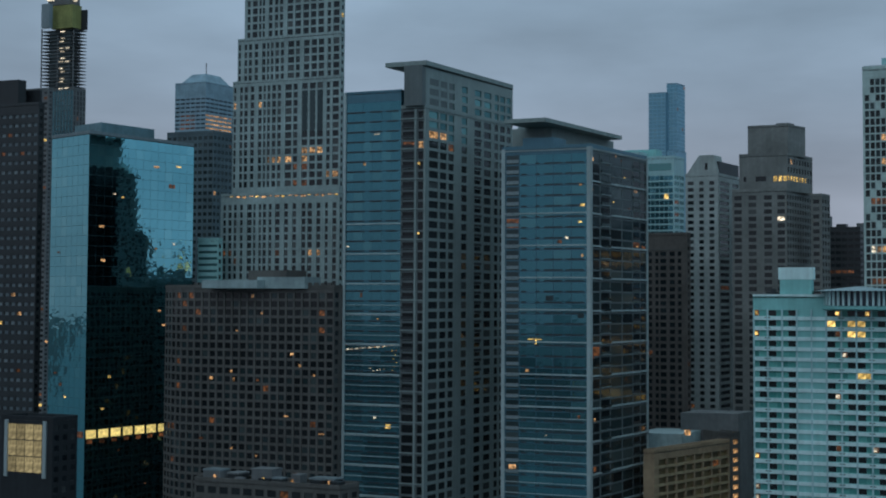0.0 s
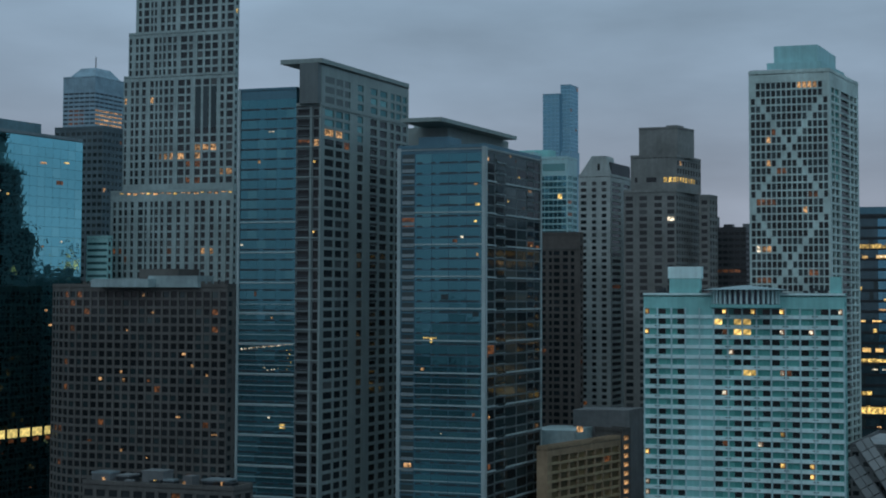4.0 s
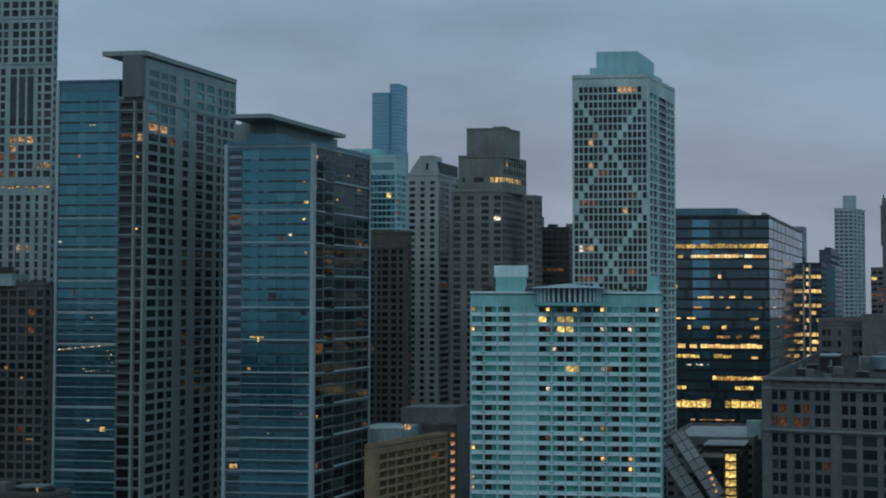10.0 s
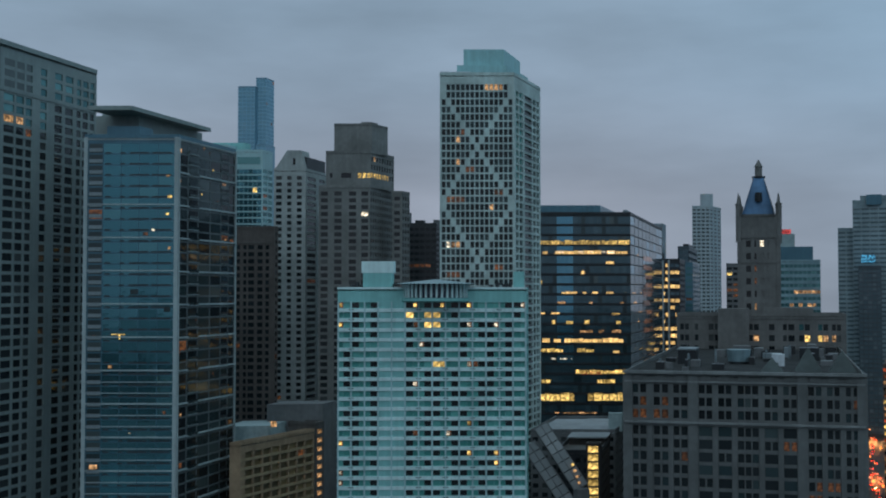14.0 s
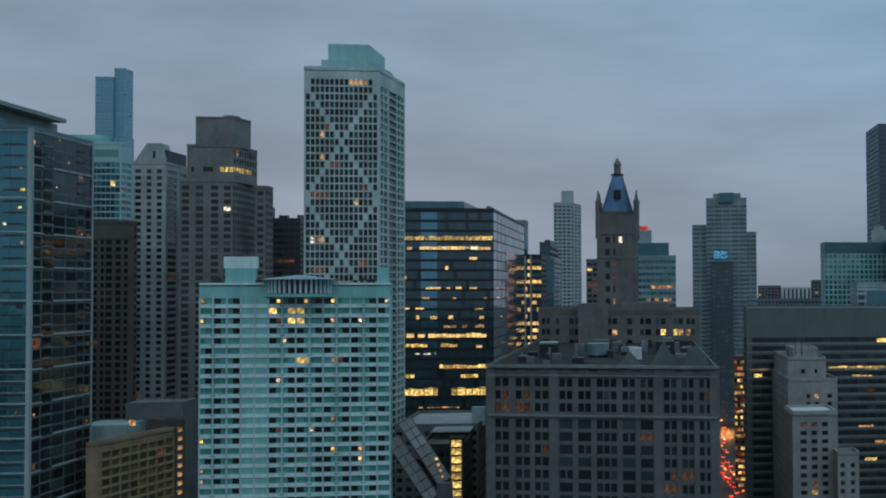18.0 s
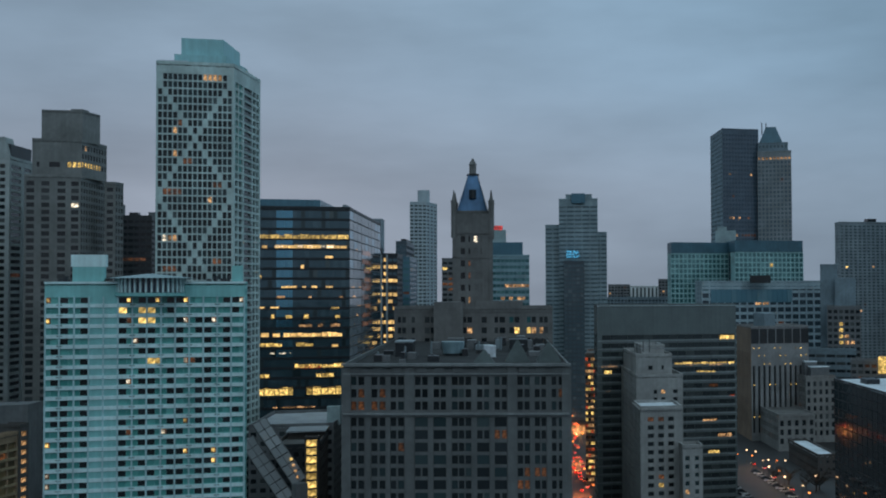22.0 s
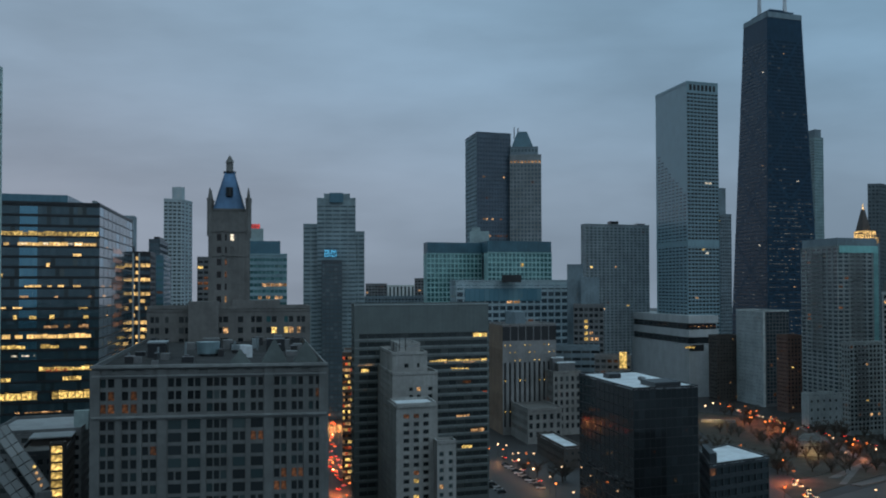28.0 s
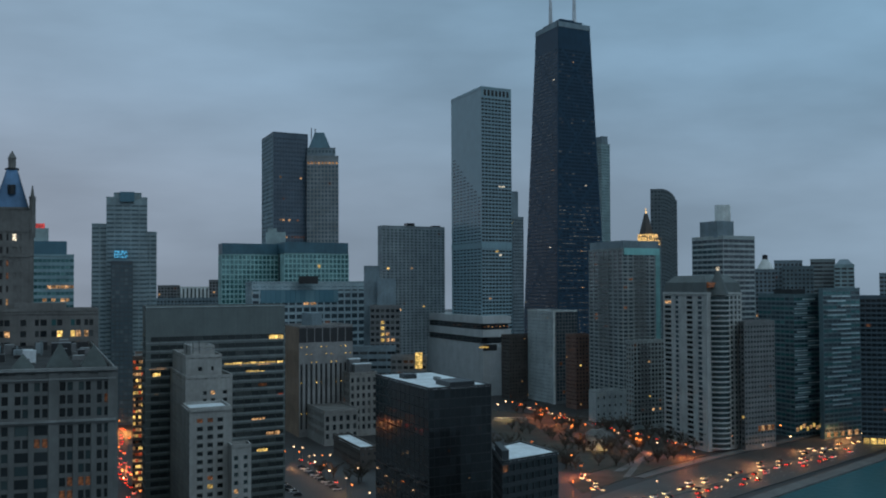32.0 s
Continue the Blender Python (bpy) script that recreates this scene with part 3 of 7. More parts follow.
# brown apartment slab with a rounded end
room_lamps(slab, SLAB_FACES[1], [(u, z * 1.07, w, hh, g) for u, z, w, hh, g in [(0.10, 33.0, 2.0, 0.9, W1), (0.22, 21, 1.2, 0.5, W3), (0.30, 22, 0.9, 0.6, W2), (0.12, 45, 1.8, 1.0, W1), (0.80, 38, 0.8, 0.7, W3), (0.62, 40, 1.0, 0.8, W1), (0.66, 63, 1.3, 1.0, W1), (0.7, 68, 1.5, 0.6, W1), (0.85, 60, 2.6, 0.4, W4), (0.2, 86, 1.2, 0.9, W2), (0.14, 97, 1.3, 0.6, W2), (0.9, 92, 1.0, 0.8, W3),
                              (0.75, 81, 0.7, 0.5, W1), (0.3, 112, 0.6, 0.5, W4), (0.55, 125, 0.7, 0.6, W4), (0.3, 130, 1.2, 0.5, W3), (0.6, 10, 2.6, 0.8, W1), (0.75, 17, 3.0, 1.6, W4), (0.82, 9, 2.4, 0.6, W2)]])
room_lamps(slab, SLAB_FACES[0], [(u, z * 1.07, w, hh, g) for u, z, w, hh, g in [(0.3, 89, 1.8, 1.2, W4), (0.45, 93, 1.2, 0.6, W2), (0.15, 85, 2.0, 0.8, W4), (0.2, 42, 1.6, 0.8, W4)]])
sl = [(-87.4, 416.9), (-36.5, 398.3), (-5.0, 441.7), (-55.9, 460.2)]
DPTS = [(-100.5, 434.0), (-100.3, 428.6), (-96.9, 423.6), (-92.5, 419.4), *sl]
DB = matte("brown_grey_concrete", (0.102, 0.098, 0.092))
zD = 103.4
DST = dict(storey=2.9, w=0.72, h=0.68, sill=0.2, glass=GLK, lit=0.0, top=1.4, pick=lambda r, c, g: W4 if g.random() < 0.03 else (GLG if g.random() < 0.22 else None))
root, fs, loc, h = tower("apartment_slab", "brown-grey concrete apartment slab with a rounded end", DPTS, 0, zD,
                         [style(2.6, **DST), style(2.9, n=30, **DST), style(2.9, n=30, **DST), style(2.9, n=30, **DST), style(2.95, n=240, **DST), SIDE, style(3.4, **DST), style(3.4, **DST)], DB)
room_lamps(root, fs[4], [(0.42, 3.4, 0.9, 1.0, W1), (0.49, 9.3, 0.8, 0.7, W1), (0.31, 15.2, 0.8, 0.6, W1), (0.27, 29.5, 0.9, 0.9, W1), (0.29, 32.4, 0.8, 1.2, W1), (0.12, 32.0, 1.2, 1.0, W1), (0.46, 32.2, 1.0, 0.8, W4), (0.7, 23.2, 1.2, 0.9, W1), (0.76, 27.0, 1.0, 0.9, W1), (0.66, 44, 1.6, 0.5, W1), (0.9, 49.5, 2.2, 0.5, W1), (0.28, 56, 0.8, 0.9, W1), (0.46, 58, 0.6, 0.5, W1), (0.86, 30, 0.8, 0.8, W1), (0.05, 53, 1.6, 0.8, W4)])
for k in range(0, 22):
    part("merlon", boxes("merlon", (fs[4].length * k / 22, -0.12, fs[4].height + 0.9), (fs[4].length * (k + 0.6) / 22, 0.4, fs[4].height + 1.7), Matrix(), DB), root, m=fs[4].m)
PALEB = matte("pale_blue_plant_cladding", (0.30, 0.39, 0.40))
block(root, [(-83.4, 409.9), (-63.1, 402.5), (-57.2, 410.5), (-77.5, 418.0)], zD - 0.3, 105.9, PALEB)
block(root, [(-63.7, 406.4), (-46.6, 400.2), (-41.9, 406.7), (-59.0, 412.9)], zD - 0.3, 107.0, PALEB)
block(root, [(-67.6, 411.6), (-53.6, 406.4), (-47.7, 414.5), (-61.8, 419.7)], zD - 0.3, 109.4, DB, "lift_room")

# low flat-roofed block in front of it
root, fs, loc, h = tower("low_block", "low flat-roofed block crowded with roof plant", [(-72.6, 349.9), (-28.4, 333.8), (-23.5, 340.6), (-67.7, 356.7)], 0, 46.5, [style(4, 3.6, 0.7, 0.55, lit=0.05, n=20), SIDE], DB)
for a, b, v0, v1, hh, mt in ((0.04, 0.16, 0.15, 0.6, 2.6, STEEL), (0.19, 0.27, 0.3, 0.8, 1.8, GREY), (0.36, 0.50, 0.3, 0.8, 3.4, GREY), (0.53, 0.60, 0.1, 0.35, 1.4, STEEL), (0.62, 0.68, 0.4, 0.75, 2.2, GREY), (0.74, 0.90, 0.45, 0.95, 1.5, STEEL), (0.92, 0.98, 0.1, 0.4, 1.1, DARKM), (0.45, 0.52, 0.02, 0.14, 1.0, DARKM), (0.28, 0.33, 0.05, 0.2, 0.8, GREY), (0.80, 0.86, 0.05, 0.25, 1.2, DARKM)):
    roof_block(root, loc, h, (a, b, v0, v1), hh, DARKM if hh < 2 else GREY, "roof_unit", mt)
for k, (u, v) in enumerate(((0.47, 0.04), (0.12, 0.1), (0.66, 0.08), (0.88, 0.3))):
    roof_block(root, loc, h, (u, u + 0.012, v, v + 0.05), 1.6, W1 if k else W2, "roof_lamp")

# ---- the twin glass towers ----
BLUEW = matte("blue_spandrel_panel", (0.087, 0.195, 0.25), 0.25, 0.1, metallic=0.4)
PALE = matte("pale_band_paint", (0.36, 0.435, 0.445), 0.6, 0.1)
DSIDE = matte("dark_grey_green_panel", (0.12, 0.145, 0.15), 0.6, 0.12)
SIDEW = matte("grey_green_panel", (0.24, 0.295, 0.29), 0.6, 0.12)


def floor_slots(root, f, storey, first, cuts, mat):
    """The dark opening lights at the foot of each storey."""
    lo, hi = [], []
    z = f.height - first
    while z > 2:
        for a, b in cuts:
            lo.append((f.length * a, -0.03, z))
            hi.append((f.length * b, 0.05, z + 0.5))
        z -= storey
    tagged(part("opening_light", boxes("opening_light", lo, hi, Matrix(), BLACK), root, m=f.m), kind="stuff")


# the taller one
zA, zB = 163.8, 177.8
SA = spans(490, 945, 508, 552, 561, 594, 603, 630, 668, 697, 735, 770, 786, 824, 843, 864, 874, 902, 912, 934)
# the unseen rear faces are darkened for the slab's reflection
root, fs, loc, h = tower("glass_tower", "tall blue glass tower with pale side and hat roof", [(-14.1, 394.9), (-5.9, 392.0), (25.7, 435.5), (17.5, 438.5)], 0, zA,
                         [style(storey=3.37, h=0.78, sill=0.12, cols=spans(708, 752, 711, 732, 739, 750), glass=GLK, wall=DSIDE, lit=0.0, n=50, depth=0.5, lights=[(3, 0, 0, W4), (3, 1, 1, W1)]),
                          style(storey=3.37, h=0.68, sill=0.16, cols=SA, glass=GL, lit=0.003, n=240, depth=0.35, top=0.4, lights=[(2, 0, 1, W1), (3, 2, 2, W4)],
                                pick=lambda r, c, g: GLT if r < 3 and c < 4 else (GLK if c in (4, 7) else None)), style(3.0, 3.37, 0.7, 0.6, glass=GLK, wall=DARKM, lit=0.0), style(3.0, 3.37, 0.7, 0.6, glass=GLK, wall=DARKM, lit=0.0)], SIDEW)
balconies(root, fs[0], 0.4, fs[0].length * 0.54, 3.37, 3.6, 30, DSIDE, DARKM, 0.35)
balconies(root, fs[1], fs[1].length * 0.54, fs[1].length * 0.615, 3.37, 8.5, 26, SIDEW, DARKM, 0.25)
bands(root, fs[0], 10.11, 3.6, 0.35, 0.45, SIDEW)
posts(root, fs[0], [fs[0].length * 0.6, fs[0].length - 0.2], 0.7, 0.3, SIDEW, 0, fs[0].height - 0.5)
volume(root, [(-12.9, 395.1), (-5.8, 392.5), (25.8, 436.0), (18.7, 438.6)], zA, zB, [None, style(storey=3.37, h=0.66, sill=0.2, cols=SA, glass=GLT, lit=0, n=30, top=3.4)], SIDEW, parapet=0.0)
block(root, shrink([(-13.1, 393.2), (-7.0, 390.9), (3.5, 405.4), (-2.6, 407.6)], 1.0), zA + 0.4, zB - 0.02, DSIDE, "penthouse")
block(root, [(-19.6, 396.2), (-5.7, 391.2), (25.95, 435.9), (12.1, 440.9)], zB, zB + 1.5, SIDEW, "hat_roof")
wing = [(-33.7, 402.1), (-14.1, 394.9), (1.2, 416.0), (-18.4, 423.1)]
zW = 169.7
# wing's rear walls dark too, so that the slab mirrors them dark
ws, wloc, wh = volume(root, wing, 0, zW, [style(storey=3.37, h=0.86, sill=0.07, cols=evenly(6, 0.985), glass=GLB, wall=BLUEW, lit=0.0, n=120, depth=0.05, top=3.2, lights=[]), None, style(3.0, 3.37, 0.7, 0.6, glass=GLK, wall=DARKM, lit=0.0), style(3.0, 3.37, 0.7, 0.6, glass=GLK, wall=DARKM, lit=0.02)], BLUEW, parapet=0.5)
floor_slots(root, ws[0], 3.37, 7.0, [(0.04, 0.37), (0.45, 0.67), (0.74, 0.95)], BLACK)
bands(root, ws[0], 10.11, 44.5, 0.45, 0.45, PALE)
bands(root, ws[0], 3.37, 72, 0.22, 0.3, PALE)
posts(root, ws[0], [0.4], 0.8, 0.5, PALE)

room_lamps(root, ws[0], [(0.52, 14.5, 2.2, 0.35, W3), (0.34, 24.8, 0.9, 0.9, W1), (0.05, 52.5, 1.0, 0.4, W3), (0.3, 69.5, 0.8, 1.6, W4), (0.6, 77, 0.6, 0.6, W1), (0.55, 110, 0.9, 0.6, W3), (0.76, 113.2, 1.8, 1.4, W2),
                         # scattered tiny glowing dots imitate distant lights mirrored in the glass
                         *[(0.05 + 0.9 * ((k * 0.618) % 1), 85.6 + 1.9 * ((k * 0.377) % 1), 0.3 + 0.35 * ((k * 0.73) % 1), 0.25 + 0.15 * (k % 2), W3 if k % 3 else W1) for k in range(26)], *[(0.46 + 0.3 * ((k * 0.618) % 1), 93.4 + 1.0 * ((k * 0.41) % 1), 0.4, 0.25, W3) for k in range(6)], *[(0.86 + 0.09 * ((k * 0.618) % 1), 87.5 + 1.3 * k, 0.3, 0.35, W2) for k in range(6)]])
room_lamps(root, fs[0], [(0.70, 19.2, 0.8, 0.7, W2), (0.70, 42.5, 0.6, 0.6, W2)])
# unseen stepped rear wings, added to shape the dark reflection in the slab beside the tower
RST = style(3.0, 3.37, 0.62, 0.6, glass=GLK, lit=0.03)
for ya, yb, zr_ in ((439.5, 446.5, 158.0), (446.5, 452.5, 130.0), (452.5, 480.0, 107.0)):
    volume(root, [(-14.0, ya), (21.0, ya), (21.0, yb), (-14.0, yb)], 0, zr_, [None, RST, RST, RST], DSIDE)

# the shorter one
root, fs, loc, h = tower("glass_tower", "shorter blue glass tower with pale bands and overhanging roof", [(19.6, 387.1), (47.2, 377.1), (71.0, 409.8), (43.4, 419.8)], 0, 148.9,
                         [style(storey=3.47, h=0.86, sill=0.07, cols=spans(45, 485, 66, 128, 134, 215, 219, 300, 304, 390, 394, 470), glass=GLB, wall=BLUEW, lit=0.0, n=200, depth=0.05, top=1.8,
                                lights=[(6, 0, 0, W4)], pick=lambda r, c, g: GLG if c == 0 else None),
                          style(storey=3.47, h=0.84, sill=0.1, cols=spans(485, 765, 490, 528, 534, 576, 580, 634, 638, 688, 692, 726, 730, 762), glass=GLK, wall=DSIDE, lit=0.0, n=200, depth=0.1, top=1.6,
                                lights=[(8, 4, 4, W4), (18, 0, 0, W4)], pick=lambda r, c, g: GLG if g.random() < (0.75 if c in (2, 3) else 0.3) else None)], BLUEW)
balconies(root, fs[0], fs[0].length * 0.05, fs[0].length * 0.19, 3.47, 4.6, 30, SIDEW, STEEL, 0.35)
balconies(root, fs[1], fs[1].length * 0.17, fs[1].length * 0.33, 3.47, 4.6, 34, PALE, GLG, 0.5)
balconies(root, fs[1], fs[1].length * 0.735, fs[1].length * 0.86, 3.47, 4.6, 34, SIDEW, DARKM, 0.3)
bands(root, fs[0], 10.41, 0.5, 0.4, 0.3, TGREY, count=1)
bands(root, fs[0], 10.41, 21.0, 0.45, 0.35, PALE)
bands(root, fs[0], 3.47, 73.3, 0.25, 0.25, TGREY)
bands(root, fs[1], 10.41, 10.8, 0.55, 0.5, PALE)
bands(root, fs[1], 10.41, 0.4, 0.5, 0.3, TGREY, count=1)
posts(root, fs[0], [0.35, fs[0].length - 0.5], 1.2, 0.4, PALE)
posts(root, fs[1], [0.4, fs[1].length - 0.25], 0.7, 0.42, PALE)
floor_slots(root, fs[0], 3.47, 5.2, [(0.22, 0.28), (0.38, 0.43), (0.48, 0.69), (0.72, 0.93)], BLACK)
zP, zQ = 148.9, 156.6
block(root, [(23.1, 393.0), (36.1, 388.3), (61.3, 423.0), (48.3, 427.7)], zP - 0.3, zQ, SIDEW, "penthouse")
block(root, [(26.2, 385.7), (35.9, 382.2), (40.6, 388.7), (30.9, 392.2)], zP - 0.3, zP + 3.6, BLUEW, "glass_lantern")
block(root, [(19.7, 380.3), (32.8, 375.6), (63.6, 418.0), (50.5, 422.8)], zQ, zQ + 1.3, SIDEW, "hat_roof")
block(root, [(25.6, 401.8), (32.2, 399.4), (36.9, 405.9), (30.3, 408.3)], zQ + 1.0, zQ + 4.2, PALEB)
room_lamps(root, fs[0], [(0.875, 12.6, 1.0, 0.6, W1), (0.89, 19.2, 1.4, 0.9, W2), (0.87, 24.5, 1.0, 0.6, W2), (0.72, 29.6, 1.0, 0.7, W3), (0.9, 35.4, 0.7, 0.9, W1), (0.63, 31.0, 1.6, 1.0, W4), (0.3, 62.2, 4.4, 0.35, W2), (0.38, 63.6, 0.5, 1.4, W2), (0.27, 72.6, 1.3, 0.9, W1),
                          (0.1, 62.9, 0.8, 0.6, W4), (0.08, 104, 2.4, 1.4, W1), (0.86, 87, 0.8, 1.0, W4), (0.5, 93, 0.5, 0.4, W3), (0.5, 49.5, 2.4, 1.6, GLG), (0.86, 55, 2.0, 1.6, GLG)])
room_lamps(root, fs[1], [(0.03, 4.6, 0.9, 1.2, W1), (0.42, 1.9, 0.7, 0.7, W1), (0.52, 3.0, 0.6, 0.6, W4), (0.58, 8.4, 0.6, 0.6, W2), (0.75, 12.6, 2.6, 0.8, W1), (0.38, 17, 0.7, 0.4, W2), (0.02, 14, 0.8, 0.7, W1), (0.66, 18.5, 0.7, 0.4, W4),
                          (0.80, 31.6, 1.6, 0.9, W1), (0.9, 32, 2.2, 1.3, W4), (0.03, 68, 1.0, 1.4, W4), (0.06, 88, 0.9, 1.0, W1), (0.05, 104, 1.6, 1.6, W4), (0.3, 58, 0.6, 0.5, W4), (0.6, 76, 0.6, 0.5, W4)])
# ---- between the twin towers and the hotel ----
# cladding and glass both carry the haze as extra blue in their colour
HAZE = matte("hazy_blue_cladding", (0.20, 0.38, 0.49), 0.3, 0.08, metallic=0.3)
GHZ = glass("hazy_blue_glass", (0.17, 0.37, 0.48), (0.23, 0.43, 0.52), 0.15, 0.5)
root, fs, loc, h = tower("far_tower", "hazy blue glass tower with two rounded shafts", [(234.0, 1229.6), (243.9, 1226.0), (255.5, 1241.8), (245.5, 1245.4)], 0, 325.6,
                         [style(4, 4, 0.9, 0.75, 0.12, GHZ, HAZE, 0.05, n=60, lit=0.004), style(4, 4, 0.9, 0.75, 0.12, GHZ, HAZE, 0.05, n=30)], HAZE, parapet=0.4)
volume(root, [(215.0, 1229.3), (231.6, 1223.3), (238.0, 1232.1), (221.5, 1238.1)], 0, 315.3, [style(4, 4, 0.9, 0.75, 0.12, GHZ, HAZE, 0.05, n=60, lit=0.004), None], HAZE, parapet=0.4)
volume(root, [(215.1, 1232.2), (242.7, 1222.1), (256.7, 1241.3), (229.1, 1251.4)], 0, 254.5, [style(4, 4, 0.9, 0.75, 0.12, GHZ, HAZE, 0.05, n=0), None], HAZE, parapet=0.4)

PT = matte("pale_teal_panel", (0.37, 0.57, 0.59), 0.5, 0.1)
root, fs, loc, h = tower("glass_apartments", "white and teal glass apartment tower with level bands", [(98.6, 595.0), (115.6, 588.7), (122.7, 598.5), (105.7, 604.7)], 0, 171.0,
                         [style(storey=3.1, h=0.76, sill=0.06, cols=evenly(6, 0.94, 0.22, 0.97), glass=GLB, lit=0.01, n=150, depth=0.15, top=8.5), style(5, 3.1, 0.9, 0.6, glass=GLT, n=50, top=8.5)], PT)
block(root, [(86.8, 592.0), (98.0, 587.9), (105.5, 598.1), (94.2, 602.2)], 0, 173.7, PT, "wing")
block(root, [(89.3, 601.0), (107.7, 594.3), (111.6, 599.6), (93.1, 606.3)], h - 6, 175.7, MINT)
part("dark_window", boxes("dark_window", (fs[0].length * 0.3, -0.06, fs[0].height - 6.5), (fs[0].length * 0.93, 0.1, fs[0].height - 2.8), Matrix(), GLT), root, m=fs[0].m)

root, fs, loc, h = tower("brick_apartments", "dark brown brick apartment block", deepen([(84.7, 495.7), (101.4, 489.6), (103.4, 492.3), (86.6, 498.4)], 22), 0, 126.9,
                         [style(storey=2.95, h=0.62, sill=0.2, cols=spans(60, 270, 66, 98, 114, 130, 138, 168, 184, 210, 224, 242), lit=0.006, n=150, top=6.5, glass=GLK), SIDE], matte("brown_brick", (0.105, 0.092, 0.085)))
bands(root, fs[0], 50, 6.0, 0.4, 0.25, BROWN, count=1)

WT = matte("pale_grey_precast", (0.40, 0.445, 0.44))
zw = 155.6
root, fs, loc, h = tower("white_tower", "pale precast tower with a gabled crown", [(109.3, 530.8), (122.9, 525.8), (137.6, 546.0), (124.0, 551.0)], 0, zw,
                         [style(storey=2.93, h=0.58, sill=0.22, cols=spans(222, 365, 232, 258, 282, 302, 326, 348), lit=0.008, n=150, top=2.0), style(storey=2.93, h=0.55, sill=0.22, cols=spans(365, 450, 372, 408, 420, 446), lit=0.01, n=90, top=2.0)], WT)
p = [Vector((*q, 0)) - Vector((*root.location.xy, 0)) for q in [(109.3, 530.8), (122.9, 525.8), (137.6, 546.0), (124.0, 551.0)]]
a, b, c, d = p
up = 164.7
gv = [(*a.xy, h - 0.2), (*b.xy, h - 0.2), (*(a.lerp(b, 0.86)).xy, up), (*(a.lerp(b, 0.42)).xy, up)]
gb = [(*(Vector(q) + (d - a) * 0.35).xy, q[2]) for q in gv]
part("gable", mesh_of("gable", gv + gb, [(0, 1, 2, 3), (7, 6, 5, 4), (1, 5, 6, 2), (3, 2, 6, 7), (4, 0, 3, 7), (0, 4, 5, 1)], WT), root)
part("gable_window", boxes("gable_window", (fs[0].length * 0.6, -0.06, fs[0].height + 2.5), (fs[0].length * 0.68, 0.1, fs[0].height + 5.5), Matrix(), GLK), root, m=fs[0].m)
block(root, [(121.6, 528.5), (123.9, 527.6), (137.1, 545.8), (134.8, 546.6)], zw, 161.9, DARKM, "dark_roof")

BR = matte("taupe_stone", (0.20, 0.205, 0.198))
z1, z2, z3 = 146.4, 161.7, 174.4
BCOL = spans(415, 655, 425, 458, 488, 522, 556, 590, 614, 646)
root, fs, loc, h = tower("stepped_tower", "taupe stone tower stepped back at the top", [(124.4, 507.0), (145.7, 499.1), (165.9, 526.5), (144.6, 534.4)], 0, z1,
                         [style(storey=3.0, h=0.62, sill=0.2, cols=BCOL, lit=0.006, n=120, top=1.4, lights=[(3, 3, 3, W3), (15, 3, 3, W2), (16, 3, 3, W2)], glass=GL), style(3.0, 3.0, 0.62, 0.6, lit=0.01, n=100, top=1.2)], BR)
volume(root, [(127.7, 507.3), (146.4, 500.4), (162.5, 517.8), (143.8, 524.7)], z1, z2, [style(storey=3.6, h=0.6, sill=0.2, cols=spans(450, 655, 468, 480, 520, 565, 596, 612, 618, 632, 638, 652), lit=0, n=12, top=8.2, lights=[(0, 2, 5, W2), (1, 3, 4, W2)]),
       style(2.6, 3.6, 0.7, 0.6, lit=0.05, n=20, top=1.0, lights=[(2, 0, 6, W2), (3, 0, 5, W2)])], BR)
volume(root, [(131.4, 507.1), (147.0, 501.4), (157.1, 510.0), (141.5, 515.7)], z2, z3, [None, None], BR, parapet=0.5)
volume(root, [(157.6, 505.0), (161.9, 503.4), (167.5, 509.8), (163.2, 511.4)], 0, 144.6, [SIDE, style(3, 3, 0.6, 0.6, n=30)], BR)
block(root, [(143.0, 504.9), (147.5, 503.3), (151.3, 506.6), (146.8, 508.2)], z3, z3 + 1.4, BR)

# low hotel with a lit stair end
# warm light is painted into the lodge's ochre, taupe and pane colours
LO = matte("weathered_ochre_render", (0.38, 0.29, 0.175))
lp = [(67.0, 395.0), (70.4, 393.8), (103.3, 424.5), (99.9, 425.7)]
zl = 49.4
root, fs, loc, h = tower("motor_lodge", "low ochre-walled lodge with recessed balconies and a lit stair end", lp, 0, zl,
                         [None, style(storey=3.0, h=0.78, sill=0.1, cols=evenly(8, 0.84, 0.05, 0.97), lit=0.0, n=80, depth=0.7, top=2.4, glass=glass("dim_room_glass", (0.10, 0.075, 0.04), (0.32, 0.22, 0.10), 0.3), lights=[(1, 6, 6, W4)])], matte("weathered_taupe_render", (0.33, 0.235, 0.15)))
bands(root, fs[1], 3.0, 4.7, 0.9, 0.04, LO, count=12, name="balcony_front")
endp = [(103.2, 423.6), (107.3, 427.5), (99.1, 436.3), (95.0, 432.4)]
volume(root, endp, 0, 51.8, [style(storey=3.2, h=0.55, sill=0.2, cols=[(0.2, 0.8)], lit=0, n=14, top=1.0, lights=[(r, 0, 0, W1) for r in range(0, 14)])], BROWN)
block(root, [(87.6, 435.6), (107.9, 432.0), (116.1, 443.3), (95.8, 446.9)], 0, 58.5, GREY, "rear_block")
block(root, [(68.3, 424.6), (85.3, 421.5), (97.1, 437.7), (80.0, 440.7)], 0, 52.3, PALEB, "rear_block")
part("roof_lamp", prism("roof_lamp", ring(0, 0, 1.1, 8), 0, 1.8, W1), root, m=Matrix.Translation(Vector((*(86.1, 416.2), 52.5)) - root.location))

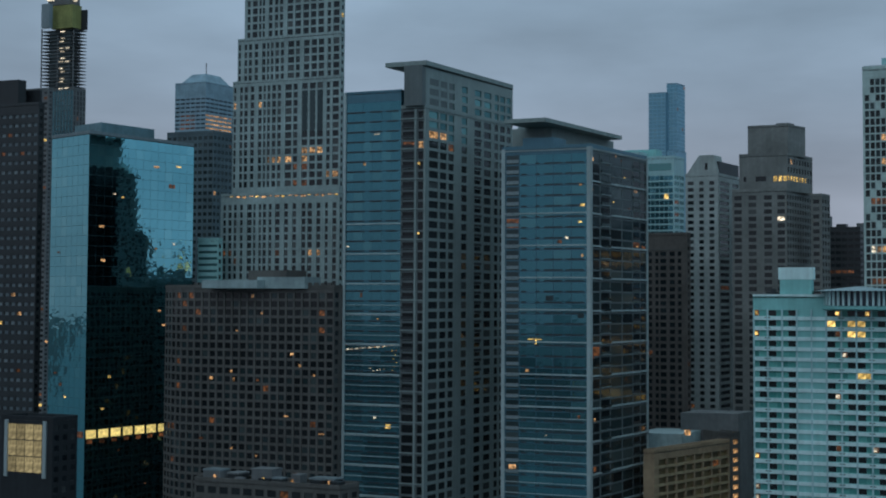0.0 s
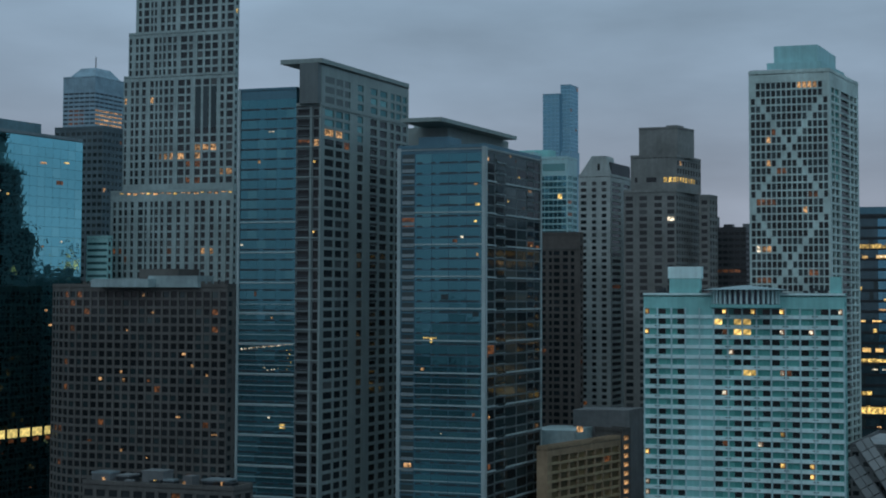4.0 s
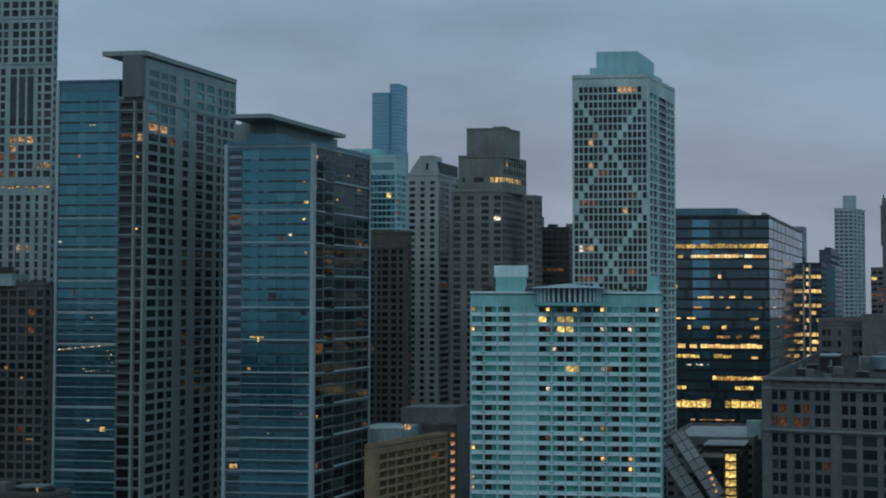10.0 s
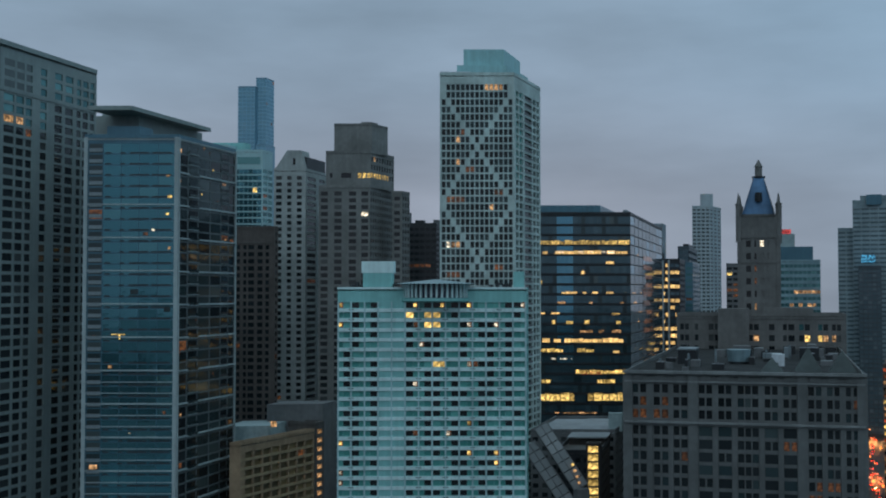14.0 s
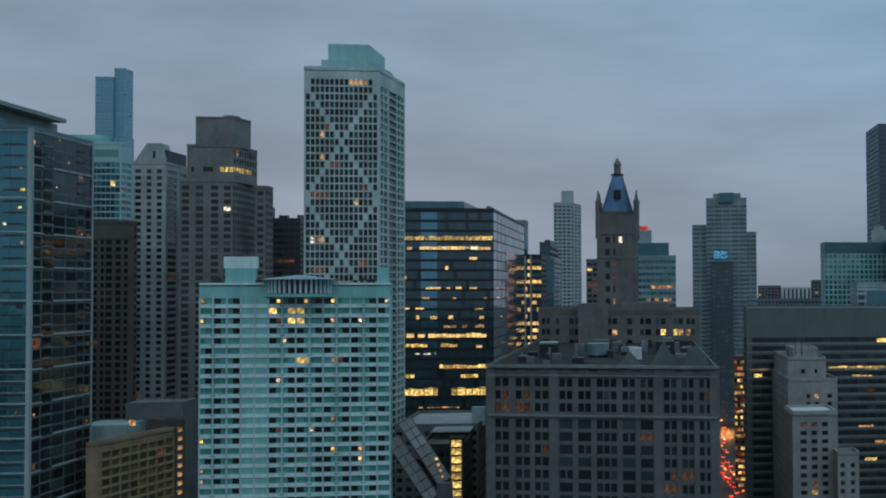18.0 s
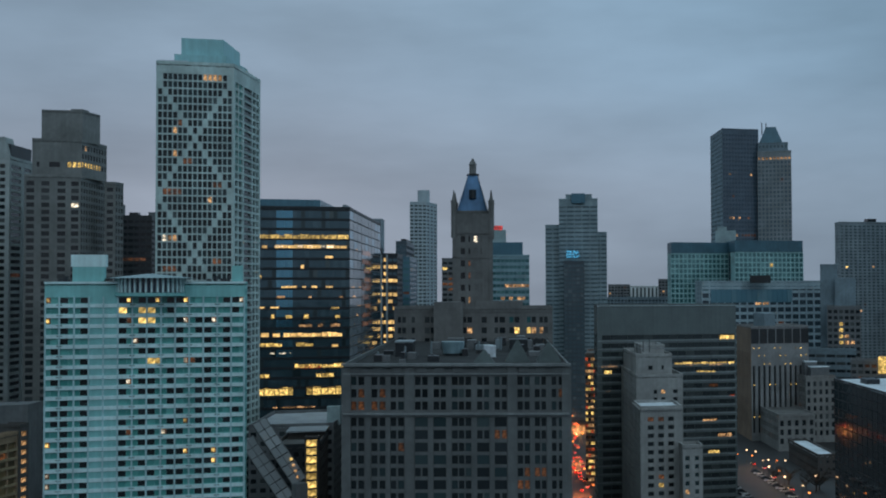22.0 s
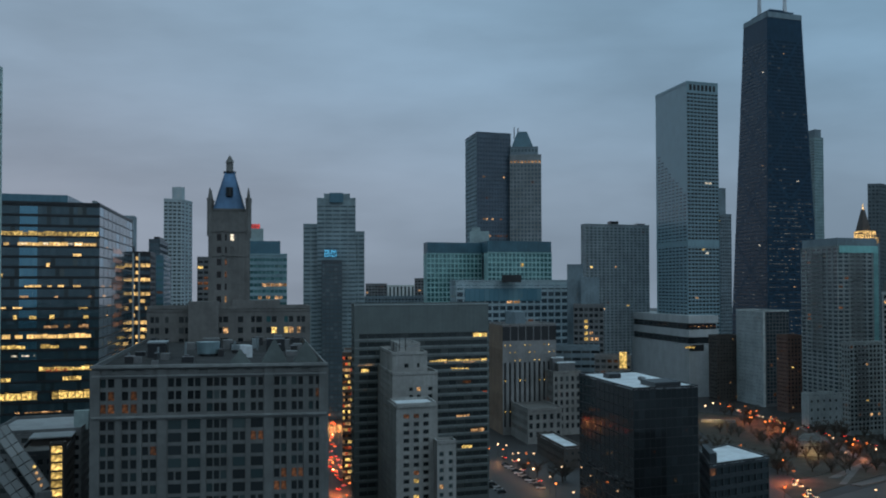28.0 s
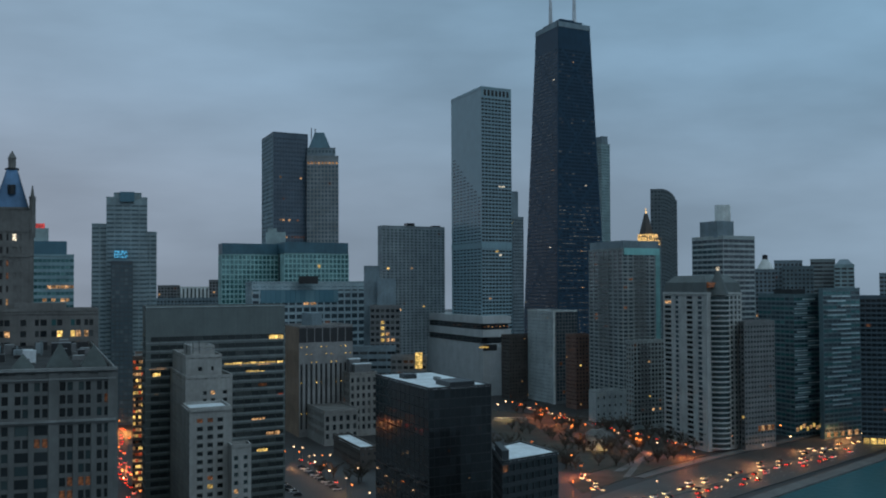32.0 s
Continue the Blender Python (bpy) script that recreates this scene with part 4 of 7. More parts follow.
# ---- the mint lakeside hotel ----
hp = [(87.6, 333.4), (139.4, 315.6), (141.1, 317.9), (89.3, 335.8)]
zh = 101.1
HOT = matte("mint_panel", (0.235, 0.54, 0.525), 0.5, 0.1)
CUR = glass("mint_curtain_glass", (0.06, 0.27, 0.245), (0.16, 0.48, 0.44), 0.15, 0.0, 0.5)
edges = [70 + 70.0 * k for k in range(15)]
hc = []
for k in range(14):
    x0, x1 = edges[k] + 5, edges[k] + 67
    if k in (3, 4):
        hc += [(x0, x0 + 1.2), (x1 - 1.2, x1)]
    elif k % 2 == 0:
        hc += [(x0, x0 + 24), (x0 + 25, x1)]
    else:
        hc += [(x0, x1 - 25), (x1 - 24, x1)]
hcols = [((a - 70) / 980.0, (b - 70) / 980.0) for a, b in hc]


def hotel_pane(r, c, g):
    k = c // 2
    if k in (3, 4):
        return HOT
    wide = (c % 2 == 1) if k % 2 == 0 else (c % 2 == 0)
    dark = g.random() < (0.86 if k in (2, 5) else (0.35 if k in (0, 13) else 0.76))
    return GLK if (wide and dark) else CUR


HL = [(0, 0, 0, W3), (0, 1, 1, W1), (0, 10, 11, W1), (0, 15, 15, W1), (0, 18, 18, W1), (0, 26, 26, W3), (0, 27, 27, W3), (1, 13, 14, W2), (2, 13, 14, W2), (1, 10, 10, W2), (2, 0, 1, W1), (2, 10, 10, W4),
      (2, 18, 18, W3), (2, 22, 22, W3), (4, 13, 13, W3), (6, 14, 15, W2), (6, 18, 18, W3), (6, 21, 21, W4), (8, 10, 10, W3), (12, 19, 19, W1), (13, 11, 11, W4), (13, 17, 17, W3), (14, 0, 0, W1),
      (15, 19, 19, W1), (15, 22, 22, W1), (16, 22, 22, W3), (16, 23, 23, W1), (17, 0, 0, W3), (18, 0, 0, W3), (21, 26, 26, W3), (21, 10, 10, W1)]
HL = [(r, *([c0, c1] if g is W2 else [c0 + (0 if (c0 // 2) % 2 == c0 % 2 else (1 if c0 % 2 == 0 else -1))] * 2), g) for r, c0, c1, g in HL]
LAMPS_AT = [(r, c0, g) for r, c0, c1, g in HL if g in (W1, W3)]
HL = [(r, c0, c1, W4 if g in (W1, W3) else g) for r, c0, c1, g in HL]
root, fs, loc, h = tower("lakeside_hotel", "mint-green and white hotel slab with ranks of windows", hp, 0, zh,
                         [style(storey=2.85, h=0.56, sill=0.36, cols=hcols, glass=CUR, wall=HOT, lit=0.0, n=300, depth=0.35, top=3.75, lights=HL, pick=hotel_pane), style(4, 2.85, 0.5, 0.5, lit=0.02)], HOT, parapet=0.4)
f = fs[0]
bw = f.length / 14
SPAN = matte("pale_spandrel", (0.63, 0.82, 0.82), 0.5, 0.12)
vents_lo, vents_hi = [], []
for r in range(33):
    z = f.height - 3.75 - (r + 1) * 2.85
    for u0, u1 in ((0.0, 3 * bw), (3 * bw, 5 * bw), (5 * bw, f.length)):
        part("spandrel", boxes("spandrel", (u0, -0.25, z - 0.15), (u1, 0.1, z + 0.85), Matrix(), SPAN), root, m=f.m)
    for k in (1, 6, 8, 10, 12):
        for s in (-0.75, 0.2):
            vents_lo.append((k * bw + s, -0.30, z + 0.4))
            vents_hi.append((k * bw + s + 0.55, -0.2, z + 0.65))
tagged(part("vent", boxes("vent", vents_lo, vents_hi, Matrix(), DARKM), root, m=f.m), kind="stuff")
posts(root, f, [k * bw for k in range(1, 14)] + [0.2, f.length - 0.2], 0.45, 0.42, matte("grey_mint_pier", (0.42, 0.62, 0.64)), 0, f.height - 3.75)
part("cornice", boxes("cornice", (-0.1, -0.5, f.height - 0.15), (f.length + 0.1, 0.3, f.height + 0.45), Matrix(), SPAN), root, m=f.m)
# bedside lamps behind the panes
for r, c, g in LAMPS_AT:
    u = f.length * (hcols[c][0] * 0.65 + hcols[c][1] * 0.35)
    z = f.height - 3.75 - (r + 1) * 2.85 + 1.35
    part("room_lamp", boxes("room_lamp", (u - 0.45, 0.22, z), (u + 0.45, 0.34, z + 0.95), Matrix(), W3 if g is W3 else W2), root, m=f.m)
# revolving restaurant
mc = f.m @ Vector((f.length * 0.52, 3.5, f.height))
drum = part("restaurant_drum", prism("restaurant_drum", ring(mc.x, mc.y, 9.6, 40), mc.z - 3.4, mc.z + 1.6, matte("dark_blue_glazing", (0.02, 0.035, 0.06), 0.2)), root)
for k in range(40):
    an = 2 * math.pi * k / 40
    part("fin", boxes("fin", (9.5, -0.28, -2.6), (10.1, 0.28, 1.3), Matrix.Translation(mc) @ Matrix.Rotation(an, 4, "Z"), SPAN), drum)
part("sill_ring", prism("sill_ring", ring(mc.x, mc.y, 10.4, 40), mc.z - 3.6, mc.z - 2.7, HOT), drum)
part("shallow_roof", frustum("shallow_roof", ring(mc.x, mc.y, 12.6, 40), ring(mc.x, mc.y, 1.0, 40), mc.z + 1.4, mc.z + 2.7, matte("blue_grey_roof_metal", (0.25, 0.36, 0.39), 0.5, 0.12)), drum)
b0 = inset(loc, 0.13, 0.285, 0.2, 0.8)
part("lift_house", prism("lift_house", b0, h - 0.3, h + 4.6, HOT), root)
part("lift_house_top", prism("lift_house_top", shrink(b0, 1.10), h + 4.6, h + 8.0, SPAN), root)
roof_block(root, loc, h, (0.93, 0.985, 0.2, 0.5), 5.0, HOT, "vent_shaft")
for u, w_, hh in ((0.06, 0.03, 1.2), (0.085, 0.02, 2.0), (0.11, 0.012, 1.0), (0.80, 0.02, 1.2), (0.835, 0.015, 1.9), (0.87, 0.03, 1.4), (0.905, 0.01, 2.2)):
    roof_block(root, loc, h, (u, u + w_, 0.2, 0.6), hh, DARKM, "roof_unit")

# ---- the tower with crossing diagonals ----
XB = matte("pale_green_concrete", (0.48, 0.595, 0.575))
xp = [(144.4, 404.4), (170.0, 395.1), (192.1, 420.8), (166.5, 430.1)]
zx = 179.5


def crossing(r, c, nb, nr):
    k = (r - 1) % nb
    return c == k or c == nb - 1 - k


root, fs, loc, h = tower("braced_tower", "tall pale concrete tower with crossing diagonals of filled windows", xp, 0, zx,
                         [style(storey=2.74, h=0.80, sill=0.11, cols=evenly(15, 0.78, 0.02, 0.98), glass=GLK, lit=0.002, n=230, top=3.2, blanks=crossing, pick=lambda r, c, g: GLG if g.random() < 0.4 else None, lights=[(0, 9, 12, W1), (7, 3, 3, W1), (10, 3, 3, W1), (6, 4, 4, W4), (11, 5, 6, W4), (14, 11, 12, W4), (15, 1, 4, W4), (16, 10, 10, W1), (21, 1, 1, W3), (21, 2, 3, W1), (24, 11, 12, W4), (25, 1, 3, W4)]),
                          style(storey=2.74, h=0.72, sill=0.14, cols=[(0.06, 0.16), (0.19, 0.32), (0.38, 0.66), (0.71, 0.82), (0.85, 0.95)], lit=0.003, n=150, top=5.0, depth=0.7, pick=lambda r, c, g: GLK if c == 2 else (CUR if c < 2 and r < 12 else GLG))], XB)
balconies(root, fs[1], fs[1].length * 0.38, fs[1].length * 0.66, 2.74, 7.6, 40, XB, GREY, 0.12)
XM = matte("aqua_plant_cladding", (0.30, 0.56, 0.58), 0.5, 0.1)
block(root, [(154.0, 405.2), (168.0, 400.2), (183.0, 419.6), (169.0, 424.7)], zx - 0.3, 189.7, XM)
block(root, [(151.0, 404.2), (168.2, 398.0), (186.0, 418.9), (168.8, 425.1)], zx - 0.3, 183.4, XM, "plant_deck")
roof_block(root, loc, h, (0.02, 0.4, 0.0, 0.3), 1.2, SNOW, "roof_unit")

root, fs, loc, h = tower("office_block", "black office block with a stubby roof drum", [(214.7, 666.7), (233.6, 659.9), (237.6, 665.4), (218.8, 672.3)], 0, 140.3, [style(3.2, 3.6, 0.85, 0.5, glass=GLK, n=80, lit=0.03, pick=lambda r, c, g: W4 if r in (6, 9) and g.random() < 0.5 else None), SIDE], BLACK)
roof_block(root, loc, h, (0.35, 0.6, 0.2, 0.8), 2.6, BLACK, "roof_drum")
root, fs, loc, h = tower("far_block", "pale far block in haze", [(298.0, 849.3), (301.9, 847.9), (307.1, 855.0), (303.2, 856.4)], 0, 154.5, [SIDE, None], GREY)
root, fs, loc, h = tower("far_block", "pale far block in haze", [(333.5, 1048.6), (343.1, 1045.1), (347.0, 1050.5), (337.4, 1054.0)], 0, 173.4, [SIDE, None], GREY)

# ---- the glass research building with lit floors ----
RED_GLOW = lit("red_lit_room", (1.0, 0.16, 0.06), 0.7)
gp = [(222.7, 497.3), (265.2, 481.8), (349.6, 597.9), (307.0, 613.4)]
zg = 136.1
GD = glass("deep_blue_glass", (0.065, 0.115, 0.138), (0.095, 0.155, 0.18), 0.05, 0.45, 0.8, 0.02, askew=0.01)
SKYG = glass("sky_blue_glass", (0.13, 0.33, 0.44), (0.18, 0.40, 0.50), 0.05, 0.75, 0.8, 0.012)


def lab_pane(r, c, g):
    return SKYG if 6 <= c <= 9 and r < 15 else (GLG if g.random() < 0.15 else GD)


root, fs, loc, h = tower("research_building", "dark blue glass laboratory building with bright lit floors", gp, 0, zg,
                         [style(storey=4.55, h=0.74, sill=0.14, cols=evenly(24, 0.97), glass=GD, wall=DARKM, lit=0, n=300, depth=0.08, top=0.6, pick=lab_pane),
                          style(storey=4.55, h=0.86, sill=0.1, cols=evenly(9, 0.97), glass=SKYG, wall=DARKM, lit=0, n=120, depth=0.08, top=0.6, pick=lambda r, c, g: (GD if g.random() < 0.6 + 0.03 * r else None))], DARKM)
bands(root, fs[0], 4.55, 5.0, 0.35, 0.15, DARKM)
rng = random.Random(21)


def lit_strips(root, f, rows):
    """Lit ceilings seen along a floor: (metres below the top, height, first and last share of the wall, how much of it is lit, lamp)."""
    for z, hh, a, b, fill, g in rows:
        u = a
        while u < b:
            w = rng.uniform(0.03, 0.09)
            if rng.random() < fill:
                part("lit_strip", boxes("lit_strip", (f.length * u, -0.05, f.height - z), (f.length * min(b, u + w * 0.92), 0.02, f.height - z + hh * rng.uniform(0.75, 1.1)), Matrix(), g), root, m=f.m)
            u += w


STRIP = lit("office_ceiling_light", (1.0, 0.62, 0.22), 1.15, 0.6, 0.55, 1.4)
lit_strips(root, fs[0], [(14.0, 1.8, 0.0, 0.99, 0.97, W2), (18.4, 1.5, 0.0, 0.97, 0.9, STRIP), (18.0, 0.9, 0.1, 0.9, 0.6, W3), (23.0, 1.2, 0.75, 0.9, 0.5, STRIP), (27.7, 1.8, 0.5, 0.53, 1, STRIP), (32.4, 2.2, 0.04, 0.10, 1, W2), (36.6, 0.9, 0.3, 0.95, 0.3, STRIP), (41.2, 0.9, 0.0, 0.95, 0.35, W1), (46.0, 0.8, 0.0, 0.4, 0.4, STRIP), (46.4, 0.9, 0.42, 0.95, 0.3, W2)])
lit_strips(root, fs[0], [(50.6, 1.6, 0.2, 0.9, 0.33, W2), (54.5, 1.3, 0.3, 0.9, 0.5, W1), (59.0, 1.9, 0.02, 0.92, 0.8, STRIP), (63.4, 1.6, 0.02, 0.62, 0.9, W2), (63.8, 1.0, 0.7, 0.95, 0.5, STRIP), (66.8, 0.7, 0.05, 0.4, 0.4, W3),
                         (73.6, 2.0, 0.44, 0.97, 0.95, W2), (73.7, 1.5, 0.5, 0.75, 0.6, RED_GLOW), (77.6, 1.8, 0.08, 0.18, 1, W2), (77.6, 1.6, 0.66, 0.97, 0.9, W2), (85.6, 3.4, 0.02, 0.42, 1, W2), (85.6, 3.6, 0.56, 0.97, 1, W2), (91.5, 0.7, 0.1, 0.9, 0.25, W1)])
lit_strips(root, fs[1], [(20 + 4.55 * k, 2.4, 0.36, 0.62, 0.85, W4) for k in range(9)] + [(18.5 + 4.55 * k, 0.8, 0.05, 0.3, 0.25, W1) for k in range(8)])
block(root, [(229.6, 503.2), (255.9, 493.6), (290.6, 541.4), (264.3, 551.0)], zg - 0.3, 140.7, BLUEW)
roof_block(root, loc, h, (0.80, 0.84, 0.3, 0.4), 4.8, STEEL, "flue")
roof_block(root, loc, h, (0.88, 0.9, 0.3, 0.4), 2.8, STEEL, "flue")

# offices behind it
root, fs, loc, h = tower("office_block", "dark office block with yellow lit strips", [(355.9, 622.2), (372.3, 616.3), (394.9, 647.3), (378.5, 653.3)], 0, 119.3,
                         [style(3.0, 4.2, 0.9, 0.5, glass=GD, lit=0, n=120, pick=lambda r, c, g: STRIP if g.random() < (0.75 if r % 2 else 0.3) else None), SIDE], DARKM)
posts(root, fs[0], [fs[0].length * 0.42, fs[0].length * 0.62], 1.0, 0.6, TGREY)
root, fs, loc, h = tower("office_block", "dark blue block with a stepped roof", [(422.2, 701.2), (429.3, 698.6), (474.9, 761.4), (467.8, 763.9)], 0, 130.6, [style(4, 4.2, 0.9, 0.5, glass=GD, lit=0.05, n=60), style(4, 4.2, 0.9, 0.5, n=30)], matte("slate_blue_panel", (0.06, 0.09, 0.11), 0.4))
roof_block(root, loc, h, (0.3, 0.8, 0.2, 0.8), 3.0, DARKM)
volume(root, [(410.9, 673.6), (415.6, 671.9), (454.2, 725.1), (449.5, 726.8)], 0, 118.9, [style(4, 4.0, 0.8, 0.4, glass=GLT, lit=0.2, n=40), SIDE], BLUEW)
# wall colour paled to imitate haze
root, fs, loc, h = tower("far_block", "pale hazy block with a steaming roof", [(446.0, 779.8), (455.0, 776.5), (468.2, 794.7), (459.2, 798.0)], 0, 150.8, [style(5, 4, 0.8, 0.5, n=10), None], matte("haze_grey_stone", (0.30, 0.36, 0.40)))
root, fs, loc, h = tower("office_block", "dark low block seen past the glass building", [(367.8, 662.1), (382.4, 656.8), (399.9, 681.0), (385.4, 686.3)], 0, 124.7, [style(4, 4.2, 0.9, 0.5, glass=GD, lit=0.02, n=40), SIDE], DARKM)

# slender white tower
NW = matte("cool_white_concrete", (0.38, 0.46, 0.49), 0.6, 0.1)
root, fs, loc, h = tower("slender_tower", "slender white apartment tower with a round water tank top", [(524.4, 847.9), (538.1, 842.9), (561.5, 862.7), (547.8, 867.7)], 0, 170.8,
                         [style(storey=3.1, h=0.5, sill=0.25, cols=evenly(4, 0.72), glass=GLG, lit=0, n=100), style(storey=3.1, h=0.5, sill=0.25, cols=evenly(3, 0.7), glass=GLG, lit=0, n=60)], NW)
part("tank", prism("tank", ring(0, 0, 5.2, 20), h - 0.3, h + 11.5, NW), root)

# ---- the old stone building with a spire coloured for its blue light ----
hm = [(158.3, 291.3), (210.4, 256.1), (307.4, 389.6), (255.3, 424.8)]
zf = 77.5
OLD = matte("grey_limestone", (0.122, 0.129, 0.128))
HC = spans(0, 840, 29, 49, 56, 78, 105, 127, 135, 157, 176, 197, 204, 226, 267, 288, 294, 314, 336, 357, 362, 382, 404, 426, 430, 450, 455, 476, 498, 518, 524, 543, 563, 582, 590, 608, 648, 668, 674, 693, 712, 731, 737, 754, 775, 792, 801, 819)
zn = 64.6
FELT = matte("dark_roof_felt", (0.045, 0.047, 0.048), 0.9, 0.35, 1.2)
old_pane = lambda r, c, g: GLG if g.random() < 0.16 else None
root, fs, loc, h = tower("stone_warehouse", "broad grey limestone block with paired windows and cornices", hm, 0, zn,
                         [style(storey=3.47, h=0.68, sill=0.14, cols=HC, lit=0.0, n=330, top=0.5, depth=0.45, glass=GLK, pick=old_pane,
                                lights=[(2, 5, 5, W4), (1, 15, 16, W4), (3, 13, 13, W1), (4, 18, 20, W4), (5, 15, 15, W1), (5, 17, 18, W4), (5, 8, 9, W4), (7, 2, 3, W4), (7, 19, 20, W4), (8, 12, 12, W1)]), style(3.5, 3.47, 0.5, 0.6, n=0)], OLD, FELT, parapet=0.0)
ups, loc, h = volume(root, hm, zn, zf, [style(storey=3.45, h=0.68, sill=0.14, cols=HC, lit=0.0, n=110, top=2.0, depth=0.45, glass=GLK, pick=old_pane,
                     lights=[(1, 1, 1, W4), (1, 3, 3, W4), (2, 0, 3, W4), (1, 22, 22, W4)]), style(3.5, 3.45, 0.5, 0.6, n=0)], OLD, FELT, parapet=1.0)
f = Face(hm[0], hm[1], 0, zf, root.location)
COR = matte("pale_limestone_cornice", (0.20, 0.212, 0.212))
bands(root, f, 100, 1.6, 0.45, 0.55, COR, count=1, name="cornice")
bands(root, f, 100, 12.6, 0.55, 1.0, COR, count=1, name="cornice")
bands(root, f, 100, 13.15, 0.5, 0.6, OLD, count=1, name="cornice")
part("cornice", boxes("cornice", (-0.4, -1.1, f.height + 0.3), (f.length + 0.4, 0.3, f.height + 1.1), Matrix(), COR), root, m=f.m)
posts(root, f, [f.length * u / 840 for u in (11, 246, 628, 830)], 2.6, 0.45, OLD, 0, f.height)
posts(root, f, [f.length * u / 840 for u in (91, 166, 325, 393, 487, 553, 702, 765)], 1.35, 0.35, OLD, 0, f.height - 13.4)
posts(root, f, [f.length * u / 840 for u in (52.5, 131, 200.5, 428, 452.5, 671, 734, 796.5)], 0.32, 0.12, OLD, 0, f.height - 13.4)
for u in (34, 110, 182, 272, 340, 408, 502, 566, 654, 716, 778):
    part("frieze_panel", boxes("frieze_panel", (f.length * u / 840, -0.3, f.height - 1.4), (f.length * (u + 36) / 840, 0.1, f.height - 0.2), Matrix(), OLD), root, m=f.m)
# wide workshop windows of the middle part
for r in range(0, 12):
    for a, b in ((267, 314), (336, 382), (498, 543), (563, 608)):
        if (r * 7 + a) % 5:
            z = 62.3 - 3.47 * r - 1.25
            part("wide_window", boxes("wide_window", (f.length * a / 840, -0.02, z), (f.length * b / 840, 0.3, z + 2.5), Matrix(), GLK if (r + a) % 3 else GLG), root, m=f.m)
# roof plant: cooling units and tent-shaped skylights
roof_block(root, loc, h, (0.155, 0.245, 0.33, 0.40), 4.2, DARKM, "cooling_unit", STEEL)
tank = part("cooling_tower", frustum("cooling_tower", ring(0, 0, 3.4, 16), ring(0, 0, 3.9, 16), 0.8, 4.6, matte("pale_blue_tank", (0.26, 0.38, 0.42), 0.4, metallic=0.4)), root)
tank.location = (*(Vector(inset(loc, 0.45, 0.46, 0.37, 0.38)[0])), h - 0.3)
part("tank_frame", prism("tank_frame", ring(0, 0, 3.2, 12), 0, 0.9, DARKM), tank)
for u, v, w_, d_, hh in ((0.57, 0.13, 0.10, 0.05, 3.6), (0.72, 0.15, 0.12, 0.06, 6.4), (0.87, 0.15, 0.12, 0.06, 5.6)):
    q = inset(loc, u, u + w_, v, v + d_)
    part("skylight", frustum("skylight", q, shrink(q, 0.05), h - 0.3, h + hh, matte("dull_green_copper", (0.06, 0.078, 0.078))), root)
for u, v, w_, d_, hh, mt in ((0.30, 0.60, 0.05, 0.04, 2.2, GREY), (0.61, 0.42, 0.05, 0.03, 2.6, SNOW), (0.645, 0.30, 0.03, 0.02, 3.4, SNOW), (0.56, 0.52, 0.08, 0.04, 1.8, STEEL), (0.75, 0.50, 0.10, 0.05, 4.0, DARKM), (0.51, 0.6, 0.05, 0.04, 3.0, GREY), (0.67, 0.62, 0.04, 0.03, 3.2, STEEL), (0.35, 0.22, 0.02, 0.02, 1.5, DARKM), (0.9, 0.55, 0.05, 0.04, 1.8, GREY), (0.10, 0.7, 0.06, 0.05, 2.0, DARKM), (0.38, 0.75, 0.1, 0.04, 2.6, GREY), (0.22, 0.12, 0.03, 0.015, 0.9, GREY), (0.8, 0.72, 0.05, 0.05, 3.6, GREY)):
    roof_block(root, loc, h, (u, u + w_, v, v + d_), hh, mt, "roof_unit")
DARKM.node_tree.nodes["Principled BSDF"].inputs["Specular IOR Level"].default_value = 0.3
MATS["dark_roof_felt"].node_tree.nodes["Principled BSDF"].inputs["Specular IOR Level"].default_value = 0.08
rr = random.Random(33)
for k in range(24):
    u, v = rr.uniform(0.06, 0.92), rr.uniform(0.1, 0.85)
    roof_block(root, loc, h, (u, u + rr.uniform(0.012, 0.06), v, v + rr.uniform(0.012, 0.04)), rr.uniform(0.8, 3.0), rr.choice((DARKM, DARKM, GREY, BLACK)), "roof_unit")
for k in range(7):
    p = inset(loc, 0.1 + 0.12 * k, 0.11 + 0.12 * k, 0.2 + 0.07 * k, 0.21 + 0.07 * k)[0]
    part("vent_pipe", prism("vent_pipe", ring(p[0], p[1], 0.35, 8), h - 0.3, h + 2.6 + (k % 3), STEEL), root)
# rear wing and the spired tower
zr = 90.8
rear = [(252.5, 420.7), (306.8, 384.0), (322.1, 405.1), (267.8, 441.7)]
TAUPE = matte("dark_taupe_stone", (0.155, 0.155, 0.15))
rs, rloc, rh = volume(root, rear, 0, zr, [style(storey=4.4, h=0.55, sill=0.22, cols=spans(0, 670, 15, 30, 34, 50, 74, 88, 130, 150, 155, 176, 290, 306, 310, 330, 370, 392, 425, 440, 446, 470, 488, 506, 510, 530, 562, 578, 582, 600, 615, 630, 634, 650), lit=0.0, n=60, top=2.4, lights=[(1, 6, 6, W1), (0, 10, 10, GLT), (0, 12, 12, GLT), (1, 11, 12, W2), (1, 13, 14, W1)])], TAUPE)
bands(root, rs[0], 100, 0.8, 0.5, 0.35, TAUPE, count=1, name="cornice")
block(root, [(262.8, 406.5), (272.7, 399.8), (278.5, 407.9), (268.7, 414.6)], 0, 93.6, TAUPE, "stair_tower")
block(root, [(286.2, 410.0), (302.7, 398.9), (309.7, 408.6), (293.2, 419.7)], zr - 0.3, zr + 3.0, TAUPE, "attic")
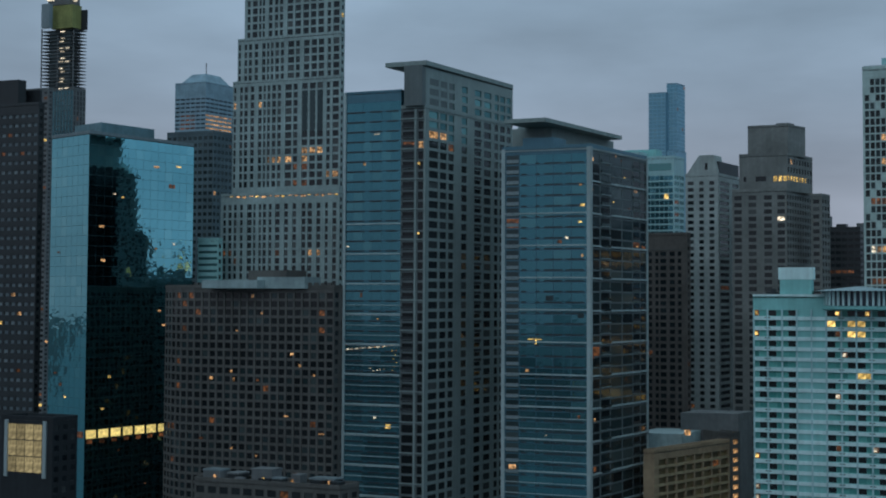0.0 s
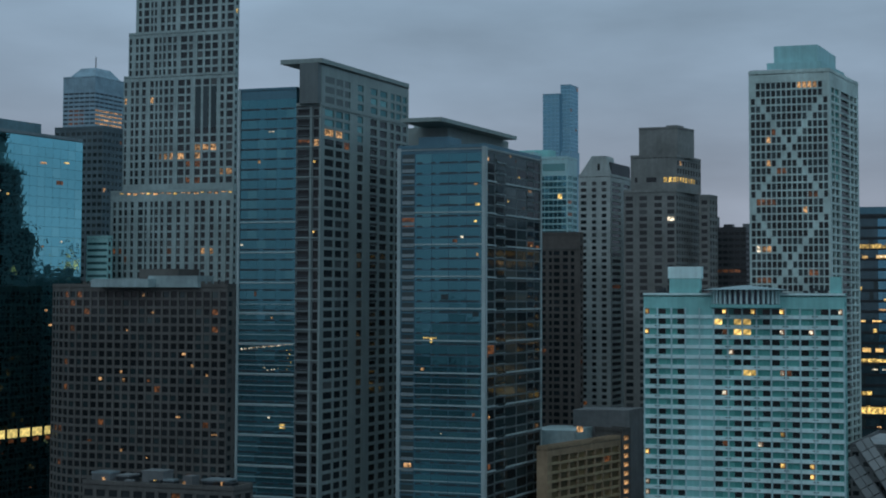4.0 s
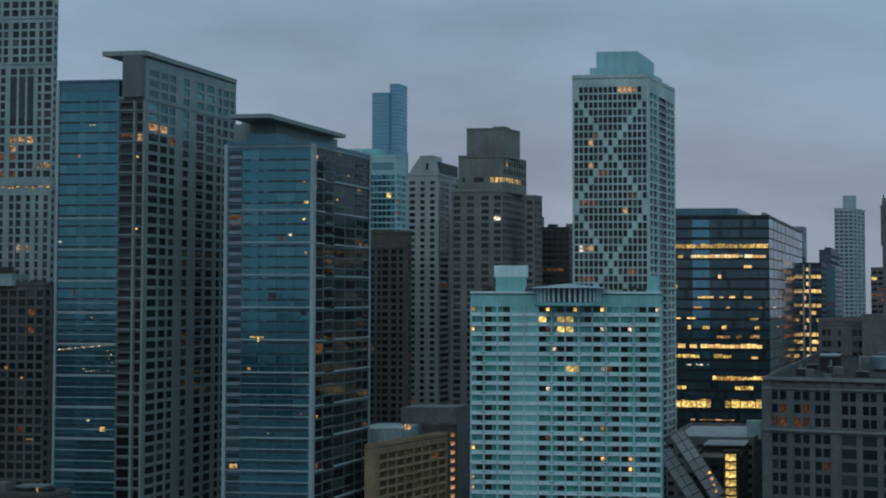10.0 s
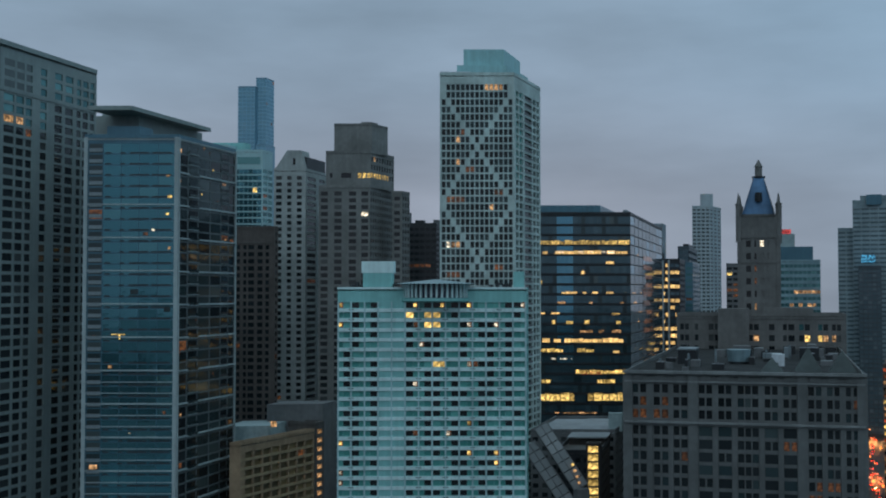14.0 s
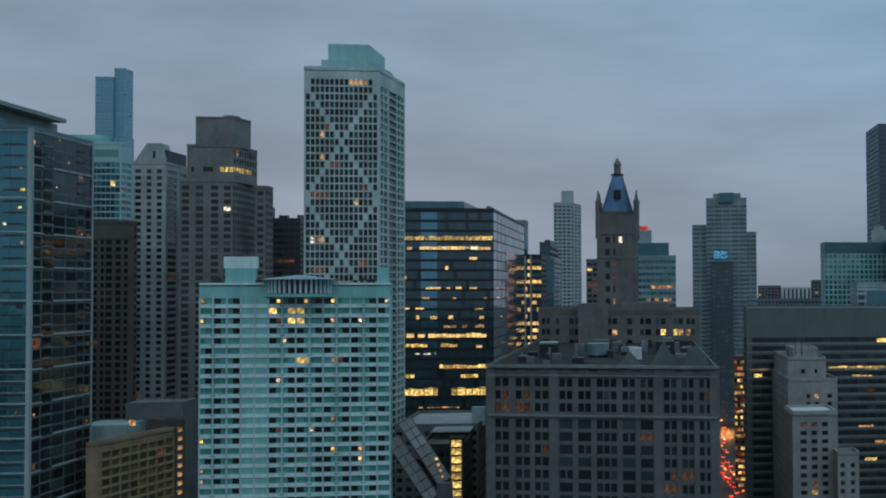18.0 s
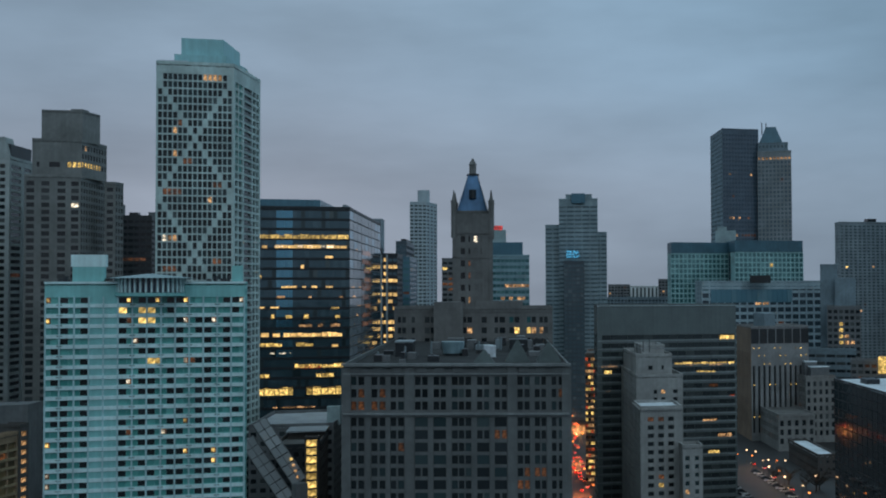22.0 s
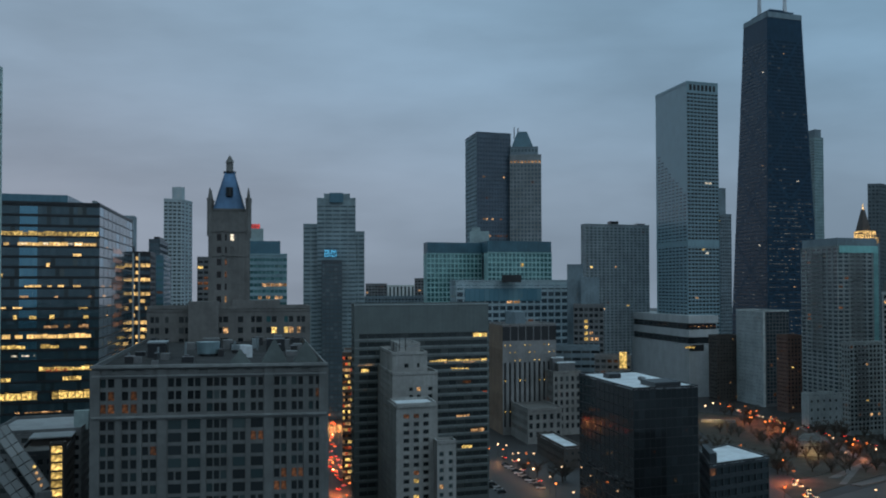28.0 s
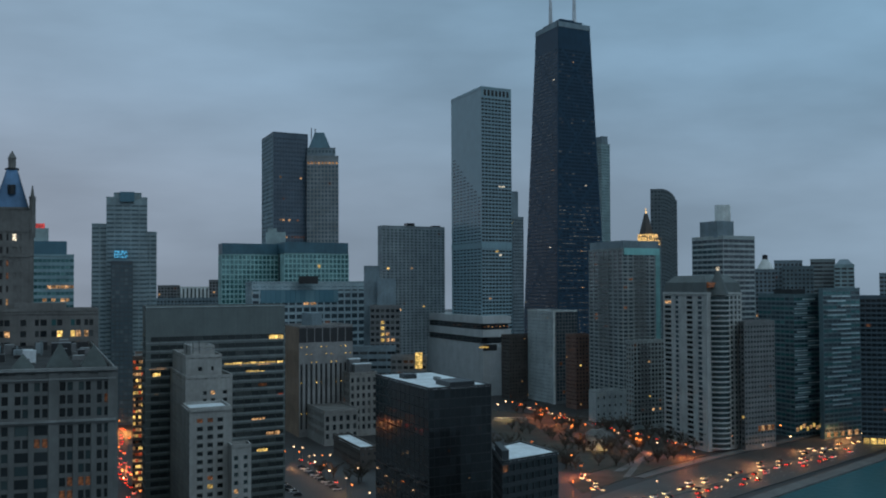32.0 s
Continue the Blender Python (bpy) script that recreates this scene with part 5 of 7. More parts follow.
tw = [(280.9, 419.6), (295.2, 410.0), (305.2, 423.7), (290.9, 433.3)]
zt = 131.8
ts, tloc, th = volume(root, tw, 0, zt, [style(storey=5.2, h=0.5, sill=0.25, cols=spans(0, 160, 33, 50, 63, 71, 85, 99, 112, 118), lit=0.0, n=50, top=9.0, glass=GLK, lights=[(0, 2, 2, W3), (2, 1, 1, W4), (3, 1, 1, W4), (5, 1, 1, W1), (6, 1, 1, W4)], pick=lambda r, c, g: TAUPE if c == 3 or (c == 2 and r) else None), None], TAUPE, parapet=0.6)
bands(root, ts[0], 100, 8.7, 0.6, 0.4, TAUPE, count=1, name="cornice")
bands(root, ts[0], 100, 19.0, 0.6, 0.4, TAUPE, count=1, name="cornice")
posts(root, ts[0], [0.8, ts[0].length * 0.36, ts[0].length - 0.8], 1.3, 0.4, TAUPE)
# blue floodlight is put into the copper's colour; no lamp shines on it
SPIRE = matte("blue_washed_copper", (0.09, 0.21, 0.38), 0.6)
part("spire", frustum("spire", shrink(tloc, 0.80), shrink(tloc, 0.23), th - 0.2, th + 16.4, SPIRE), root, "steep roof with blue light painted into its colour")
for k in range(4):
    cx, cy = shrink(tloc, 0.93)[k]
    pin = part("pinnacle", prism("pinnacle", ring(cx, cy, 1.2, 8), th - 11, th + 4.4, TAUPE), root)
    part("cap", frustum("cap", ring(cx, cy, 0.85, 8), ring(cx, cy, 0.2, 8), th + 5.0, th + 9.4, TAUPE), pin)
    part("collar", prism("collar", ring(cx, cy, 1.45, 8), th + 4.4, th + 5.0, TAUPE), pin)
    a, b = Vector(shrink(tloc, 0.80)[k]), Vector(shrink(tloc, 0.23)[k])
    part("rib", mesh_of("rib", [(*(a + (a * 0.0)), th), (*(a * 0.94), th), (*(b * 1.0), th + 16.6), (*(b * 1.1), th + 16.4)], [(0, 1, 2, 3)], TAUPE), root)
c0 = Vector((sum(p[0] for p in tloc) / 4, sum(p[1] for p in tloc) / 4))
part("lantern_deck", prism("lantern_deck", ring(c0.x, c0.y, 2.7, 12), th + 16.2, th + 17.0, DARKM), root)
part("lantern", prism("lantern", ring(c0.x, c0.y, 1.5, 10), th + 17.0, th + 21.0, TAUPE), root)
part("lantern_cap", frustum("lantern_cap", ring(c0.x, c0.y, 1.85, 10), ring(c0.x, c0.y, 0.2, 10), th + 21.0, th + 24.0, TAUPE), root)
part("dormer", prism("dormer", ring(*(Vector(shrink(tloc, 0.60)[0]).lerp(Vector(shrink(tloc, 0.60)[1]), 0.5)), 1.5, 8), th + 6.0, th + 9.8, DARKM), root)

# teal office behind the spire
# haze is mixed into the teal wall colour
root, fs, loc, h = tower("office_tower", "blue-green office tower with lit strips and a red roof lamp", [(441.8, 618.5), (463.0, 602.9), (477.2, 622.1), (456.1, 637.8)], 0, 119.3,
                         [style(storey=4.0, h=0.5, sill=0.25, cols=evenly(10, 0.9), glass=GLT, lit=0, n=100, pick=lambda r, c, g: W1 if r in (4, 6) and c > 2 and g.random() < 0.7 else None), SIDE], matte("haze_teal_panel", (0.20, 0.32, 0.36), 0.5))
block(root, [(444.1, 619.3), (460.8, 607.0), (471.5, 621.5), (454.8, 633.8)], h - 0.3, 128.3, BLUEW, "upper_floor")
block(root, [(445.8, 620.4), (453.4, 615.0), (460.4, 624.7), (452.9, 630.1)], h - 0.3, 136.4, PALEB)
RED = lit("red_lamp", (1.0, 0.10, 0.10), 0.6)
block(root, [(447.6, 621.6), (452.8, 617.8), (456.4, 622.7), (451.1, 626.5)], 136.4, 139.3, RED, "red_roof_lamp")
root, fs, loc, h = tower("far_block", "small far block with red lamps", [(494.0, 752.3), (501.5, 747.4), (509.2, 759.0), (501.7, 764.0)], 0, 120.7, [style(4, 4, 0.8, 0.5, lit=0.3, n=30), None], GREY)

# low buildings by the street in front
root, fs, loc, h = tower("parking_house", "dark parking house with a lit stair tower", [(167.8, 355.9), (181.4, 350.9), (230.7, 426.6), (217.0, 431.5)], 0, 47.3, [style(3.2, 3.3, 0.6, 0.5, lit=0.0, n=20, glass=GLK), style(3.2, 3.2, 0.8, 0.5, n=30, lit=0.05, wall=DBROWN, glass=GLK)], DARKM)
st_p = [(176.6, 351.6), (180.9, 350.0), (183.3, 353.2), (178.9, 354.8)]
ss, sl_, sh_ = volume(root, st_p, 0, 50.3, [style(storey=2.72, h=0.78, sill=0.1, cols=[(0.14, 0.86)], lit=0, n=14, top=0.5, lights=[(r, 0, 0, W2) for r in range(14)])], DBROWN, parapet=0.3)
roof_block(root, loc, h, (0.1, 1.0, 0.25, 0.9), 2.2, DBROWN, "roof_room", matte("grey_roof_membrane", (0.32, 0.35, 0.37), 0.8, 0.2))
# added glowing slab imitates the yellow light lying on the roof
block(root, inset([(168.2, 356.7), (181.9, 351.8), (231.2, 427.6), (217.5, 432.5)], 0.15, 0.9, 0.25, 0.5), h, h + 0.8, lit("roof_glow", (1.0, 0.68, 0.25), 0.5), "light_trough")
root, fs, loc, h = tower("low_block", "low grey block with a pale roof", [(173.8, 389.8), (202.3, 379.4), (230.7, 418.5), (202.1, 428.9)], 0, 50.1, [style(3.2, 3.3, 0.6, 0.5, lit=0.02, n=20), SIDE], GREY, matte("grey_roof_membrane", (0.32, 0.35, 0.37), 0.8, 0.2))
block(root, [(204.5, 388.8), (209.2, 387.1), (211.0, 389.6), (206.3, 391.3)], h - 1, 55.8, PALEB)
# sloping glazed hoists beside the hotel
# pane colour paled to imitate the hazy steam over them
GZ = glass("steam_paled_glass", (0.17, 0.19, 0.20), (0.27, 0.29, 0.30), 0.35)
hoist_a, hoist_b = Vector((*(154.3, 338.5), 58.5)), Vector((*(163.0, 327.7), 40.4))
hoist_c, hoist_d = Vector((*(150.8, 340.1), 52.9)), Vector((*(159.6, 329.4), 35.2))
for a, b in ((hoist_a, hoist_b), (hoist_c, hoist_d)):
    rt = new("sloping_gallery")
    rt.location = b
    tagged(rt, "sloping glazed gallery of pale panes between roofs", "gallery")
    way = (b - a).normalized()
    acr = way.cross(Vector((0, -1, 0))).normalized()
    nrm = acr.cross(way)
    mm = Matrix((acr, way, nrm)).transposed().to_4x4()
    L = (b - a).length
    for k in range(7):
        part("pane", boxes("pane", (-2.2, -L + L * k / 7 + 0.15, -0.1), (2.2, -L + L * (k + 1) / 7 - 0.15, 0.1), mm, GZ), rt)
    for s in (-2.35, 0.0, 2.35):
        part("rail", boxes("rail", (s - 0.12, -L, -0.25), (s + 0.12, 0, 0.25), mm, GREY), rt)
    for k in range(4 if a is hoist_a else 0):
        part("gallery_lamp", boxes("gallery_lamp", (-1.9 + 0.5 * k, -7.6 + 1.9 * k, 0.3), (-1.2 + 0.5 * k, -6.9 + 1.9 * k, 0.8), mm, W1 if k else W2), rt)
    part("support", boxes("support", (-2.0, -1.5, -b.z), (2.0, 1.5, -0.3), Matrix(), GREY), rt)
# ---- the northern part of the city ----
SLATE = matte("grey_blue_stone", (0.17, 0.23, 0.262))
# stone and glass of the crowned tower have the air's haze painted in
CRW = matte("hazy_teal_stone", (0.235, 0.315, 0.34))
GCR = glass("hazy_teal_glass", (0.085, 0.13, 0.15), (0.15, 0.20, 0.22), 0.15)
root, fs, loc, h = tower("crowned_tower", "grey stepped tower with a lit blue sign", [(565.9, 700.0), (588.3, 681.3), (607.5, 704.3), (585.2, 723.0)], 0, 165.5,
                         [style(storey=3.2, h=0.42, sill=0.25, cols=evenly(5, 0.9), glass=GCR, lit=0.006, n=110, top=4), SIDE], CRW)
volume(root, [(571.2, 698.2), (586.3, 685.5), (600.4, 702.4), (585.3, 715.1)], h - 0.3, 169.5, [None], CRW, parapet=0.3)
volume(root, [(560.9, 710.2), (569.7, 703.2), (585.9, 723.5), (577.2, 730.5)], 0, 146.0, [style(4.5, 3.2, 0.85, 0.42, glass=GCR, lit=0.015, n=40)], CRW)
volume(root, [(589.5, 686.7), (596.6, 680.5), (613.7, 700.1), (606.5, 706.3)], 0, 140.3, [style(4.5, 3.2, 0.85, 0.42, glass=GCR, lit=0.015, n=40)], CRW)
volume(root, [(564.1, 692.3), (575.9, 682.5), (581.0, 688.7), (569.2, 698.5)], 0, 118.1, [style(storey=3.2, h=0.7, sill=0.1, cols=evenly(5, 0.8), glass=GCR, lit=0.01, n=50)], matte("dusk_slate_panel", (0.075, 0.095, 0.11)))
block(root, [(571.9, 692.4), (579.8, 685.8), (586.2, 693.5), (578.3, 700.0)], 162.8, 170.1, BLUEW, "crown_window")
block(root, [(565.1, 690.2), (572.3, 684.2), (573.6, 685.8), (566.4, 691.7)], 121.4, 126.6, lit("blue_sign", (0.10, 0.55, 0.95), 0.6, 0.8), "lit_sign")

# far low roofs on the skyline
root, fs, loc, h = tower("far_block", "low far block with pale upright stripes", [(873.5, 962.9), (897.6, 940.5), (918.1, 962.5), (894.0, 984.9)], 0, 99.2, [style(4.2, 12, 0.45, 0.85, n=12, glass=GLG, lit=0, top=0.4, sill=0.1)], WHITE)
root, fs, loc, h = tower("far_block", "low grey far block", [(824.9, 939.2), (841.6, 924.3), (861.6, 946.6), (844.9, 961.6)], 0, 100.9, [style(n=10)], GREY)
root, fs, loc, h = tower("far_block", "low grey far block", [(828.5, 868.1), (840.2, 856.8), (861.1, 878.4), (849.4, 889.7)], 0, 106.1, [style(n=10)], GREY)
root, fs, loc, h = tower("far_block", "low far block with flat roof", [(755.9, 867.2), (803.6, 823.3), (823.9, 845.3), (776.3, 889.3)], 0, 88.4, [style(n=10)], SLATE)

# broad hospital block with teal windows
KW = matte("pale_blue_green_panel", (0.32, 0.52, 0.52))
KC = matte("deep_teal_roof", (0.050, 0.125, 0.165), 0.5)
kf = style(storey=3.9, h=0.74, sill=0.13, cols=evenly(14, 0.78), glass=GLT, lit=0.012, n=100, top=0.6)
root, fs, loc, h = tower("hospital", "pale green hospital block with deep teal roof storey", [(674.1, 695.7), (663.0, 680.4), (709.8, 663.4), (720.9, 678.7)], 0, 125.9, [SIDE, kf], KW, parapet=0)
volume(root, [(704.3, 656.4), (693.6, 641.8), (748.9, 621.7), (759.6, 636.3)], 0, 126.5, [None, style(storey=3.9, h=0.74, sill=0.13, cols=evenly(16, 0.78), glass=GLT, lit=0.008, n=100, top=0.6)], KW, parapet=0)
block(root, [(677.0, 698.6), (664.0, 680.8), (710.4, 663.9), (723.3, 681.8)], 125.9, 134.5, KC, "roof_storey")
block(root, [(716.1, 672.4), (694.4, 642.4), (749.3, 622.5), (771.0, 652.4)], 126.5, 135.4, KC, "roof_storey")
block(root, [(712.5, 680.1), (723.7, 668.3), (732.4, 676.5), (721.3, 688.3)], h - 1, 144.8, PALEB)
block(root, [(715.2, 680.2), (720.2, 674.9), (726.0, 680.4), (721.1, 685.7)], h - 1, 148.1, PALEB)
root, fs, loc, h = tower("clinic", "long pale clinic with blue windows on top", [(654.7, 646.3), (636.8, 621.7), (734.1, 586.3), (751.9, 610.9)], 0, 102.9,
                         [SIDE, style(storey=5.3, h=0.62, sill=0.2, cols=evenly(17, 0.82), glass=GLF, lit=0.01, n=110, top=2.2, pick=lambda r, c, g: GLT if r == 0 and c < 11 else (W1 if r == 2 and 5 <= c <= 9 and g.random() < 0.7 else None))], matte("pale_grey_stone", (0.31, 0.41, 0.45)))
block(root, [(666.3, 602.1), (676.0, 591.1), (682.0, 596.5), (672.3, 607.4)], h - 1, 107.6, BLACK)
BANDG = glass("pale_blue_band_glass", (0.14, 0.30, 0.38), (0.24, 0.42, 0.48), 0.12, 0.4)
for k in range(16):
    part("band_pane", boxes("band_pane", (7.0 + 4.15 * k, -0.35, 87.6), (11.0 + 4.15 * k, 0.1, 97.2), Matrix(), BANDG), root, m=fs[1].m)
part("band_head", boxes("band_head", (-0.2, -0.6, 97.4), (fs[1].length + 0.2, 0.1, 99.4), Matrix(), MATS["pale_grey_stone"]), root, m=fs[1].m)

# dark slab and the octagonal tower beside it
GGR = glass("granite_dim_glass", (0.055, 0.082, 0.11), (0.085, 0.115, 0.145), 0.2)
# the dark granite is lightened and blued to imitate haze
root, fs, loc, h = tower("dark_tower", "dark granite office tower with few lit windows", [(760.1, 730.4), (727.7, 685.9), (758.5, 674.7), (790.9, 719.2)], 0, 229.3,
                         [style(6, 3.6, 0.6, 0.5, glass=GLF, lit=0.0, n=20, wall=matte("pale_slate_side", (0.20, 0.28, 0.32))), style(storey=3.6, h=0.5, sill=0.25, cols=evenly(12, 0.7), glass=GGR, lit=0.0, n=150, top=3, lights=[(9, 2, 2, W1), (9, 9, 9, W1), (19, 2, 3, W1), (19, 5, 5, W1), (19, 8, 8, W4), (23, 4, 4, W1), (23, 6, 10, W4), (14, 3, 3, W4)])], matte("hazed_dark_granite", (0.080, 0.118, 0.155), 0.5))
root, fs, loc, h = tower("octagon_tower", "stone tower with a pointed copper roof and lit floor", [(754.1, 672.1), (771.7, 651.7), (797.4, 674.0), (779.8, 694.3)], 0, 210.5,
                         [style(storey=3.5, h=0.6, sill=0.2, cols=evenly(9, 0.6), glass=GCR, lit=0.012, n=110, top=3.6, lights=[(0, 0, 8, W1)])], matte("dusk_granite", (0.215, 0.24, 0.25)))
volume(root, [(755.9, 673.0), (771.5, 655.0), (794.1, 674.7), (778.5, 692.7)], 210.5, 218.1, [style(storey=4, h=0.6, sill=0.2, cols=evenly(8, 0.6), glass=GCR, lit=0, n=16)], SLATE, parapet=0.3)
q = [(x - root.location.x, y - root.location.y) for x, y in [(758.0, 673.6), (770.4, 659.4), (786.9, 673.9), (774.6, 688.1)]]
part("copper_roof", frustum("copper_roof", q, shrink(q, 0.42), 218.1, 232.4, KC), root)
for s in (0.3, 0.7):
    part("mast", prism("mast", ring(q[0][0] * (1 - s) + q[1][0] * s, q[0][1], 0.4, 6), 225.7, 235.7, DARKM), root)

# long brown office with ribbon windows
IW = matte("grey_brown_metal_panel", (0.115, 0.142, 0.142), 0.6, 0.12)
ip = [(348.4, 406.3), (339.4, 393.9), (401.5, 371.3), (410.5, 383.7)]
zi = 91.5
root, fs, loc, h = tower("ribbon_office", "long grey-brown office building with level ribbon windows", ip, 0, zi,
                         [style(4, 3.62, 0.9, 0.5, glass=GLK, lit=0.0, n=20, top=12), style(storey=3.62, h=0.56, sill=0.22, cols=evenly(16, 0.995, 0.035, 0.99), glass=glass("smoked_glass", (0.032, 0.040, 0.043), (0.075, 0.085, 0.085), 0.12, spec=0.35), wall=IW, lit=0.0, n=300, depth=0.3, top=12.2,
                          lights=[])], IW, parapet=0.5)
bands(root, fs[1], 100, 0.0, 0.4, 0.3, TGREY, count=1, name="roof_edge")
lit_strips(root, fs[1], [(12.9, 0.6, 0.75, 0.96, 0.3, W1), (15.4, 1.7, 0.88, 0.985, 1, W2), (26.6, 1.3, 0.55, 0.985, 0.97, W2), (26.8, 0.9, 0.55, 0.98, 0.5, W1), (30.2, 1.0, 0.64, 0.92, 0.65, W2), (26.8, 0.7, 0.03, 0.14, 0.6, W1), (29.8, 1.4, 0.05, 0.10, 1, W2), (36.4, 1.2, 0.80, 0.86, 0.6, W4),
                         (40.9, 1.0, 0.955, 0.985, 1, RED_GLOW), (51.5, 1.0, 0.75, 0.85, 0.5, W1), (58.8, 1.7, 0.86, 0.96, 1, W1), (65.8, 1.5, 0.79, 0.87, 1, W2), (37.5, 0.6, 0.06, 0.09, 1, W1)])
bands(root, fs[1], 3.62, 15.3, 0.4, 0.12, matte("grey_sill_metal", (0.23, 0.26, 0.265), 0.5), count=18)
# small buildings on the street between the stone block and the office
GAR = matte("brick_garage", (0.14, 0.10, 0.08))
root, fs, loc, h = tower("parking_garage", "brick garage with rows of orange-lit decks", deepen([(386.5, 457.7), (391.2, 454.9), (393.5, 456.2), (388.7, 459.0)], 40), 0, 65.4,
                         [style(storey=3.0, h=0.5, sill=0.3, cols=evenly(4, 0.96), glass=GLK, lit=0.0, n=80, top=0.8, pick=lambda r, c, g: g.choice((W1, W1, W2, W4, RED_GLOW)) if g.random() < 0.8 else None), None], GAR)
root, fs, loc, h = tower("street_block", "plain grey block above the street", [(947.6, 1163.0), (981.4, 1134.6), (1007.1, 1165.2), (973.4, 1193.6)], 0, 61.8, [style(lit=0.02, n=20), None], GREY)
block(root, [(966.1, 1154.0), (980.3, 1142.0), (986.7, 1149.6), (972.6, 1161.6)], h - 1, 70.3, LIME)

# slim stepped stone tower
JW = matte("pale_cool_limestone", (0.29, 0.295, 0.285))
jp = [(304.6, 333.1), (292.0, 315.7), (307.1, 310.2), (319.8, 327.6)]
zj = 56.3
root, fs, loc, h = tower("stepped_stone_tower", "slim pale stone tower stepped at the top with snowy roof", jp, 0, zj,
                         [style(3.2, 2.95, 0.35, 0.5, glass=GLK, lit=0.01, n=60, top=2.2), style(storey=2.95, h=0.52, sill=0.24, cols=spans(358, 538, 390, 416, 435, 459, 478, 503), glass=GLK, lit=0.0, n=60, top=2.6, lights=[(0, 0, 1, W4), (8, 1, 1, W2), (7, 1, 1, W4), (10, 1, 1, W2), (11, 1, 1, W4)])], JW, SNOW, parapet=0.7)
bands(root, fs[1], 100, 0.0, 0.8, 0.6, JW, count=1, name="cornice")
bands(root, fs[0], 100, 0.0, 0.8, 0.6, JW, count=1, name="cornice")
z1, z2, z3 = 64.6, 72.4, 75.8
volume(root, [(349.4, 389.7), (316.7, 344.6), (335.2, 337.9), (367.9, 383.0)], 0, z1, [style(3.2, 2.95, 0.4, 0.5, n=10), style(storey=2.95, h=0.5, sill=0.24, cols=spans(310, 538, 395, 412, 432, 452, 490, 512), glass=GLK, lit=0, n=12, top=4.5, lights=[(0, 1, 1, W1)])], JW)
volume(root, [(346.8, 385.3), (319.4, 347.5), (333.7, 342.3), (361.2, 380.1)], z1, z2, [None, style(storey=3.2, h=0.5, sill=0.24, cols=spans(320, 490, 378, 398, 440, 452), glass=GLK, lit=0, n=6, top=3.0)], JW)
volume(root, [(337.5, 368.2), (323.6, 349.1), (333.0, 345.7), (346.9, 364.8)], z2, z3, [None, None], JW, SNOW)
for s in (0.3, 0.45, 0.6):
    part("mast", prism("mast", ring(loc[1][0] * (1 - s) + loc[2][0] * s, loc[1][1] * (1 - s) + loc[2][1] * s + 8, 0.15, 5), z3, z3 + 3.5 + 4 * (s - 0.3), DARKM), root)
volume(root, [(306.7, 311.6), (301.2, 304.0), (308.4, 301.4), (313.9, 309.0)], 0, 42.9, [None, style(storey=2.95, h=0.52, sill=0.24, cols=spans(545, 625, 555, 572, 594, 610), glass=GLG, lit=0.06, n=20, top=2.4)], JW)

# fluted block with a dark loggia
FW = matte("grey_stone_piers", (0.24, 0.245, 0.245))
fpz = 73.1
# amber street light is painted into the first side's stone colour
root, fs, loc, h = tower("piered_block", "grey stone block with tall piers and dark top loggia", [(613.3, 566.8), (586.3, 529.5), (625.0, 515.4), (652.0, 552.7)], 0, fpz,
                         [style(4, 30, 0.2, 0.6, n=2, lit=0, glass=GLK, wall=matte("stone_painted_amber_glow", (0.24, 0.17, 0.12)), top=12), style(storey=50, h=0.86, sill=0.06, cols=evenly(11, 0.42), glass=GLK, lit=0, n=11, top=21, depth=0.9)], FW)
# no recess is cut: a flat black band imitates the loggia's shade
bands(root, fs[1], 100, 1.0, 9.5, 0.06, BLACK, count=1, name="loggia")
posts(root, fs[1], [fs[1].length * (k + 0.0) / 7 for k in range(1, 7)], 0.5, 0.15, FW, fs[1].height - 10.5, fs[1].height - 1.0)
SPOT = W2
for r, zz in enumerate((13.8, 18.7, 24.0, 37.5, 58.0)):
    for k in range(11):
        if (k * 5 + r * 3) % 4 < 2:
            part("wall_lamp", boxes("wall_lamp", (fs[1].length * (k + 0.5) / 11 - 0.33, -0.3, fs[1].height - zz), (fs[1].length * (k + 0.5) / 11 + 0.33, 0.1, fs[1].height - zz + 0.6), Matrix(), SPOT), root, m=fs[1].m)
block(root, [(617.6, 555.3), (599.3, 530.0), (607.0, 527.2), (625.4, 552.4)], fpz - 1, 81.8, SLATE)
root, fs, loc, h = tower("classical_block", "low pale classical building with a balustrade", [(603.0, 542.5), (563.2, 487.7), (586.4, 479.2), (626.2, 534.0)], 0, 21.6, [style(4.6, 5.4, 0.5, 0.6, n=12), style(4.6, 5.4, 0.5, 0.62, n=30, lit=0.02, top=2.5)], LIME)
bands(root, fs[1], 100, 0.4, 0.6, 0.5, LIME, count=1, name="cornice")
root, fs, loc, h = tower("stone_block", "pale stone block with a stepped top", [(618.5, 518.2), (608.2, 504.1), (628.3, 496.8), (638.5, 510.9)], 0, 41.6, [style(4.6, 5.2, 0.5, 0.6, n=12), style(4.6, 5.2, 0.5, 0.6, n=40, lit=0.01, top=2)], LIME)
roof_block(root, loc, h, (0.15, 0.5, 0.1, 0.5), 9.0, GREY, "lift_room", SNOW)
roof_block(root, loc, h, (0.55, 0.95, 0.2, 0.8), 6.0, GREY, "lift_room", SNOW)
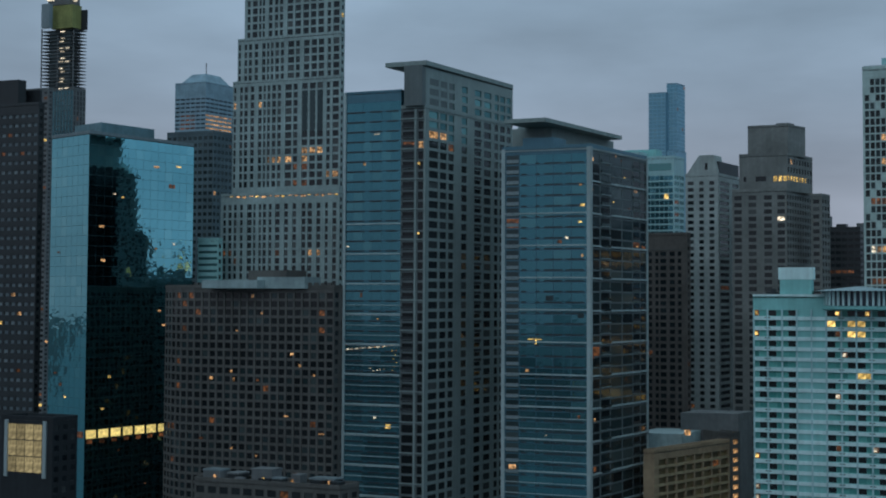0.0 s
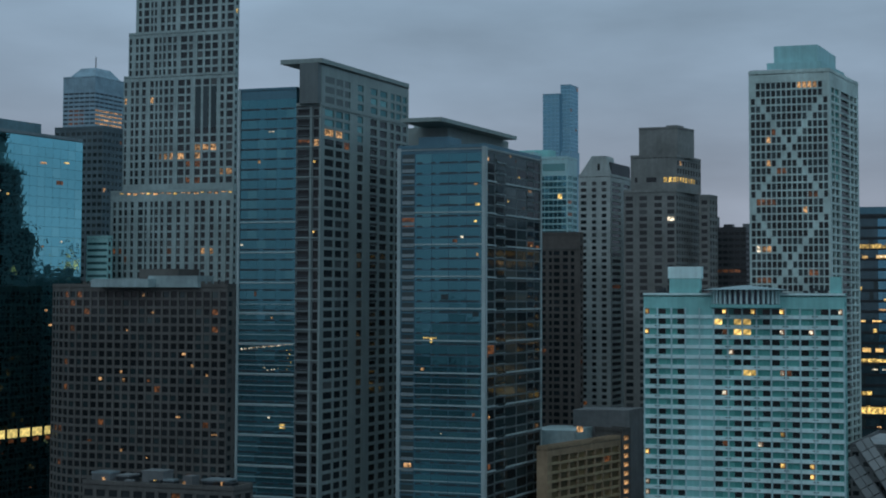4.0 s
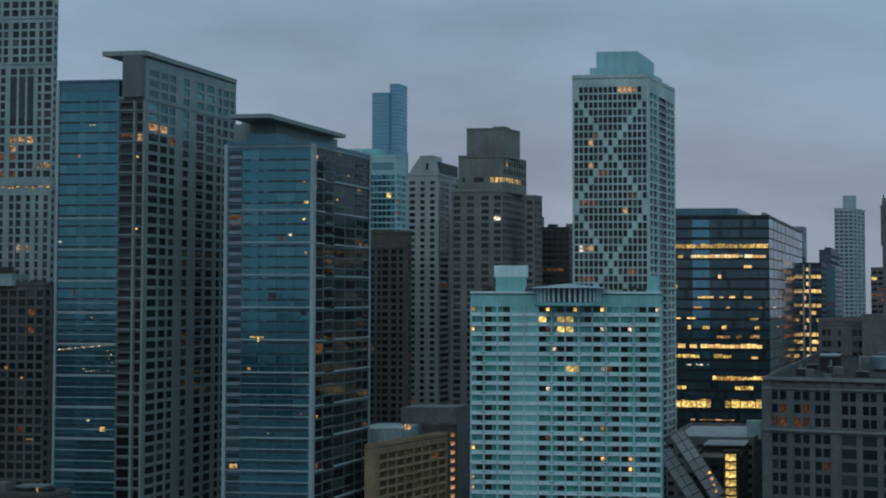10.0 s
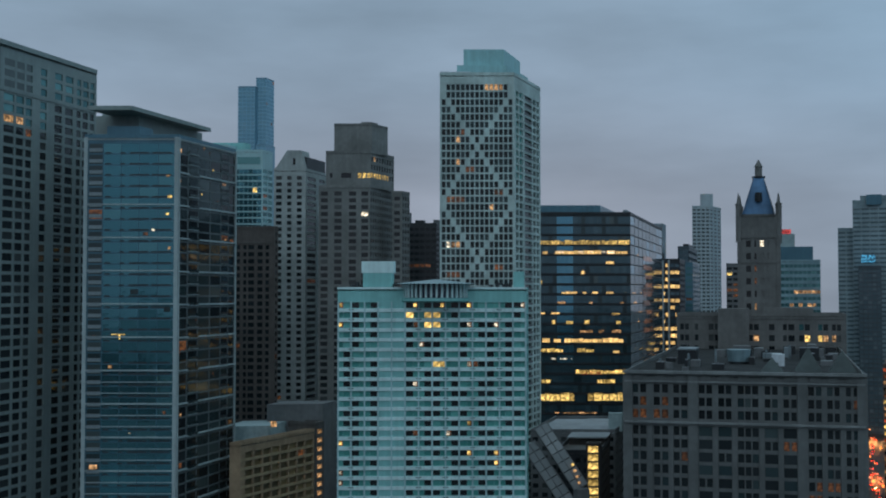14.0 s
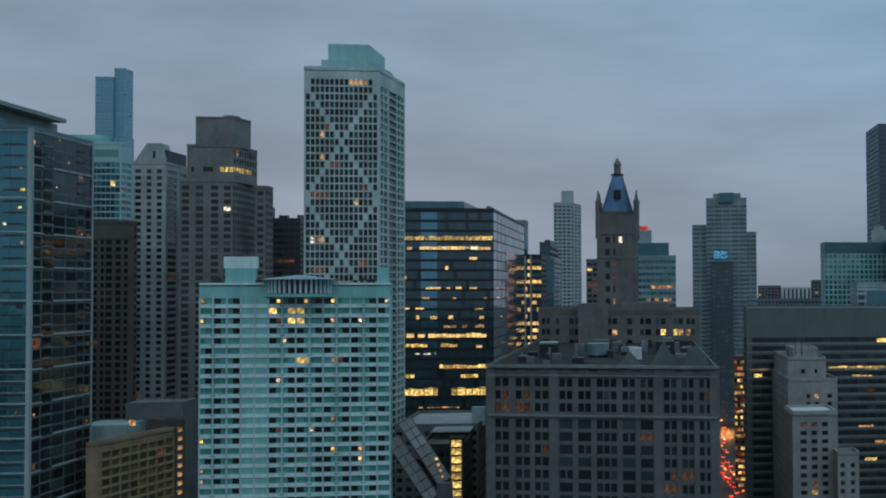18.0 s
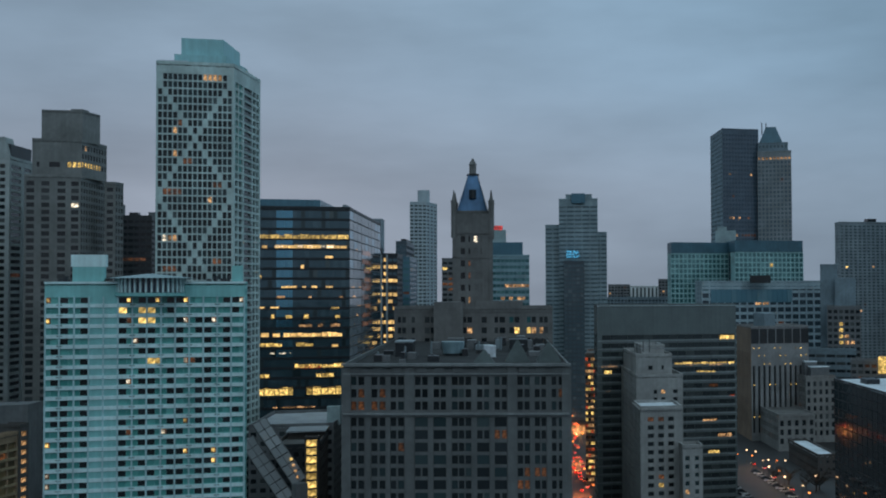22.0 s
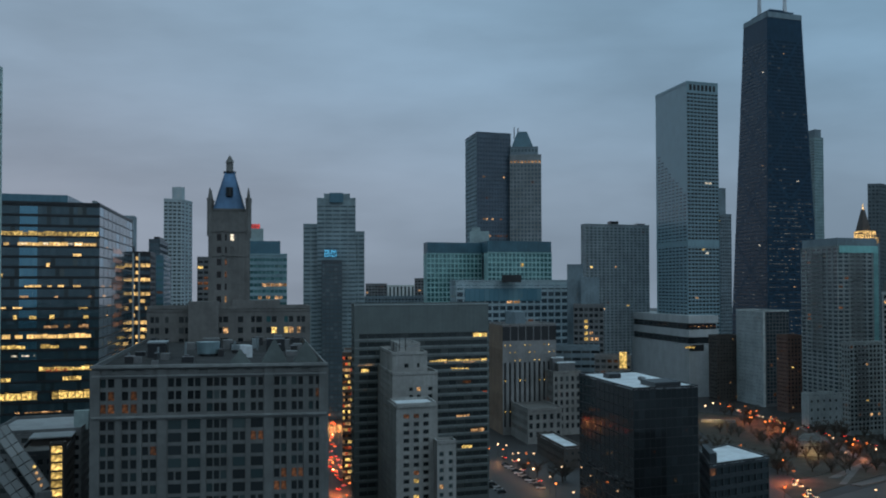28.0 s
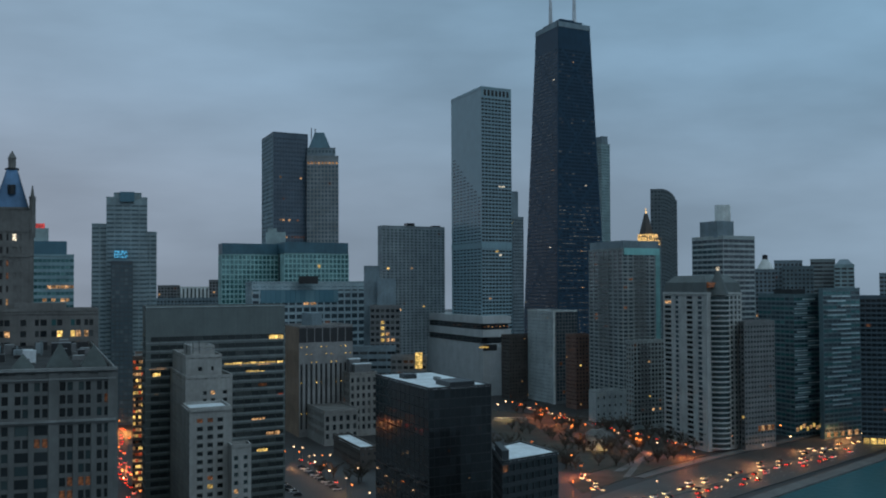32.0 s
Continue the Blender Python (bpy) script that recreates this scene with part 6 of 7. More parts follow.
root, fs, loc, h = tower("shed", "low brown shed with a pale sloping roof", [(540.1, 460.3), (503.9, 410.5), (514.7, 406.6), (550.8, 456.4)], 0, 11.1, [style(4, 4, 0.4, 0.4, n=8), style(4, 4, 0.4, 0.4, n=8)], DBROWN, SNOW)
root, fs, loc, h = tower("flat_bridge_block", "long flat block crossing behind the stone piers", [(646.9, 536.1), (667.2, 510.6), (679.7, 520.6), (659.4, 546.0)], 0, 56.3, [style(6, 5, 0.9, 0.4, n=10, lit=0.02)], SLATE)
root, fs, loc, h = tower("lit_block", "grey block with a stack of lit windows", [(679.3, 543.7), (692.9, 526.3), (708.6, 538.6), (695.1, 556.0)], 0, 85.1, [style(storey=4.3, h=0.55, sill=0.2, cols=evenly(6, 0.7), lit=0.02, n=60, lights=[(r, 2, 2, W2) for r in range(2, 6)] + [(4, 3, 3, W1), (5, 3, 4, W1)])], GREY)
block(root, [(692.0, 559.7), (699.4, 550.5), (710.3, 559.2), (703.0, 568.4)], 0, 115.3, SLATE, "rear_tower")
block(root, [(694.4, 548.7), (703.0, 537.7), (714.0, 546.3), (705.5, 557.3)], 0, 105.4, SLATE, "rear_tower")
root, fs, loc, h = tower("low_row", "row of low shops with white lamps", [(633.2, 489.1), (647.7, 469.7), (663.7, 481.7), (649.2, 501.1)], 0, 51.9, [style(4, 4, 0.7, 0.5, lit=0.35, n=30)], GREY)
block(root, [(635.1, 469.8), (637.9, 466.0), (639.5, 467.2), (636.7, 471.0)], 44.8, 55.5, W2, "lit_entrance")

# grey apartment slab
# concrete colour paled in place of haze
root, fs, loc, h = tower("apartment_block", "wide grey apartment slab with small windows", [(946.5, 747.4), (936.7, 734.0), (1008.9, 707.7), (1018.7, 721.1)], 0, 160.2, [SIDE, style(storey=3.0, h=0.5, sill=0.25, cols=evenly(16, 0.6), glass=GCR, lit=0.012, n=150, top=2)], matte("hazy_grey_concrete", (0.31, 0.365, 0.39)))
roof_block(root, loc, h, (0.2, 0.9, 0.40, 0.52), 4.0, BLACK, "lift_room")
roof_block(root, loc, h, (0.2, 0.9, 0.82, 0.94), 2.2, BLACK, "lift_room")

# black glass office block with a pale roof
bst = style(storey=3.9, h=0.9, sill=0.05, cols=evenly(12, 0.93), glass=GLK, wall=BLACK, lit=0.0, n=130, depth=0.06, top=0.8)
root, fs, loc, h = tower("black_glass_block", "black glass office block with a snow-pale flat roof", [(436.3, 346.0), (389.1, 281.1), (418.8, 270.2), (466.0, 335.1)], 0, 58.4, [bst, bst], BLACK, SNOW, parapet=0.35)
posts(root, fs[0], [fs[0].length - 0.2], 0.5, 0.12, DARKM)
roof_block(root, loc, h, (0.75, 0.98, 0.35, 0.75), 1.8, DARKM, "roof_unit")
roof_block(root, loc, h, (0.25, 0.36, 0.2, 0.4), 1.8, DARKM, "roof_unit")
roof_block(root, loc, h, (0.5, 0.56, 0.55, 0.62), 1.2, GREY, "roof_unit")
room_lamps(root, fs[1], [(0.3, 26, 0.6, 0.4, W4), (0.62, 38, 0.7, 0.4, W1), (0.15, 47, 0.6, 0.4, W4), (0.8, 18, 0.6, 0.4, W4)])
room_lamps(root, fs[0], [(0.55, 31, 0.6, 0.5, W1), (0.62, 30, 0.6, 0.5, W1), (0.7, 21, 1.4, 0.4, W4), (0.35, 46, 0.6, 0.5, W2), (0.24, 14, 1.6, 0.5, W4), (0.24, 19, 1.6, 0.5, W4), (0.24, 24, 1.6, 0.5, W4)])
root, fs, loc, h = tower("low_pavilion", "low dark building with a pale flat roof", [(386.9, 249.4), (359.5, 227.4), (391.5, 222.7), (410.5, 251.1)], 0, 37.0, [style(3.5, 4, 0.8, 0.6, n=8, glass=GLK), style(3.5, 4, 0.85, 0.6, n=24, glass=GLK, lit=0.08)], BLACK, SNOW, parapet=0.3)
roof_block(root, loc, h, (0.2, 0.9, 0.02, 0.14), 3.2, DARKM, "roof_unit")

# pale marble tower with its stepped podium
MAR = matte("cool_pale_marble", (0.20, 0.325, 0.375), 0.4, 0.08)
mp_ = [(969.8, 671.6), (920.0, 603.0), (953.4, 590.9), (1003.2, 659.4)]
zm = 285.6
# the second side wears a darker marble, its shade painted in
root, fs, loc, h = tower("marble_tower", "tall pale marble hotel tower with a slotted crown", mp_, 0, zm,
                         [style(storey=3.2, h=0.42, sill=0.28, cols=evenly(8, 0.8, 0.04, 0.97), glass=GLF, lit=0, n=120, top=9, blanks=lambda r, c, nb, nr: r < 16 + 1.8 * c), style(storey=3.4, h=0.52, sill=0.22, cols=evenly(9, 0.84), glass=GLK, lit=0.003, n=170, top=9, wall=matte("marble_painted_shade", (0.19, 0.305, 0.35), 0.4, 0.08), lights=[(24, 5, 6, W3), (43, 5, 5, W3), (42, 4, 4, W2)])], MAR)
posts(root, fs[1], [fs[1].length * k / 8 for k in range(1, 8)], 2.9, 0.03, GLK, fs[1].height - 7.5, fs[1].height - 2.0, "crown_slot")
for f in fs[:2]:
    part("belt", boxes("belt", (-0.1, -0.3, 134.6), (f.length + 0.1, 0.1, 140.4), Matrix(), MAR), root, m=f.m)
bands(root, fs[0], 100, 0.2, 1.6, 0.4, MAR, count=1, name="crown_edge")
roof_block(root, loc, h, (0.3, 0.95, 0.1, 0.8), 1.0, MAR)
zp = 46.9
pod = [(1020.7, 759.4), (895.0, 586.4), (918.6, 577.8), (1044.3, 750.8)]
PODW = matte("pale_podium_stone", (0.45, 0.48, 0.49), 0.6, 0.12)
volume(root, pod, 0, zp, [None, None], PODW, parapet=0.4)
pf = [Face(pod[0], pod[1], 0, zp, root.location), Face(pod[1], pod[2], 0, zp, root.location)]
for f in pf:
    bands(root, f, 4.6, 4.0, 0.35, 0.25, PODW, count=6, name="stone_course")
tier = [(1020.9, 757.4), (898.3, 588.6), (930.1, 577.1), (1052.7, 745.8)]
for za, zb, g, u0, u1 in ((46.9, 52.9, GLK, 0.02, 0.98), (52.9, 59.6, PODW, 0.0, 1.0), (59.6, 65.3, GLK, 0.05, 0.97), (65.3, 72.0, PODW, 0.03, 1.0)):
    block(root, inset(tier, u0, u1, 0.0 if g is PODW else 0.03, 0.97), za, zb, g, "terrace")
tf = Face(tier[1], tier[2], zp, zp + 30, root.location)
room_lamps(root, tf, [(0.05 + 0.13 * k, 15.0 - 0.5 * (k % 2), 1.8, 0.9, W1 if k % 3 else W4) for k in range(7)])
room_lamps(root, Face(tier[0], tier[1], zp, zp + 30, root.location), [(0.62, 15.2, 2.4, 0.8, W4), (0.7, 14.8, 2.0, 0.8, W1), (0.9, 15.0, 3.0, 0.8, W4)])
# black panel on the wall stands for the shade in an entrance
part("entrance_recess", boxes("entrance_recess", (0.5, -0.35, zp - 6.0), (16.0, 0.1, zp - 0.5), Matrix(), BLACK), root, m=pf[1].m)
part("lit_canopy", boxes("lit_canopy", (-4.0, -0.9, zp - 3.4), (6.0, 0.1, zp - 1.6), Matrix(), W2), root, m=pf[1].m)
root, fs, loc, h = tower("stone_tower", "grey stepped tower beside the marble one", [(1027.6, 641.3), (1020.5, 631.4), (1033.6, 626.6), (1040.7, 636.5)], 0, 168.9, [SIDE, style(3, 3.4, 0.6, 0.5, n=40, lit=0)], SLATE)
volume(root, [(1026.9, 640.9), (1021.5, 633.5), (1029.8, 630.5), (1035.2, 637.9)], h - 1, 194.9, [None, None], SLATE)

# black tapering tower with masts
# black cladding blued in its base colour for distance haze
BT = matte("hazed_black_anodised_panel", (0.018, 0.052, 0.088), 0.45, 0.15)
BT.node_tree.nodes["Principled BSDF"].inputs["Specular IOR Level"].default_value = 0.15
tp = [(1122.4, 662.8), (1088.0, 615.4), (1130.1, 600.1), (1164.5, 647.5)]
zk = 379.9
root = new("tapering_tower")
cx, cy = sum(p[0] for p in tp) / 4, sum(p[1] for p in tp) / 4
root.location = (cx, cy, 0)
tagged(root, "tall black tapering skyscraper with two pale masts", "skyscraper")
topp = [(x - cx, y - cy) for x, y in tp]
basep = [(x * 1.63, y * 1.63) for x, y in topp]
part("shaft", frustum("shaft", basep, topp, 0, zk, BT), root)


def taper(i, u, t, off=0.0):
    """A place on the tapering face i: u along it, t from the ground (0) to the top (1)."""
    a, b = Vector(basep[i]).lerp(Vector(topp[i]), t), Vector(basep[(i + 1) % 4]).lerp(Vector(topp[(i + 1) % 4]), t)
    d = (b - a).normalized()
    p = a.lerp(b, u) + Vector((d.y, -d.x)) * off
    return (p.x, p.y, t * zk)


rng = random.Random(5)
for i in (0, 1):
    quads, idx = [], []
    for r in range(92):
        t0, t1 = 0.02 + r * 0.0102, 0.02 + r * 0.0102 + 0.0052
        if r > 88:
            continue
        for c in range(12):
            chance = rng.random()
            band = 0.009 if (r < 50 and i == 1) else 0.005
            glow = (0.75 if r % 2 else 0.25) if (i == 1 and 4 < r < 47) else (0.10 if r % 3 == 0 else 0.02)
            kind = 2 if chance < band * 0.3 else (1 if chance < band else (3 if chance > 1 - glow else 0))
            u0, u1, tb_ = 0.03 + c * 0.079, 0.03 + c * 0.079 + 0.066, t1
            if kind:
                u1, tb_ = u0 + rng.uniform(0.03, 0.066), t0 + (0.0020 if kind == 3 else 0.0024)
            quads += [taper(i, u0, t0, 0.12), taper(i, u1, t0, 0.12), taper(i, u1, tb_, 0.12), taper(i, u0, tb_, 0.12)]
            idx.append(kind)
    me = mesh_of("window", quads, np.arange(len(quads)).reshape(-1, 4), [glass("navy_glass", (0.010, 0.028, 0.048), (0.025, 0.05, 0.075), 0.15, spec=0.2), W1, W3, lit("pale_office_light", (0.90, 0.90, 0.80), 0.11)], idx)
    tagged(part("window", me, root), kind="stuff")
    for k in range(5):
        ta, tb = 0.02 + 0.186 * k, 0.02 + 0.186 * (k + 1)
        for ua, ub in ((0.0, 1.0), (1.0, 0.0)):
            w_ = 0.012
            v = [taper(i, ua, ta, 0.16), taper(i, ua, ta + w_, 0.16), taper(i, ub, tb, 0.16), taper(i, ub, tb - w_, 0.16)]
            part("brace", mesh_of("brace", v, [(0, 1, 2, 3)], BT), root)
    v = [taper(i, 0, 0.985, 0.5), taper(i, 1, 0.985, 0.5), taper(i, 1, 1.0, 0.5), taper(i, 0, 1.0, 0.5)]
    part("crown_edge", mesh_of("crown_edge", v, [(0, 1, 2, 3)], matte("grey_blue_trim", (0.18, 0.25, 0.29))), root)
part("plant_storey", prism("plant_storey", shrink(topp, 0.74), zk - 0.5, zk + 4.0, BT), root)
part("plant_storey", prism("plant_storey", shrink(topp, 0.5), zk + 4.0, zk + 7.0, BT), root)
MAST = matte("pale_mast_paint", (0.55, 0.60, 0.64))
for u in (0.28, 0.72):
    p = Vector(topp[0]).lerp(Vector(topp[2]), u)
    mast = part("mast", frustum("mast", ring(p.x, p.y, 2.4, 10), ring(p.x, p.y, 1.6, 10), zk + 3, zk + 32, MAST), root)
    part("mast_top", frustum("mast_top", ring(p.x, p.y, 1.3, 8), ring(p.x, p.y, 0.5, 8), zk + 28, zk + 100, MAST), mast)

# towers round it
# green-grey stone colour includes painted haze
root, fs, loc, h = tower("turret_tower", "slim green-grey tower behind the black skyscraper", [(1254.6, 662.4), (1242.3, 645.5), (1255.0, 640.9), (1267.3, 657.8)], 0, 265.6, [SIDE, style(3, 3.5, 0.5, 0.5, n=40, lit=0, glass=GLT)], matte("hazy_green_stone", (0.24, 0.34, 0.36)))
roof_block(root, loc, h, (0.2, 0.95, 0.1, 0.8), 10.0, SLATE, "turret")
# the crown's stone emits light itself to imitate floodlighting
GOLD = lit("golden_floodlight", (1.0, 0.62, 0.22), 1.3, 0.7)
root, fs, loc, h = tower("gilded_crown_tower", "stone tower with a golden floodlit crown", [(916.8, 445.1), (904.0, 427.6), (918.9, 422.1), (931.6, 439.7)], 0, 132.1, [SIDE, style(n=30)], SLATE)
block(root, [(915.0, 442.7), (904.0, 427.6), (917.6, 422.6), (928.6, 437.7)], h - 1, 137.3, GOLD, "floodlit_storey", "stone storey glowing golden in place of floodlight")
posts(root, fs[1], [fs[1].length * k / 6 for k in range(7)], 0.8, 0.3, BROWN, h - 1, h + 8)
block(root, [(915.6, 442.0), (905.8, 428.4), (917.0, 424.3), (926.8, 437.9)], h + 4, 142.6, GOLD, "floodlit_storey")
q = [(x - root.location.x, y - root.location.y) for x, y in [(914.6, 440.9), (907.0, 430.5), (916.3, 427.1), (923.8, 437.5)]]
part("stepped_roof", frustum("stepped_roof", q, shrink(q, 0.22), h + 8, 160.2, DBROWN), root)
part("beacon", frustum("beacon", shrink(q, 0.25), shrink(q, 0.05), h + 10, 164.7, GOLD), root)
CURVE = matte("dark_green_slate", (0.10, 0.135, 0.15))
ca, cb, cin = Vector((1041.0, 488.8)), Vector((1051.4, 466.0)), Vector((18.1, 8.3))
cm = ca.lerp(cb, 0.40)
root, fs, loc, h = tower("curved_tower", "dark slab tower with a curved shoulder", [tuple(ca), tuple(cm), tuple(cm + cin), tuple(ca + cin)], 0, 191.9, [style(3, 3.5, 0.6, 0.5, n=60, lit=0, glass=GLF)], CURVE, parapet=0.0)
for k in range(9):
    p, q = ca.lerp(cb, 0.40 + 0.0667 * k), ca.lerp(cb, 0.40 + 0.0667 * (k + 1))
    drop = 18.5 * (1 - math.sqrt(max(0.0, 1 - ((k + 0.6) / 9.4) ** 2)))
    volume(root, [tuple(p), tuple(q), tuple(q + cin), tuple(p + cin)], 0, 191.9 - drop, [style(1.5, 3.5, 0.6, 0.5, lit=0, glass=GLF)], CURVE, parapet=0.0)

# pale slab with an upright fin
root, fs, loc, h = tower("slab_block", "pale slab block with a white fin and dark window grid", [(899.7, 541.7), (867.5, 497.5), (892.9, 488.2), (925.1, 532.5)], 0, 77.9, [style(3.4, 3.0, 0.35, 0.4, glass=GLG, n=80, lit=0.006), style(3.2, 3.0, 0.8, 0.72, glass=GLF, n=100, lit=0.012, wall=GREY)], matte("light_grey_panel", (0.37, 0.42, 0.43)))
posts(root, fs[1], [0.8], 2.0, 0.6, WHITE)
bands(root, fs[1], 100, -0.4, 0.8, 0.3, WHITE, count=1, name="roof_edge")
bands(root, fs[0], 100, -0.4, 0.8, 0.3, WHITE, count=1, name="roof_edge")
root, fs, loc, h = tower("brick_block", "red-brown brick block at the street corner", [(853.1, 477.5), (841.7, 461.7), (857.7, 455.9), (869.1, 471.6)], 0, 59.3, [style(3.2, 3.1, 0.5, 0.5, n=40), style(3.2, 3.1, 0.5, 0.5, n=50, lit=0.03)], matte("red_brown_brick", (0.17, 0.095, 0.075)))
root, fs, loc, h = tower("brick_block", "dark brick block under the podium", [(893.5, 565.5), (882.4, 550.4), (906.4, 541.6), (917.4, 556.8)], 0, 55.5, [SIDE, style(3.2, 3.1, 0.4, 0.4, n=20)], DBROWN)

# stepped apartments with a mint top
AW = matte("grey_taupe_panel", (0.25, 0.285, 0.285))
zz = 127.3
ast = style(storey=3.0, h=0.6, sill=0.2, cols=evenly(7, 0.72), glass=GLF, lit=0.012, n=110, top=0.8)
root, fs, loc, h = tower("terrace_apartments", "grey apartment tower with a mint-lit top storey", [(830.3, 443.4), (796.6, 397.0), (833.1, 383.7), (866.8, 430.1)], 0, zz, [ast, ast], AW, parapet=0.3)
block(root, inset([(830.3, 443.4), (796.6, 397.0), (833.1, 383.7), (866.8, 430.1)], 0.03, 0.99, 0.01, 0.97), zz, 133.2, SLATE, "attic")
part("mint_band", boxes("mint_band", (1.5, -0.3, fs[1].height - 4.8), (fs[1].length - 0.5, 0.1, fs[1].height + 0.3), Matrix(), MINT), root, m=fs[1].m)
posts(root, fs[1], [fs[1].length - 2.6], 4.4, 0.35, matte("mint_wall", (0.20, 0.42, 0.42)), 0, fs[1].height - 4.8)
for f in fs[:2]:
    balconies(root, f, f.length * 0.30, f.length * 0.62, 3.0, 6.0, 24, AW, GREY, 0.9)
    bands(root, f, 3.0, 9.0, 0.7, 0.25, matte("pale_taupe_band", (0.33, 0.37, 0.375)), count=30)
root, fs, loc, h = tower("apartment_block", "grey apartment block with stacked balconies", [(748.3, 371.2), (741.4, 361.8), (770.1, 351.4), (776.9, 360.7)], 0, 60.8, [SIDE, style(3.4, 3.0, 0.7, 0.6, n=80, lit=0.02)], AW)
balconies(root, fs[1], fs[1].length * 0.2, fs[1].length * 0.5, 3.0, 3.5, 16, GREY, GREY, 0.8)
root, fs, loc, h = tower("low_block", "pale low annex by the park", [(776.0, 415.3), (769.4, 406.2), (801.1, 394.6), (807.7, 403.7)], 0, 22.2, [None, style(6, 6, 0.3, 0.3, n=5)], MATS["light_grey_panel"])

# domed apartment building by the drive
DW = matte("pale_stone_render", (0.36, 0.38, 0.375))
zd = 94.8
root, fs, loc, h = tower("mansard_apartments", "pale apartment tower with a mansard roof and rounded bay", [(701.0, 321.0), (670.4, 278.7), (699.5, 268.1), (730.2, 310.4)], 0, zd,
                         [style(storey=3.05, h=0.6, sill=0.2, cols=spans(35, 225, 42, 72, 90, 104, 139, 165, 186, 204), glass=GLF, lit=0.006, n=120, top=1.2, lights=[(1, 0, 0, W1)], pick=lambda r, c, g: GLK if c in (0, 2) else None),
                          style(storey=3.05, h=0.6, sill=0.2, cols=spans(225, 390, 335, 348, 356, 366, 374, 384), glass=GLG, lit=0.006, n=90, top=1.2)], DW, parapet=0.5)
MR = matte("lead_grey_mansard", (0.07, 0.09, 0.092), 0.6)
q = [(x - root.location.x, y - root.location.y) for x, y in [(701.0, 321.0), (670.4, 278.7), (699.5, 268.1), (730.2, 310.4)]]
part("mansard_roof", frustum("mansard_roof", q, shrink(q, 0.93), h - 0.2, h + 6.5, MR), root)
part("mansard_top", frustum("mansard_top", shrink(q, 0.93), shrink(q, 0.66), h + 6.5, h + 10.8, MR), root)
for f in fs[:2]:
    bands(root, f, 100, 0.2, 0.7, 0.5, DW, count=1, name="cornice")
bc = Vector(q[1]).lerp(Vector(q[2]), 0.32)
for r in range(30):
    z = h - 4.0 - 3.05 * r
    bay = part("bay_storey", prism("bay_storey", ring(bc.x, bc.y, 6.4, 20), z, z + 2.2, GLG), root)
    part("bay_slab", prism("bay_slab", ring(bc.x, bc.y, 6.95, 20), z - 0.65, z + 0.08, matte("pale_bay_render", (0.42, 0.45, 0.45))), bay)
part("bay_roof", frustum("bay_roof", ring(bc.x, bc.y, 6.6, 20), ring(bc.x, bc.y, 1.0, 20), h - 1.2, h + 14.0, MR), root)
part("roof_lantern", prism("roof_lantern", ring(bc.x, bc.y, 1.2, 10), h + 13.5, h + 16.0, W3), root)
part("roof_window", boxes("roof_window", (0.5, -1.2, h + 3.5), (6.5, 0.4, h + 6.5), Matrix(), W4), root, m=fs[1].m)
root, fs, loc, h = tower("plain_block", "plain grey block beside the mansard building", deepen([(689.6, 265.8), (686.8, 261.9), (712.9, 252.4), (715.7, 256.3)], 24, 3), 0, 76.9, [SIDE, style(storey=3.05, h=0.45, sill=0.25, cols=evenly(10, 0.6), glass=GLG, lit=0.004, n=100)], GREY)
room_lamps(root, fs[1], [(0.42 + 0.11 * k, fs[1].height - 11, 2.4, 3.2, W1 if k % 2 else W4) for k in range(5)])

# banded tower with a drum
root, fs, loc, h = tower("banded_tower", "white-banded office tower with a round drum on top", [(813.7, 349.2), (789.3, 315.5), (820.4, 304.2), (844.9, 337.8)], 0, 133.5, [style(storey=3.7, h=0.62, sill=0.2, cols=evenly(6, 0.99, 0.01, 0.99), glass=GLF, lit=0.0, n=70, depth=0.2), style(storey=3.7, h=0.62, sill=0.2, cols=evenly(6, 0.99, 0.01, 0.99), glass=GLF, lit=0.0, n=70, depth=0.2)], matte("white_band_panel", (0.34, 0.40, 0.41)))
block(root, [(807.2, 340.2), (793.4, 321.3), (809.4, 315.5), (823.2, 334.4)], h - 0.4, 145.0, SLATE, "upper_tier")
part("drum", prism("drum", ring(0, 0, 5.6, 24), h + 8, 157.4, WHITE), root)

# blocks on the skyline further along the shore
root, fs, loc, h = tower("domed_block", "small far block with a white dome", [(843.9, 313.0), (848.8, 299.4), (867.6, 306.2), (862.7, 319.8)], 0, 110.4, [style(n=20, lit=0.02)], SLATE)
part("dome", frustum("dome", ring(0, 0, 7, 16), ring(0, 0, 2.2, 16), h - 0.3, h + 8, WHITE), root)
part("dome_cap", prism("dome_cap", ring(0, 0, 2.0, 12), h + 8, h + 11.5, DARKM), root)
root, fs, loc, h = tower("far_block", "dark far block on the skyline", [(895.7, 316.8), (902.4, 297.0), (921.4, 303.5), (914.6, 323.3)], 0, 117.6, [style(3, 3.2, 0.6, 0.5, n=30, lit=0.01)], SLATE)
# these skyline blocks have haze in their wall colours
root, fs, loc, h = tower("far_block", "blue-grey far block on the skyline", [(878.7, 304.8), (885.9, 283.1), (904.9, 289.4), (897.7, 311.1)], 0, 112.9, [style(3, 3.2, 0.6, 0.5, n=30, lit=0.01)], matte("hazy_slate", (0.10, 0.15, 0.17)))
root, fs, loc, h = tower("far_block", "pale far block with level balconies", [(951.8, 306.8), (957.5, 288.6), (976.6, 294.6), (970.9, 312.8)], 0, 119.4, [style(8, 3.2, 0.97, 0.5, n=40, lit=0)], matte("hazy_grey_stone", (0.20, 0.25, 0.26)))
